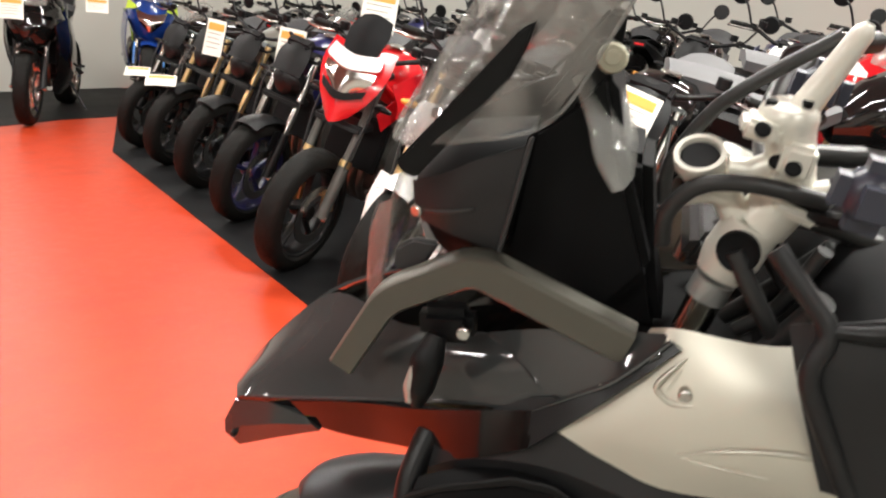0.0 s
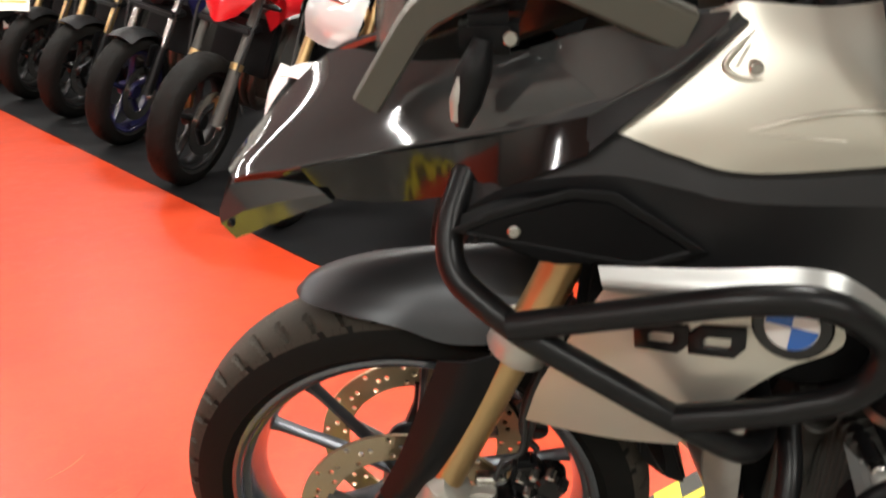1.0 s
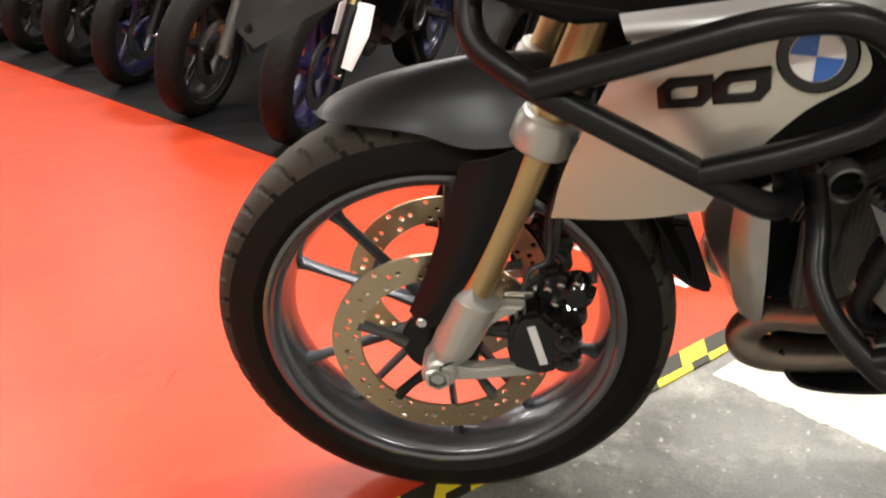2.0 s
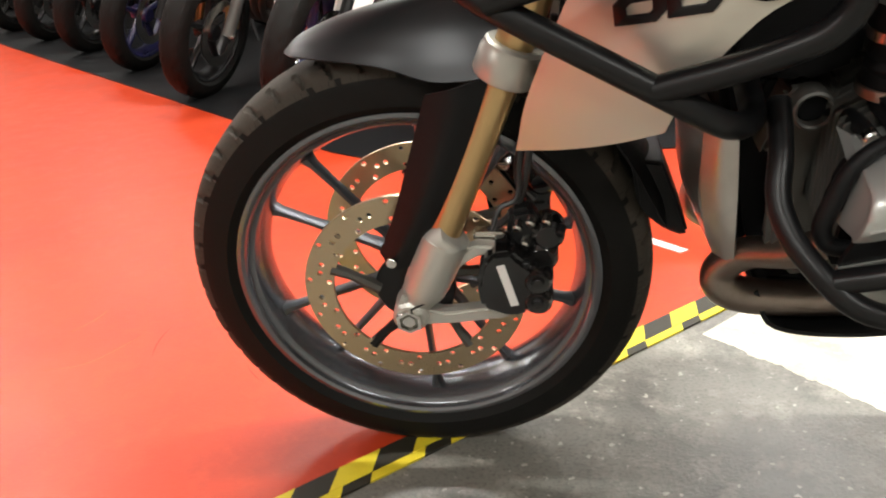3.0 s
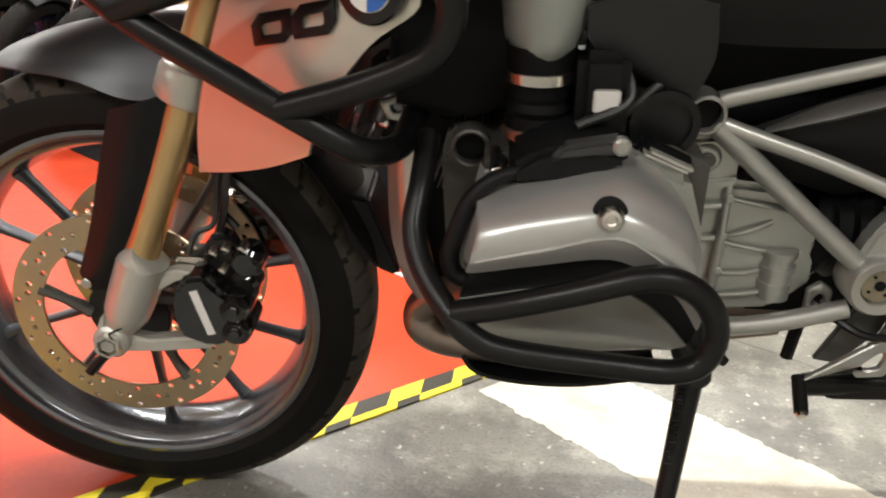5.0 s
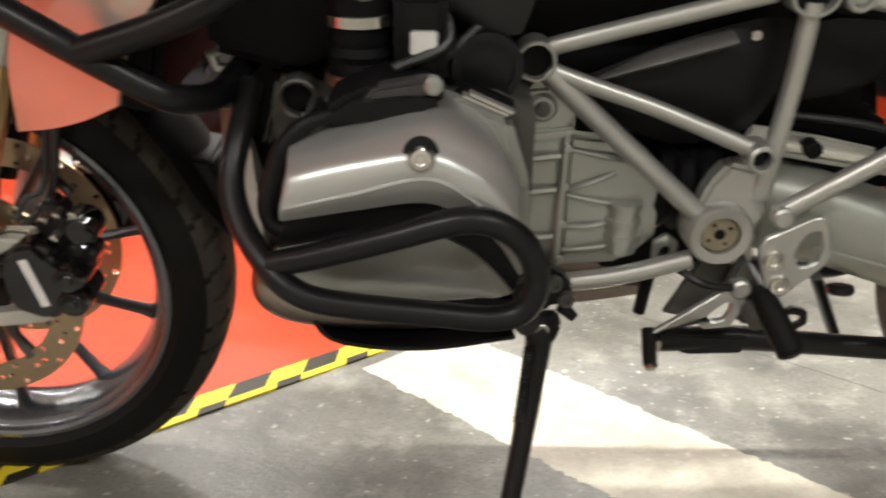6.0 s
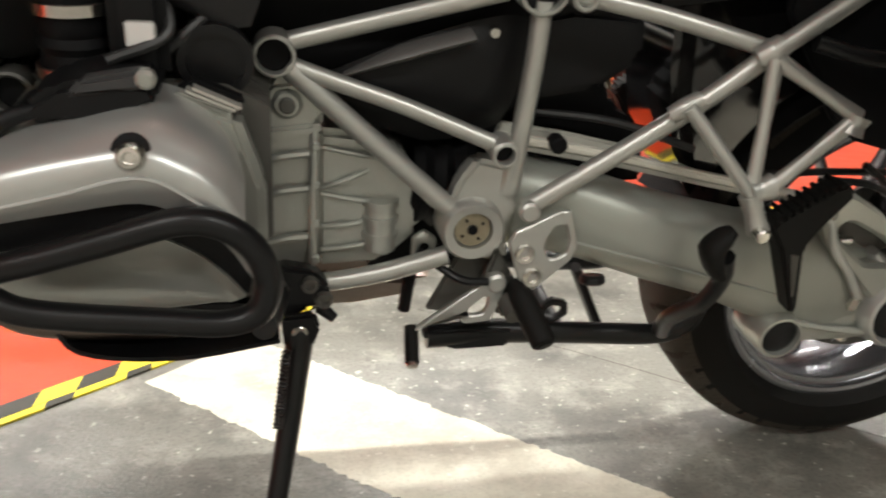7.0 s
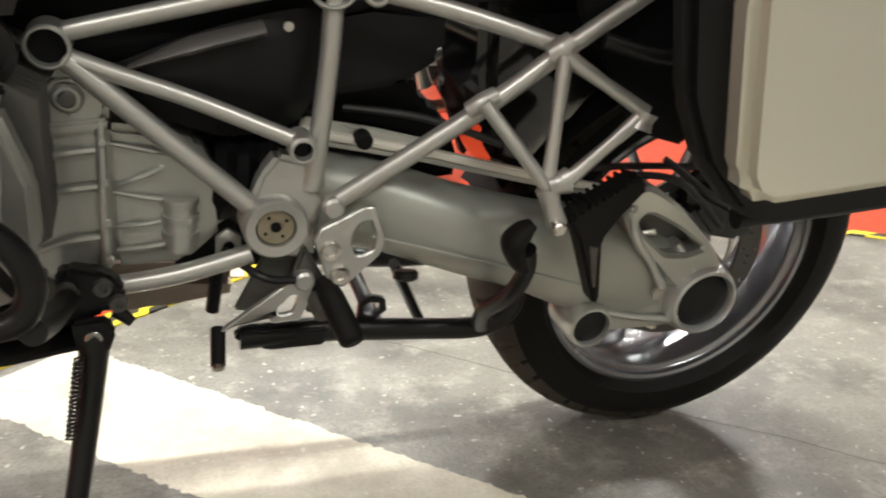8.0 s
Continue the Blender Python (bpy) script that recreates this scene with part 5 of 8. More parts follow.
# engine: boxer cylinders, crankcase, gearbox
for s in (-1, 1):
    def sec(y, pts, sink=0.0):
        return [(x, s * y, z) for x, z in pts]
    barrel = [(0.50, 0.50), (0.50, 0.62), (0.53, 0.64), (0.64, 0.64), (0.67, 0.62), (0.67, 0.49), (0.64, 0.465), (0.53, 0.465)]
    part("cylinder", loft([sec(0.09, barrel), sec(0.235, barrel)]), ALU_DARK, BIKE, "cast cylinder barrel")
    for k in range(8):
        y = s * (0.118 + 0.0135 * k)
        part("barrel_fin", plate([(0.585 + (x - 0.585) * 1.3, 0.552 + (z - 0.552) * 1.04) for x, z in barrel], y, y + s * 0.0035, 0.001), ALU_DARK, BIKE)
    head = part("cylinder_head", plate([(0.455, 0.525), (0.48, 0.618), (0.53, 0.642), (0.61, 0.65), (0.668, 0.628), (0.69, 0.56), (0.69, 0.495), (0.662, 0.465), (0.56, 0.452), (0.49, 0.462)], s * 0.225, s * 0.262, 0.008), ALU, BIKE, "cast aluminium cylinder head")
    part("fin_base", plate([(0.582, 0.627), (0.632, 0.656), (0.674, 0.637), (0.652, 0.605)], s * 0.225, s * 0.243, 0.003), DARK, head)
    for k in range(8):
        f = k / 7
        a, b = Vector((0.588 + 0.042 * f, 0, 0.635 + 0.016 * f)), Vector((0.640 + 0.03 * f, 0, 0.618 + 0.015 * f))
        n_ = Vector((b.z - a.z, 0, a.x - b.x)).normalized() * 0.0015
        part("cooling_fin", plate([((a - n_).x, (a - n_).z), ((a + n_).x, (a + n_).z), ((b + n_).x, (b + n_).z), ((b - n_).x, (b - n_).z)], s * 0.236, s * 0.254, 0.0003), CAST_GREY, head)
    # bright upper cover
    def face(y, pts):
        return [(x - 0.012, s * y, z) for x, z in pts]
    crest = face(0.30, [(0.487, 0.616), (0.54, 0.629), (0.603, 0.643), (0.64, 0.633), (0.670, 0.612), (0.684, 0.588)])
    fold = face(0.325, [(0.488, 0.606), (0.54, 0.618), (0.602, 0.6285), (0.64, 0.615), (0.668, 0.594), (0.684, 0.568)])
    crease = face(0.337, [(0.482, 0.576), (0.54, 0.589), (0.602, 0.6035), (0.64, 0.586), (0.668, 0.560), (0.688, 0.528)])
    under = face(0.329, [(0.479, 0.560), (0.54, 0.570), (0.602, 0.578), (0.64, 0.562), (0.668, 0.537), (0.688, 0.505)])
    belly = face(0.3345, [(0.486, 0.594), (0.54, 0.606), (0.602, 0.6185), (0.64, 0.603), (0.669, 0.580), (0.686, 0.552)])
    inner = face(0.24, [(0.492, 0.622), (0.54, 0.636), (0.603, 0.652), (0.635, 0.645), (0.660, 0.626), (0.674, 0.60)])
    cover = part("valve_cover", sheet([[(r[0][0] - 0.009, r[0][1] * 0.86, r[0][2] - 0.004), (r[0][0] - 0.004, r[0][1] * 0.96, r[0][2] - 0.001)] + r for r in (inner, crest, fold, belly, crease, under)], 0.006 * s, 4, 4), ALU_SHINE, BIKE, "bright silver valve cover", 50)
    band = face(0.322, [(0.473, 0.545), (0.54, 0.556), (0.60, 0.563), (0.638, 0.548), (0.666, 0.523), (0.686, 0.490)])
    low_band = face(0.318, [(0.468, 0.526), (0.54, 0.540), (0.598, 0.545), (0.636, 0.530), (0.662, 0.507), (0.682, 0.482)])
    part("cover_band", sheet([[(x, y * 0.985, z) for x, y, z in under], band, low_band], 0.006 * s, 4, 2), BLACK_PLASTIC, cover, "black plastic band on the valve cover")
    rows = [[(x, y * 1.008, z) for x, y, z in low_band], face(0.314, [(0.470, 0.50), (0.54, 0.512), (0.598, 0.515), (0.636, 0.505), (0.66, 0.49), (0.676, 0.475)]),
            face(0.307, [(0.485, 0.474), (0.54, 0.466), (0.598, 0.464), (0.63, 0.466), (0.65, 0.468), (0.662, 0.47)]), face(0.25, [(0.492, 0.465), (0.54, 0.456), (0.598, 0.455), (0.63, 0.457), (0.645, 0.462), (0.655, 0.465)])]
    part("cover_lower", sheet(rows, 0.006 * s), ALU, cover, "dull silver lower cover")
    part("cover_lip", tube(crease, 0.0022, n=8), ALU_SHINE, cover)
    # bolt in its round recess
    part("bolt_recess", lathe([(0.0155, -0.02), (0.0155, 0.004), (0.013, 0.0055), (0.0, 0.0055)], (0.5865, s * 0.325, 0.6215), (0, s, 0.35), 28), DARK, cover)
    part("cover_bolt", lathe([(0, 0.013), (0.004, 0.013), (0.005, 0.0165), (0.0085, 0.016), (0.0115, 0.012), (0.0128, 0.005), (0.0128, -0.004)], (0.5865, s * 0.3265, 0.6185), (0, s, 0.28), 24), STEEL, cover, "bright round cover bolt")
    # coil cover above the cylinder
    coil = part("coil_cover", plate([(0.50, 0.628), (0.498, 0.645), (0.525, 0.662), (0.56, 0.668), (0.603, 0.664), (0.607, 0.648), (0.585, 0.636), (0.54, 0.628)], s * 0.19, s * 0.285, 0.007), BLACK_PLASTIC, BIKE, "black ignition coil cover")
    part("coil_clip", plate([(0.532, 0.652), (0.546, 0.668), (0.598, 0.677), (0.604, 0.670), (0.602, 0.661)], s * 0.268, s * 0.289, 0.004), GREY_PLASTIC, coil, "grey metal clip")
    part("clip_end", disc((0.597, s * 0.285, 0.669), (0, 1, 0), 0.0085, 0.014, 0.004, 18), ALU, coil)
    # intake
    intake = part("intake_tube", lathe([(0.03, 0.64), (0.033, 0.655), (0.03, 0.665), (0.033, 0.672), (0.03, 0.68), (0.033, 0.688), (0.03, 0.70), (0.034, 0.71), (0.034, 0.735)], (0.527, s * 0.185, 0.0), (0, 0, 1), 24), DARK, BIKE, "black ribbed intake tube")
    for z in (0.648, 0.705):
        part("hose_clamp", lathe([(0.0345, z - 0.006), (0.036, z - 0.005), (0.036, z + 0.005), (0.0345, z + 0.006)], (0.527, s * 0.185, 0.0), (0, 0, 1), 24), STEEL if z > 0.7 else HEADER, intake)
    sensor = part("throttle_housing", block((0.585, s * 0.195, 0.69), (0.05, 0.06, 0.09), 0.01), BLACK_PLASTIC, BIKE)
    part("sensor_label", block((0.588, s * 0.227, 0.69), (0.026, 0.004, 0.024), 0.002), WHITE_PLASTIC, sensor)
    part("throttle_pulley", lathe([(0.0, 0.0), (0.03, 0.0), (0.034, 0.006), (0.034, 0.02), (0.026, 0.02), (0.026, 0.014), (0, 0.014)], (0.648, s * 0.19, 0.662), (0, s, 0), 24), SATIN_BLACK, BIKE)
    part("air_duct", sheet([[(0.485, s * 0.16, 0.90), (0.50, s * 0.208, 0.90), (0.545, s * 0.222, 0.90), (0.582, s * 0.205, 0.90), (0.592, s * 0.17, 0.90)], [(0.486, s * 0.16, 0.80), (0.50, s * 0.21, 0.80), (0.538, s * 0.226, 0.80), (0.568, s * 0.21, 0.80), (0.58, s * 0.17, 0.80)], [(0.49, s * 0.16, 0.745), (0.503, s * 0.208, 0.742), (0.535, s * 0.225, 0.742), (0.559, s * 0.208, 0.748), (0.57, s * 0.17, 0.75)], [(0.495, s * 0.16, 0.722), (0.506, s * 0.2, 0.719), (0.532, s * 0.215, 0.719), (0.553, s * 0.2, 0.724), (0.562, s * 0.17, 0.726)]], 0.006 * s), DUCT, BIKE, "pale grey air duct panel")
    part("inner_panel", plate([(0.37, 0.66), (0.385, 0.80), (0.43, 0.87), (0.505, 0.87), (0.505, 0.66), (0.45, 0.64)], s * 0.10, s * 0.155, 0.01), DARK, BIKE)
    part("side_shield", sheet([[(0.565, s * 0.215, 0.775), (0.61, s * 0.225, 0.79), (0.685, s * 0.20, 0.775)], [(0.575, s * 0.21, 0.735), (0.62, s * 0.22, 0.735), (0.69, s * 0.195, 0.725)], [(0.64, s * 0.195, 0.695), (0.655, s * 0.2, 0.69), (0.68, s * 0.19, 0.69)]], 0.006 * s), TRIM_PLASTIC, BIKE, "matt black knee shield")

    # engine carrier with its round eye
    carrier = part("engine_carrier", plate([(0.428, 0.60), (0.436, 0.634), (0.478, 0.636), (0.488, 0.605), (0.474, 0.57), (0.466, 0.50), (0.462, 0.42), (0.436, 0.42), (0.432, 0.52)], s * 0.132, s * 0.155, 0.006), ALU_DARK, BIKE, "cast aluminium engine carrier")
    part("head_edge", tube([(0.512, s * 0.275, 0.640), (0.485, s * 0.282, 0.632), (0.464, s * 0.286, 0.612), (0.452, s * 0.289, 0.582), (0.445, s * 0.29, 0.552), (0.457, s * 0.295, 0.534), (0.50, s * 0.30, 0.535), (0.54, s * 0.302, 0.540)], [0.006, 0.008, 0.009, 0.0095, 0.0095, 0.009, 0.008, 0.006], n=12), BLACK_PLASTIC, BIKE, "thick black rim round the valve cover")
    part("head_front", plate([(0.458, 0.52), (0.462, 0.57), (0.475, 0.605), (0.50, 0.626), (0.52, 0.626), (0.52, 0.47), (0.475, 0.48)], s * 0.225, s * 0.27, 0.01), DARK, BIKE)
    part("eye_ring", lathe([(0.0165, -0.015), (0.0215, -0.013), (0.0215, 0.015), (0.019, 0.017), (0.0165, 0.015)], (0.460, s * 0.155, 0.617), (0, s, 0), 28, closed=True), ALU_DARK, carrier)
    part("eye_plug", disc((0.460, s * 0.155, 0.617), (0, 1, 0), 0.0165, 0.01), DARK, carrier)
    part("carrier_bolt", disc((0.489, s * 0.25, 0.625), (0, 1, 0), 0.0085, 0.014, 0.002, 16), STEEL, carrier)
    part("carrier_arm", tube([(0.475, s * 0.13, 0.6), (0.488, s * 0.19, 0.62), (0.489, s * 0.245, 0.625)], 0.009, n=10), SATIN_BLACK, carrier)
    part("hinge_tab", ring_plate([(0.36, 0.652), (0.392, 0.662), (0.398, 0.648), (0.384, 0.630), (0.368, 0.632)], [(0.372, 0.648), (0.384, 0.652), (0.387, 0.647), (0.382, 0.64), (0.374, 0.64)], s * 0.12, s * 0.128), ALU, BIKE)
    for k in range(9):
        x0 = 0.428 + 0.0062 * k
        part("cooler_fin", plate([(x0 + 0.012, 0.632), (x0 + 0.0135, 0.632), (x0 - 0.0105, 0.562), (x0 - 0.012, 0.562)], s * 0.100, s * 0.150, 0.0004), ALU_DARK, BIKE)
    part("cooler_back", plate([(0.424, 0.63), (0.50, 0.63), (0.478, 0.56), (0.402, 0.56)], s * 0.092, s * 0.105, 0.004), DARK, BIKE)
    part("exhaust_header", tube([(0.49, s * 0.19, 0.47), (0.465, s * 0.165, 0.44), (0.425, s * 0.12, 0.41), (0.40, s * 0.10, 0.375), (0.405, s * 0.10, 0.345), (0.45, s * 0.095, 0.325), (0.56, s * 0.08, 0.31), (0.66, s * 0.06, 0.305)], [0.018, 0.019, 0.02, 0.022, 0.024, 0.024, 0.024, 0.024], n=18), HEADER, BIKE, "heat-tinted steel exhaust header")
part("front_pipe_shield", sheet([[(0.366, -0.10, 0.57), (0.362, 0.0, 0.575), (0.366, 0.10, 0.57)], [(0.366, -0.105, 0.47), (0.356, 0.0, 0.47), (0.366, 0.105, 0.47)], [(0.398, -0.1, 0.385), (0.388, 0, 0.38), (0.398, 0.1, 0.385)]], 0.02), SHIELD, BIKE, "brushed front cover below the radiator")
for s in (-1, 1):
    part("pipe_shield_side", sheet([[(0.364, s * 0.106, 0.585), (0.380, s * 0.124, 0.59), (0.396, s * 0.13, 0.60)], [(0.364, s * 0.110, 0.50), (0.384, s * 0.130, 0.50), (0.402, s * 0.136, 0.50)], [(0.376, s * 0.108, 0.43), (0.392, s * 0.128, 0.43), (0.405, s * 0.136, 0.43)], [(0.394, s * 0.10, 0.385), (0.402, s * 0.118, 0.385), (0.410, s * 0.124, 0.39)]], 0.006 * s, 4, 4), SHIELD, BIKE, "brushed heat shield beside the engine")
part("engine_front", plate([(0.385, 0.57), (0.375, 0.68), (0.52, 0.70), (0.52, 0.40), (0.42, 0.40)], -0.092, 0.092, 0.01), DARK, BIKE)
part("airbox", plate([(0.60, 0.67), (0.62, 0.80), (1.0, 0.80), (1.0, 0.60), (0.94, 0.55), (0.80, 0.555), (0.70, 0.62)], -0.088, 0.088, 0.015), DARK, BIKE)
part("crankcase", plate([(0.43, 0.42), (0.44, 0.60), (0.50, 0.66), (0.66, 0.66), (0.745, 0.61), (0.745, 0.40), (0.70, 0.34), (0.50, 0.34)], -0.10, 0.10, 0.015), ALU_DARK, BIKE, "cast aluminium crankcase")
part("engine_sump", plate([(0.47, 0.30), (0.45, 0.345), (0.72, 0.345), (0.70, 0.305), (0.62, 0.285), (0.52, 0.285)], -0.09, 0.09, 0.012), SATIN_BLACK, BIKE)
part("skid_plate", sheet([[(0.44, -0.115, 0.345), (0.44, 0, 0.34), (0.44, 0.115, 0.345)], [(0.47, -0.12, 0.29), (0.47, 0, 0.285), (0.47, 0.12, 0.29)], [(0.58, -0.12, 0.275), (0.58, 0, 0.27), (0.58, 0.12, 0.275)], [(0.70, -0.115, 0.29), (0.70, 0, 0.285), (0.70, 0.115, 0.29)]], 0.006), SATIN_BLACK, BIKE, "black engine skid plate")
part("collector_box", plate([(0.62, 0.27), (0.62, 0.33), (0.76, 0.34), (0.90, 0.33), (0.90, 0.29), (0.78, 0.27)], -0.02, 0.13, 0.02), HEADER, BIKE)
for s in (-1, 1):
    bell = part("bell_housing", plate([(0.67, 0.40), (0.662, 0.55), (0.678, 0.60), (0.695, 0.622), (0.732, 0.626), (0.75, 0.612), (0.751, 0.585), (0.744, 0.56), (0.742, 0.40), (0.70, 0.375)], s * 0.095, s * 0.132, 0.008), ALU, BIKE, "cast aluminium bell housing")
    part("housing_ledge", plate([(0.672, 0.556), (0.745, 0.566), (0.749, 0.578), (0.676, 0.570)], s * 0.125, s * 0.139, 0.003), ALU, bell)
    part("housing_wedge", plate([(0.672, 0.484), (0.672, 0.498), (0.732, 0.508), (0.734, 0.502)], s * 0.125, s * 0.140, 0.003), ALU, bell)
    part("housing_ridge", tube([(0.737, s * 0.137, 0.41), (0.738, s * 0.14, 0.47), (0.739, s * 0.139, 0.53), (0.740, s * 0.134, 0.575)], 0.005, n=10), ALU, bell)
    for k in range(4):
        part("housing_bolt", disc((0.741, s * 0.142, 0.42 + 0.045 * k), (0, 1, 0), 0.0048, 0.006, 0.001, 12), ALU, bell)
    part("oil_plug", disc((0.712, s * 0.139, 0.598), (0, 1, 0), 0.0085, 0.008, 0.002, 20), ALU_DARK, bell)
    part("plug_boss", disc((0.712, s * 0.128, 0.598), (0, 1, 0), 0.016, 0.02, 0.004, 24), ALU, bell)
    for z0, z1 in ((0.53, 0.54), (0.485, 0.50), (0.43, 0.442)):
        part("housing_rib", tube([(0.67, s * 0.135, z0), (0.70, s * 0.137, z1), (0.735, s * 0.135, z1 + 0.004)], [0.003, 0.005, 0.005], n=8), ALU, bell)
    gear = part("gearbox", plate([(0.742, 0.395), (0.742, 0.565), (0.79, 0.56), (0.835, 0.545), (0.86, 0.50), (0.862, 0.44), (0.82, 0.40)], s * 0.06, s * 0.118, 0.008), ALU, BIKE, "cast aluminium gearbox housing")
    for a, b in (((0.748, 0.545), (0.83, 0.53)), ((0.748, 0.497), (0.80, 0.517)), ((0.748, 0.49), (0.82, 0.478)), ((0.748, 0.45), (0.80, 0.455)), ((0.748, 0.42), (0.815, 0.43))):
        part("gearbox_rib", tube([(a[0], s * 0.119, a[1]), ((a[0] + b[0]) / 2, s * 0.123, (a[1] + b[1]) / 2), (b[0], s * 0.118, b[1])], 0.0032, n=8), ALU, gear)
    part("selector_boss", tube([(0.815, s * 0.115, 0.475), (0.815, s * 0.12, 0.42)], 0.018, n=16), ALU, gear)
    for z in (0.435, 0.455, 0.475):
        part("boss_collar", tube([(0.815, s * 0.116, z), (0.815, s * 0.116, z + 0.008)], 0.021, n=16), ALU, gear)
    part("tab_bracket", ring_plate([(0.852, 0.405), (0.852, 0.435), (0.866, 0.445), (0.88, 0.435), (0.88, 0.405), (0.866, 0.398)], [(0.859, 0.42), (0.861, 0.427), (0.866, 0.431), (0.872, 0.427), (0.874, 0.42), (0.866, 0.412)], s * 0.12, s * 0.13), ALU, gear)
part("rubber_boot", lathe([(0.05, 0.0), (0.058, 0.012), (0.05, 0.024), (0.058, 0.036), (0.05, 0.048), (0.058, 0.06), (0.05, 0.075)], (0.85, -0.07, 0.49), (1, 0, -0.1), 24), DARK, BIKE)

# silver trellis frame
for s in (-1, 1):
    Y = s
    chassis = part("main_frame_tube", tube([(0.712, Y * 0.14, 0.640), (0.80, Y * 0.146, 0.562), (0.892, Y * 0.152, 0.481)], 0.0118, n=16), FRAME, BIKE, "silver painted frame tube")
    part("frame_tube", tube([(0.716, Y * 0.140, 0.640), (0.765, Y * 0.146, 0.624), (0.83, Y * 0.152, 0.603), (0.93, Y * 0.164, 0.565)], 0.0092, n=14), FRAME, chassis)
    part("frame_tube", tube([(0.966, Y * 0.155, 0.715), (0.964, Y * 0.156, 0.65), (0.958, Y * 0.155, 0.57), (0.953, Y * 0.148, 0.505)], [0.0108, 0.0105, 0.011, 0.014], n=14), FRAME, chassis)
    part("frame_tube", tube([(0.715, Y * 0.138, 0.664), (0.80, Y * 0.142, 0.687), (0.93, Y * 0.15, 0.722)], 0.0098, n=14), FRAME, chassis)
    part("frame_tube", tube([(0.97, Y * 0.168, 0.491), (1.06, Y * 0.178, 0.557), (1.145, Y * 0.187, 0.622), (1.21, Y * 0.19, 0.676), (1.283, Y * 0.19, 0.730), (1.36, Y * 0.18, 0.785)], 0.0106, n=14), FRAME, chassis)
    part("frame_tube", tube([(1.0, Y * 0.155, 0.722), (1.10, Y * 0.165, 0.704), (1.212, Y * 0.187, 0.678)], 0.0098, n=14), FRAME, chassis)
    part("frame_tube", tube([(0.735, Y * 0.15, 0.392), (0.81, Y * 0.155, 0.406), (0.888, Y * 0.155, 0.428)], 0.0112, n=14), FRAME, chassis)
    part("frame_tube", tube([(0.965, Y * 0.155, 0.735), (0.99, Y * 0.155, 0.78)], 0.012, n=12), FRAME, chassis)
    for x, z, r0, r1, yy in ((0.700, 0.652, 0.0178, 0.0215, 0.136), (0.936, 0.560, 0.0105, 0.0148, 0.168), (0.962, 0.728, 0.022, 0.0265, 0.155), (1.006, 0.722, 0.010, 0.015, 0.155)):
        part("frame_eye", lathe([(r0, -0.02), (r1, -0.018), (r1, 0.016), (r1 - 0.002, 0.018), (r0, 0.018)], (x, Y * yy, z), (0, Y, 0), 30, closed=True), FRAME, chassis)
        part("eye_plug", disc((x, Y * yy, z), (0, 1, 0), r0, 0.012), DARK, chassis)
    part("tube_end", disc((0.972, Y * 0.178, 0.492), (0, 1, 0), 0.012, 0.014, 0.003, 18), FRAME, chassis)
    hub = part("pivot_boss", lathe([(0.0, 0.0), (0.021, 0.0), (0.022, 0.004), (0.0225, 0.012), (0.033, 0.014), (0.036, 0.010), (0.038, -0.03), (0.0, -0.03)], (0.913, Y * 0.158, 0.464), (0, Y, 0), 32), FRAME, chassis, "round swingarm pivot boss")
    part("pivot_bush", lathe([(0.005, 0.002), (0.006, 0.006), (0.02, 0.007), (0.021, 0.002)], (0.913, Y * 0.158, 0.464), (0, Y, 0), 30), BRONZE, hub, "stained bronze pivot bush")
    part("bush_socket", disc((0.913, Y * 0.1655, 0.464), (0, 1, 0), 0.0058, 0.003, 0.0006, 12), DARK, hub)
    for k in range(4):
        part("bush_pin", disc((0.913 + 0.0135 * math.cos(0.6 + k * math.pi / 2), Y * 0.165, 0.464 + 0.0135 * math.sin(0.6 + k * math.pi / 2)), (0, 1, 0), 0.0019, 0.0025, 0.0004, 8), DARK, hub)
    part("pivot_lug", plate([(0.888, 0.44), (0.886, 0.49), (0.896, 0.52), (0.914, 0.545), (0.948, 0.537), (0.966, 0.492), (0.957, 0.45), (0.960, 0.416), (0.928, 0.420)], Y * 0.125, Y * 0.156, 0.006), FRAME, chassis)
    part("gearbox_rear", plate([(0.80, 0.36), (0.84, 0.57), (0.96, 0.57), (0.985, 0.44), (0.95, 0.355)], Y * 0.02, Y * 0.062, 0.01), DARK, BIKE)
    # heel plate with its window
    outer = [(0.953, 0.452), (0.960, 0.466), (1.008, 0.491), (1.021, 0.491), (1.035, 0.446), (1.029, 0.430), (0.989, 0.390), (0.969, 0.404)]
    inner = [(0.995, 0.446), (0.998, 0.462), (1.004, 0.473), (1.017, 0.475), (1.024, 0.456), (1.023, 0.438), (1.010, 0.431), (1.001, 0.431)]
    heel = part("heel_plate", ring_plate(outer, inner, Y * 0.171, Y * 0.179), FRAME, BIKE, "silver heel plate with a window")
    for x, z in ((0.972, 0.440), (0.984, 0.409)):
        part("plate_bolt", lathe([(0.0, 0.0), (0.006, 0.0), (0.0065, 0.003), (0.011, 0.004), (0.012, 0.0), (0.012, -0.006)], (x, Y * 0.180, z), (0, Y, 0), 18), STEEL, heel)
    part("peg_bracket", plate([(0.945, 0.44), (0.99, 0.36), (0.985, 0.34), (0.955, 0.345), (0.93, 0.39)], Y * 0.15, Y * 0.163, 0.004), ALU_DARK, BIKE)
    part("foot_peg", tube([(0.968, Y * 0.168, 0.396), (0.974, Y * 0.185, 0.385), (0.984, Y * 0.208, 0.365), (0.992, Y * 0.226, 0.350), (0.9935, Y * 0.23, 0.347)], [0.011, 0.0145, 0.0155, 0.015, 0.009], n=14), RUBBER, BIKE, "black rubber foot peg")
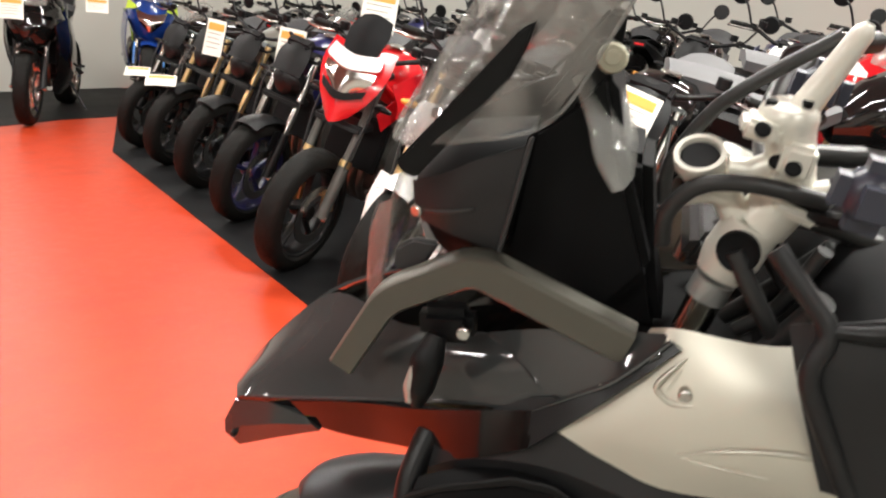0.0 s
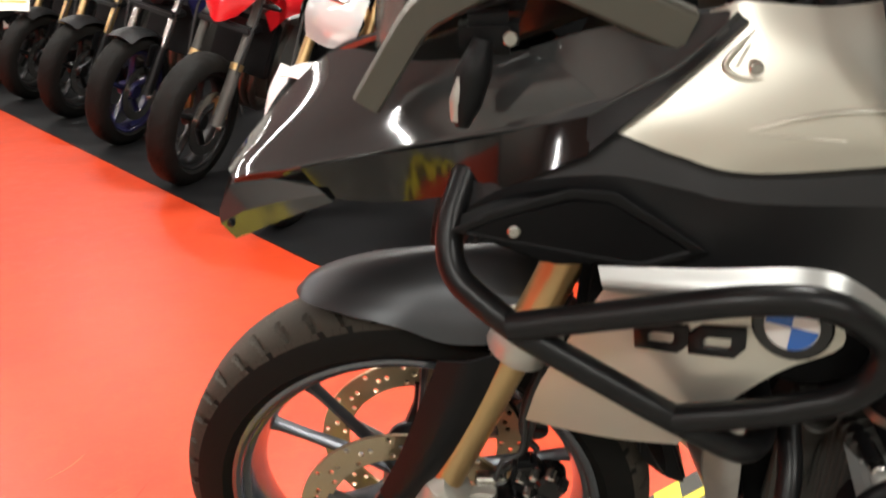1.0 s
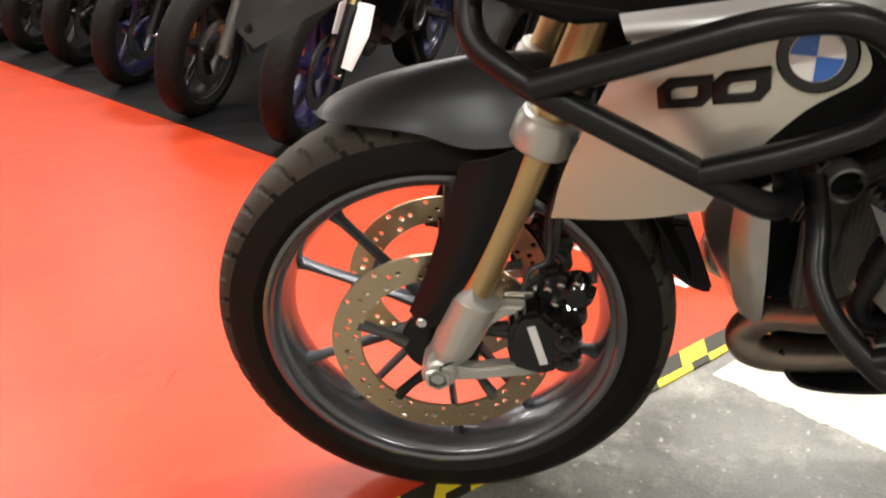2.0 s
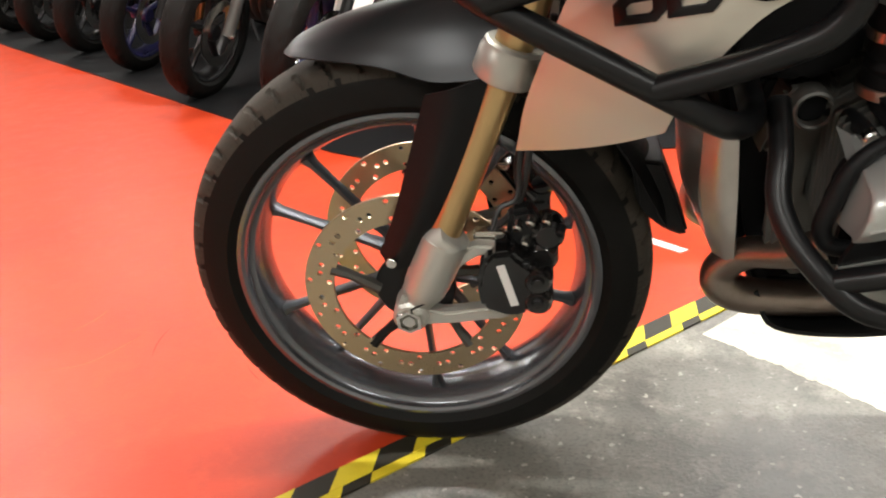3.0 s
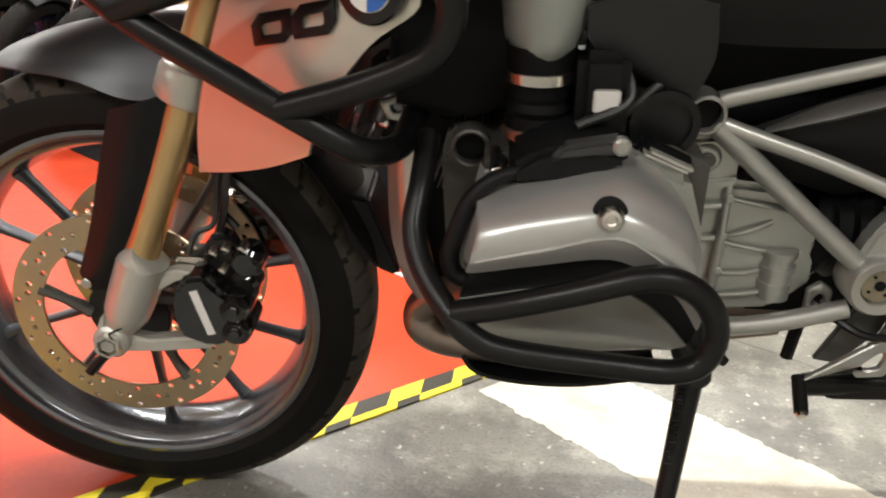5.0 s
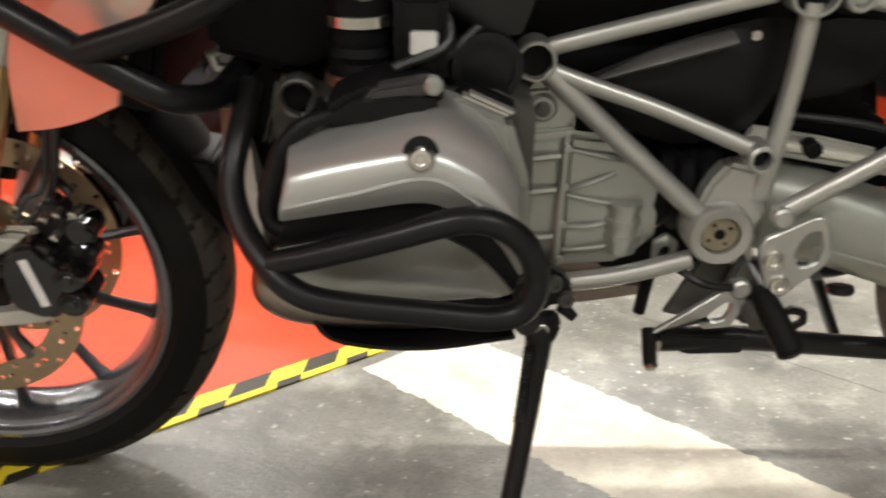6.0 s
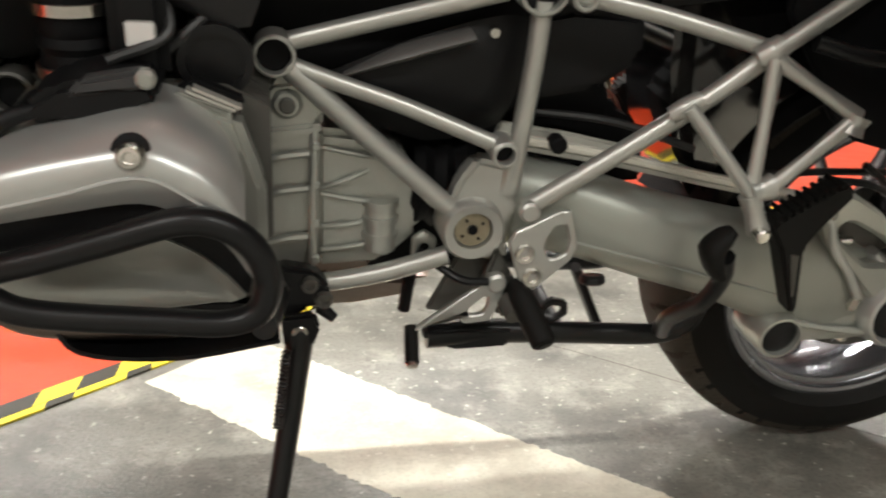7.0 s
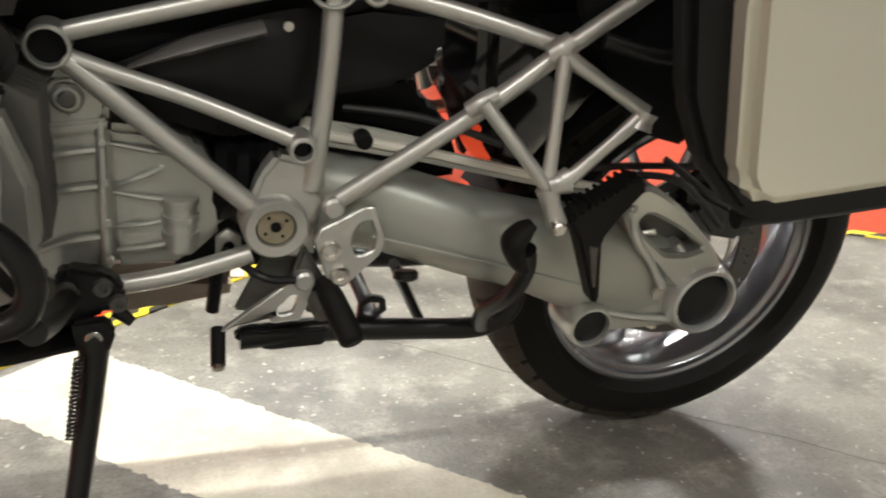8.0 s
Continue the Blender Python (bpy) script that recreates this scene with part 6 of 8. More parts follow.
    part("peg_lug", tube([(0.962, Y * 0.165, 0.372), (0.968, Y * 0.19, 0.364)], 0.013, n=12), ALU_DARK, BIKE)
    # cast passenger peg hanger
    P = {"top": (1.200, Y * 0.215, 0.676), "back": (1.298, Y * 0.235, 0.622), "mid": (1.116, Y * 0.215, 0.624), "low": (1.190, Y * 0.245, 0.540), "tip": (1.207, Y * 0.25, 0.498), "back2": (1.292, Y * 0.238, 0.604), "elbow": (1.214, Y * 0.244, 0.548)}
    hang = part("peg_hanger", tube([P["mid"], (1.153, Y * 0.232, 0.582), P["low"]], 0.0078, n=12, steps=4), FRAME, BIKE, "cast silver passenger peg hanger")
    for a, b, r in (("top", "low", 0.0064), ("top", "back", 0.0066), ("back", "elbow", 0.0068), ("low", "tip", 0.0095), ("elbow", "low", 0.011), ("back", "back2", 0.0105)):
        m_ = tuple((p + q) / 2 for p, q in zip(P[a], P[b]))
        part("hanger_rib", tube([P[a], m_, P[b]], [r * 1.15, r * 0.9, r * 1.1], n=12, steps=3, flat=1.25), FRAME, hang)
    part("hanger_top", tube([(1.188, Y * 0.202, 0.672), (1.200, Y * 0.205, 0.681), (1.21, Y * 0.206, 0.69)], [0.012, 0.0145, 0.012], n=14), FRAME, hang)
    part("hanger_foot", tube([(1.106, Y * 0.198, 0.610), (1.118, Y * 0.202, 0.620), (1.134, Y * 0.202, 0.630)], [0.009, 0.0105, 0.009], n=14), FRAME, hang)
    part("hanger_bolt", disc((1.203, Y * 0.262, 0.500), (0, 1, 0), 0.008, 0.016, 0.002, 14), STEEL, hang)
    peg = part("passenger_peg", plate([(1.222, 0.500), (1.228, 0.510), (1.288, 0.5485), (1.302, 0.553), (1.314, 0.537), (1.285, 0.500), (1.270, 0.474), (1.2835, 0.392), (1.276, 0.388), (1.240, 0.474)], Y * 0.222, Y * 0.252, 0.004), RUBBER, BIKE, "folded black passenger peg")
    part("peg_window", plate([(1.252, 0.470), (1.264, 0.468), (1.272, 0.415), (1.268, 0.414)], Y * 0.2515, Y * 0.2535, 0.0008), GLOSS_BLACK, peg)
    part("fender_side", plate([(1.225, 0.715), (1.29, 0.635), (1.308, 0.602), (1.345, 0.574), (1.40, 0.56), (1.42, 0.80), (1.225, 0.80)], Y * 0.165, Y * 0.178, 0.004), DARK, BIKE)
    for k in range(9):
        part("peg_rib", block((1.230 + 0.0078 * k, Y * 0.237, 0.5105 + 0.00495 * k), (0.0042, 0.034, 0.006), 0.001, m=pose(0, 0, 0, 0, -33)), RUBBER, peg)

# gear lever, left side
outer = [(0.848, 0.333), (0.893, 0.368), (0.937, 0.402), (0.957, 0.400), (0.953, 0.370), (0.942, 0.346), (0.912, 0.343), (0.898, 0.360)]
inner = [(0.913, 0.359), (0.918, 0.366), (0.932, 0.379), (0.939, 0.379), (0.938, 0.367), (0.934, 0.356), (0.922, 0.353), (0.915, 0.355)]
lever = part("gear_lever", ring_plate(outer, inner, -0.171, -0.162), FRAME, BIKE, "silver gear lever with a small window")
part("lever_pivot", disc((0.946, -0.165, 0.397), (0, 1, 0), 0.012, 0.02, 0.003, 20), FRAME, lever)
part("toe_peg", tube([(0.851, -0.160, 0.335), (0.848, -0.197, 0.310)], 0.0085, n=14), RUBBER, lever, "black rubber toe peg")
part("toe_peg_cap", tube([(0.848, -0.197, 0.310), (0.8477, -0.201, 0.3075)], 0.007, n=12), STEEL, lever)
part("shift_rod", tube([(0.86, -0.13, 0.42), (0.90, -0.17, 0.405), (0.935, -0.172, 0.40)], 0.005, n=8), SATIN_BLACK, BIKE)
part("lever_back_plate", plate([(0.87, 0.345), (0.905, 0.42), (0.95, 0.43), (0.94, 0.385), (0.90, 0.34)], -0.14, -0.132, 0.003), ALU_DARK, BIKE)
part("stop_pin", tube([(0.855, -0.12, 0.40), (0.848, -0.12, 0.335)], 0.008, n=8), DARK, BIKE)
part("spring_clip", ring_plate([(1.03, 0.294), (1.032, 0.318), (1.046, 0.328), (1.066, 0.322), (1.069, 0.304), (1.05, 0.290)], [(1.038, 0.301), (1.039, 0.313), (1.046, 0.318), (1.058, 0.316), (1.06, 0.306), (1.05, 0.299)], -0.10, -0.09), SATIN_BLACK, BIKE)

# stands
stand_foot = (0.660, -0.315, 0.062)
stand = part("side_stand", tube([(0.722, -0.172, 0.352), (0.716, -0.19, 0.30), (0.698, -0.235, 0.20), (0.674, -0.29, 0.10), stand_foot], [0.0175, 0.0145, 0.0125, 0.0115, 0.013], n=12, steps=5), SATIN_BLACK, BIKE, "black steel side stand")
part("stand_foot", block((0.660, -0.318, 0.0625), (0.075, 0.05, 0.010), 0.003, m=pose(0, 0, 0, -10)), SATIN_BLACK, stand)
sb = plate([(0.686, 0.418), (0.70, 0.428), (0.738, 0.420), (0.757, 0.398), (0.748, 0.376), (0.726, 0.372), (0.716, 0.352), (0.700, 0.362), (0.692, 0.385)], -0.172, -0.148, 0.005)
plate([(0.700, 0.372), (0.704, 0.332), (0.716, 0.322), (0.735, 0.330), (0.744, 0.356), (0.738, 0.376)], -0.188, -0.176, 0.004, bm=sb)
tube([(0.744, -0.165, 0.372), (0.760, -0.17, 0.358)], [0.009, 0.006], bm=sb, n=10)
part("stand_bracket", sb, SATIN_BLACK, BIKE, "black side stand bracket")
for q in ((0.698, 0.404), (0.733, 0.406), (0.748, 0.386)):
    part("bracket_bolt", lathe([(0.0, 0.004), (0.004, 0.004), (0.005, 0.007), (0.009, 0.007), (0.0105, 0.0)], (q[0], -0.173, q[1]), (0, -1, 0), 14), ALU_DARK, BIKE)
part("stand_bolt", disc((0.721, -0.182, 0.351), (0, 1, 0), 0.010, 0.014, 0.002, 16), STEEL, BIKE)
part("stand_nut", disc((0.703, -0.178, 0.40), (0, 1, 0), 0.0085, 0.01, 0.002, 6), ALU_DARK, BIKE)
coil_pts = [(0.706 - 0.00012 * k + 0.005 * math.cos(k * 1.3), -0.198 - 0.0004 * k + 0.005 * math.sin(k * 1.3), 0.335 - 0.00075 * k) for k in range(100)]
part("stand_spring", tube(coil_pts, 0.0014, n=6, steps=1), SATIN_BLACK, BIKE)
for s in (-1, 1):
    part("centre_stand_leg", tube([(0.880, s * 0.11, 0.286), (0.97, s * 0.105, 0.287), (1.10, s * 0.10, 0.274), (1.20, s * 0.105, 0.272), (1.238, s * 0.112, 0.30), (1.245, s * 0.115, 0.35)], [0.014, 0.015, 0.0135, 0.0135, 0.012, 0.011], n=12, flat=1.1), SATIN_BLACK, BIKE, "folded black centre stand")
    part("centre_stand_foot", plate([(0.872, 0.292), (0.890, 0.302), (0.99, 0.297), (0.985, 0.272), (0.915, 0.270)], s * 0.10, s * 0.12, 0.003), SATIN_BLACK, BIKE)
part("centre_stand_cross", tube([(1.06, -0.10, 0.277), (1.06, 0.10, 0.277)], 0.011, n=10), SATIN_BLACK, BIKE)
part("centre_stand_pedal", tube([(1.195, -0.12, 0.287), (1.175, -0.17, 0.340), (1.181, -0.22, 0.392), (1.186, -0.238, 0.435), (1.176, -0.245, 0.465)], [0.0125, 0.0115, 0.0105, 0.0105, 0.014], n=12), SATIN_BLACK, BIKE, "black centre stand pedal")
part("pedal_pad", tube([(1.180, -0.246, 0.498), (1.170, -0.247, 0.490), (1.160, -0.247, 0.475), (1.168, -0.245, 0.455), (1.179, -0.243, 0.440)], [0.009, 0.016, 0.0195, 0.0165, 0.011], n=14, flat=0.7), RUBBER, BIKE)
part("stand_link", tube([(1.085, -0.06, 0.352), (1.112, -0.06, 0.296), (1.134, -0.062, 0.252)], 0.0125, n=10, flat=0.6), SATIN_BLACK, BIKE)

# shaft swingarm and final drive, left side
def oval(x, y, z, hy, hz, n=20, tilt=0.0, square=3.1):
    out = []
    for k in range(n):
        a = 2 * math.pi * k / n
        c, d = math.cos(a), math.sin(a)
        f = (abs(c) ** square + abs(d) ** square) ** (-1 / square)
        out.append((x + tilt * d * f * hz, y + c * f * hy, z + d * f * hz))
    return out


secs = [oval(0.935, -0.098, 0.474, 0.042, 0.047), oval(0.97, -0.10, 0.475, 0.046, 0.052), oval(1.04, -0.108, 0.462, 0.048, 0.0525), oval(1.14, -0.124, 0.434, 0.05, 0.0535), oval(1.21, -0.128, 0.416, 0.05, 0.0555), oval(1.27, -0.131, 0.397, 0.052, 0.0635),
        oval(1.32, -0.134, 0.387, 0.052, 0.0735), oval(1.38, -0.134, 0.375, 0.05, 0.0725), oval(1.43, -0.132, 0.362, 0.047, 0.063), oval(1.47, -0.13, 0.352, 0.042, 0.05), oval(1.50, -0.13, 0.345, 0.03, 0.036)]
arm = part("shaft_swingarm", loft(secs), ARM_CAST, BIKE, "cast aluminium shaft-drive swingarm")
part("arm_seam", tube([(1.02, -0.172, 0.452), (1.12, -0.1765, 0.425), (1.24, -0.181, 0.392), (1.30, -0.185, 0.375)], 0.002, n=8), ARM_CAST, arm)
part("arm_plug", disc((1.075, -0.142, 0.381), (0, -0.35, -1), 0.016, 0.012, 0.003, 24), SATIN_BLACK, arm)
HUB = (1.4815, -0.142, 0.344)
fd = lathe([(0.0, -0.03), (0.060, -0.03), (0.0625, -0.008), (0.060, 0.012), (0.0545, 0.034), (0.0505, 0.050), (0.0475, 0.0565), (0.0435, 0.0585), (0.0415, 0.055), (0.041, 0.046), (0.0, 0.044)], HUB, (0, -1, 0), 48)
drive = part("final_drive", fd, ALU_SHINE, BIKE, "polished cast final drive housing")
part("drive_cap", lathe([(0.0, 0.0535), (0.018, 0.0545), (0.034, 0.0525), (0.0405, 0.047)], HUB, (0, -1, 0), 36), BLACK_PLASTIC, drive, "black drive cap")
lug = lathe([(0.0, -0.03), (0.033, -0.03), (0.0315, 0.026), (0.029, 0.0325), (0.0255, 0.033), (0.0245, 0.026), (0.0, 0.026)], (1.318, -0.162, 0.316), (0, -1, 0), 32)
part("drive_lug", lug, ALU, drive)
part("lug_cap", lathe([(0.0, 0.029), (0.018, 0.029), (0.0245, 0.026)], (1.318, -0.162, 0.316), (0, -1, 0), 28), BLACK_PLASTIC, drive)
part("drive_lower_web", plate([(1.318, 0.289), (1.318, 0.342), (1.375, 0.336), (1.44, 0.345), (1.475, 0.30), (1.445, 0.2945), (1.365, 0.2945)], -0.178, -0.13, 0.008), ALU, drive)
part("web_rib", tube([(1.338, -0.179, 0.331), (1.39, -0.183, 0.320), (1.452, -0.184, 0.312)], [0.005, 0.0045, 0.006], n=10), ALU, drive)
outer = [(1.331, 0.476), (1.338, 0.507), (1.362, 0.513), (1.408, 0.487), (1.478, 0.424), (1.515, 0.372), (1.440, 0.358), (1.352, 0.440)]
inner = [(1.357, 0.458), (1.360, 0.473), (1.372, 0.4745), (1.415, 0.454), (1.464, 0.423), (1.440, 0.415), (1.408, 0.416), (1.378, 0.438)]
part("drive_upper_arm", ring_plate(outer, inner, -0.190, -0.138, None, 0.005), ALU, drive)
part("arm_recess_floor", plate([(1.35, 0.45), (1.36, 0.48), (1.42, 0.455), (1.47, 0.42), (1.40, 0.40)], -0.156, -0.145, 0.002), ALU_DARK, drive)
part("arm_ridge", tube([(1.340, -0.186, 0.486), (1.357, -0.190, 0.441), (1.385, -0.191, 0.408), (1.412, -0.190, 0.370)], [0.0045, 0.006, 0.0055, 0.006], n=10), ALU_SHINE, drive)
part("hub_fairing", tube([(1.430, -0.166, 0.424), (1.448, -0.166, 0.402), (1.464, -0.158, 0.378)], [0.012, 0.024, 0.036], n=20, flat=0.55), ALU_SHINE, drive)
part("slot_bolt", disc((1.383, -0.165, 0.437), (1, -0.4, 0.3), 0.006, 0.03, 0.002, 12), STEEL, drive)
part("arm_bolt", block((1.409, -0.190, 0.362), (0.012, 0.012, 0.022), 0.003, m=pose(0, 0, 0, 0, 20)), STEEL, drive)
part("breather", disc((1.341, -0.188, 0.484), (0.2, -1, 0.3), 0.0055, 0.012, 0.002, 10), STEEL, drive)
part("drain_plug", disc((1.442, -0.15, 0.289), (0, 0, 1), 0.008, 0.022, 0.002, 10), STEEL, drive)
strut = part("torque_strut", plate([(0.945, 0.558), (1.09, 0.5335), (1.225, 0.5035), (1.37, 0.474), (1.368, 0.465), (1.223, 0.494), (1.09, 0.524), (0.947, 0.549)], -0.112, -0.098, 0.0025), CAST_PALE, BIKE, "pale ribbed torque strut")
part("strut_flange", plate([(0.947, 0.5485), (1.09, 0.5235), (1.223, 0.4935), (1.368, 0.4645), (1.366, 0.456), (1.221, 0.486), (1.09, 0.515), (0.948, 0.540)], -0.107, -0.100, 0.002), FRAME, strut)
part("strut_bolt", disc((1.017, -0.112, 0.546), (0, 1, 0), 0.010, 0.022, 0.002, 14), DARK, BIKE)
part("strut_plate", plate([(0.94, 0.535), (0.95, 0.568), (1.03, 0.555), (1.10, 0.54), (1.09, 0.525), (1.0, 0.53)], -0.10, -0.092, 0.003), FRAME, BIKE)

# rear wheel
rear_wheel = part("rear_wheel", rim_mesh(RW, 0.2285, 0.07), RIM_SILVER, BIKE, "silver cast rear wheel")
part("tyre", tyre_mesh(RW, 0.318, 0.086, 0.228, 0, 200, "side"), RUBBER, rear_wheel, "wide black rear tyre")
part("tread", tyre_mesh(RW, 0.318, 0.086, 0.228, 44, 528, "tread"), TREAD, rear_wheel, "tread with cut grooves, painted paler as if lit from above")
for k in range(10):
    part("spoke", spoke_mesh(RW, radians(8 + 36 * k), 0.05, 0.199, 0.016, 0.026, 0.012 if k % 2 else -0.012, 0.02), RIM_SILVER, rear_wheel)
part("hub", lathe([(0.03, -0.05), (0.06, -0.045), (0.06, 0.05), (0.03, 0.055)], RW, n=28, closed=True), RIM_GREY, rear_wheel)
part("rear_brake_disc", perforated_disc(RW + Vector((0, -0.062, 0)), 0.10, 0.138, 0.005, 3, 56), ALU_DARK, rear_wheel)
part("abs_ring", lathe([(0.088, -0.056), (0.094, -0.056), (0.094, -0.052), (0.088, -0.052)], RW, n=40, closed=True), STEEL, rear_wheel)

# black parts round the rear wheel
part("airbox_cover", sheet([[(0.75, -0.115, 0.625), (0.84, -0.125, 0.665), (0.93, -0.12, 0.69), (0.97, -0.115, 0.688)], [(0.765, -0.12, 0.595), (0.85, -0.135, 0.635), (0.92, -0.13, 0.655), (0.965, -0.12, 0.655)], [(0.80, -0.115, 0.575), (0.86, -0.125, 0.595), (0.92, -0.125, 0.6), (0.955, -0.115, 0.605)], [(0.86, -0.10, 0.55), (0.89, -0.10, 0.552), (0.92, -0.10, 0.56), (0.945, -0.10, 0.57)]], 0.006), BLACK_PLASTIC, BIKE, "black plastic side cover inside the frame")
part("cover_screw", disc((0.925, -0.132, 0.676), (0, 1, 0), 0.006, 0.008, 0.001, 12), STEEL, BIKE)
# Flattened grey rib added as the cover's highlight, its shine painted on.
part("painted_sheen_rib", tube([(0.77, -0.128, 0.628), (0.83, -0.138, 0.655), (0.90, -0.137, 0.675)], [0.006, 0.021, 0.02], n=14, flat=0.35), SHEEN, BIKE)
part("battery_box", plate([(0.975, 0.59), (0.97, 0.69), (1.02, 0.70), (1.105, 0.695), (1.11, 0.64), (1.06, 0.605)], -0.105, 0.08, 0.012), BLACK_PLASTIC, BIKE)
part("inner_fender", plate([(1.15, 0.74), (1.165, 0.60), (1.19, 0.50), (1.235, 0.44), (1.262, 0.50), (1.33, 0.60), (1.43, 0.67), (1.60, 0.72), (1.62, 0.82), (1.2, 0.80)], -0.085, 0.10, 0.02), GLOSS_BLACK, BIKE, "gloss black inner rear fender")
part("shock_mount", plate([(0.985, 0.485), (0.985, 0.60), (1.09, 0.605), (1.105, 0.565), (1.14, 0.55), (1.17, 0.47), (1.06, 0.46)], -0.05, 0.10, 0.01), DARK, BIKE)
part("rear_hugger", sheet([[(RW.x + 0.335 * math.cos(radians(d)), 0.085 * k, RW.z + (0.335 - 0.03 * k * k) * math.sin(radians(d))) for k in (-1, -0.6, 0, 0.6, 1)] for d in (165, 145, 120, 95, 75)], 0.004), BLACK_PLASTIC, BIKE, "black rear wheel hugger")
part("tail_underside", sheet([[(1.12, 0.1 * k, 0.70) for k in (-1, 0, 1)], [(1.3, 0.11 * k, 0.73) for k in (-1, 0, 1)], [(1.55, 0.11 * k, 0.80) for k in (-1, 0, 1)], [(1.75, 0.1 * k, 0.82) for k in (-1, 0, 1)]], 0.02), BLACK_PLASTIC, BIKE)
part("shock_absorber", tube([(1.05, 0.0, 0.47), (0.98, 0.0, 0.62), (0.95, 0, 0.72)], 0.035, n=16), DARK, BIKE)
part("number_plate_arm", tube([(1.50, -0.11, 0.47), (1.62, -0.1, 0.43), (1.80, -0.09, 0.46)], 0.012, n=8), BLACK_PLASTIC, BIKE)
part("caliper_rear", plate([(1.50, 0.43), (1.53, 0.49), (1.60, 0.48), (1.63, 0.42), (1.60, 0.38), (1.54, 0.39)], -0.10, -0.04, 0.008), GLOSS_BLACK, BIKE)
for pts in ([(1.30, -0.10, 0.50), (1.38, -0.11, 0.507), (1.50, -0.1, 0.50)], [(1.42, -0.12, 0.52), (1.50, -0.13, 0.47), (1.56, -0.12, 0.44)], [(1.36, -0.13, 0.505), (1.43, -0.15, 0.50), (1.52, -0.14, 0.43)], [(1.0, -0.07, 0.57), (1.1, -0.08, 0.56), (1.2, -0.09, 0.53)], [(0.60, -0.21, 0.665), (0.64, -0.2, 0.70), (0.68, -0.16, 0.73)], [(0.56, -0.24, 0.67), (0.61, -0.22, 0.69), (0.60, -0.19, 0.73)], [(0.40, -0.12, 0.66), (0.44, -0.14, 0.70), (0.50, -0.15, 0.74)], [(0.17, -0.08, 0.47), (0.15, -0.07, 0.50), (0.165, -0.05, 0.58)]):
    part("wiring", tube(pts, 0.005, n=8), HOSE, BIKE)

# side case on its rack
case_profile = [(1.292, 0.775), (1.335, 0.598), (1.352, 0.575), (1.38, 0.566), (1.60, 0.592), (1.78, 0.62), (1.80, 0.65), (1.80, 0.93), (1.77, 0.96), (1.35, 0.96), (1.29, 0.93)]
case = empty("side_case", BIKE.matrix_world.copy())
tagged(case, "silver metal side case with black edging on the motorcycle", "luggage case")
part("shell", plate(case_profile, -0.285, -0.372, 0.028, segments=6), CASE_PAINT, case, "warm silver case shell", 60)
edge_profile = [(1.238, 0.80), (1.272, 0.668), (1.312, 0.60), (1.37, 0.545), (1.42, 0.528), (1.62, 0.555), (1.80, 0.585), (1.83, 0.62), (1.83, 0.95), (1.79, 0.985), (1.30, 0.985), (1.235, 0.95)]
part("edging", plate(edge_profile, -0.300, -0.338, 0.010), BLACK_PLASTIC, case, "black plastic case edging")
inner_profile = [(1.32, 0.80), (1.35, 0.66), (1.40, 0.60), (1.46, 0.575), (1.80, 0.62), (1.81, 0.95), (1.34, 0.97)]
part("case_back", plate(inner_profile, -0.225, -0.299, 0.012), BLACK_PLASTIC, case, "black case back")
part("lower_rail", tube([(1.40, -0.30, 0.522), (1.60, -0.30, 0.54), (1.82, -0.30, 0.57)], 0.012, n=10), BLACK_PLASTIC, case)
part("case_stay", tube([(1.25, -0.2, 0.69), (1.32, -0.22, 0.68), (1.40, -0.23, 0.70)], 0.009, n=10), SATIN_BLACK, case)


# ---- the other motorcycles on the mats ----


def small_wheel(parent, c, R, half, rim_mat, name, label):
    w = part(name, rim_mesh(c, R * 0.74, half * 0.8, 36), rim_mat, parent, label)
    part("tyre", tyre_mesh(c, R, half, R * 0.735, 30, 120), RUBBER, w, "black tyre")
    for k in range(5):
        part("spoke", spoke_mesh(c, radians(15 + 72 * k), 0.03, R * 0.66, 0.03, 0.03), rim_mat, w)
    part("hub", disc(c, (0, 1, 0), 0.04, half * 1.6, 0.006, 20), rim_mat, w)
    for s in (-1, 1):
        part("brake_disc", lathe([(0.10, -0.003), (0.145, -0.003), (0.145, 0.003), (0.10, 0.003)], Vector(c) + Vector((0, s * 0.065, 0)), n=36, closed=True), STEEL, w)
    return w


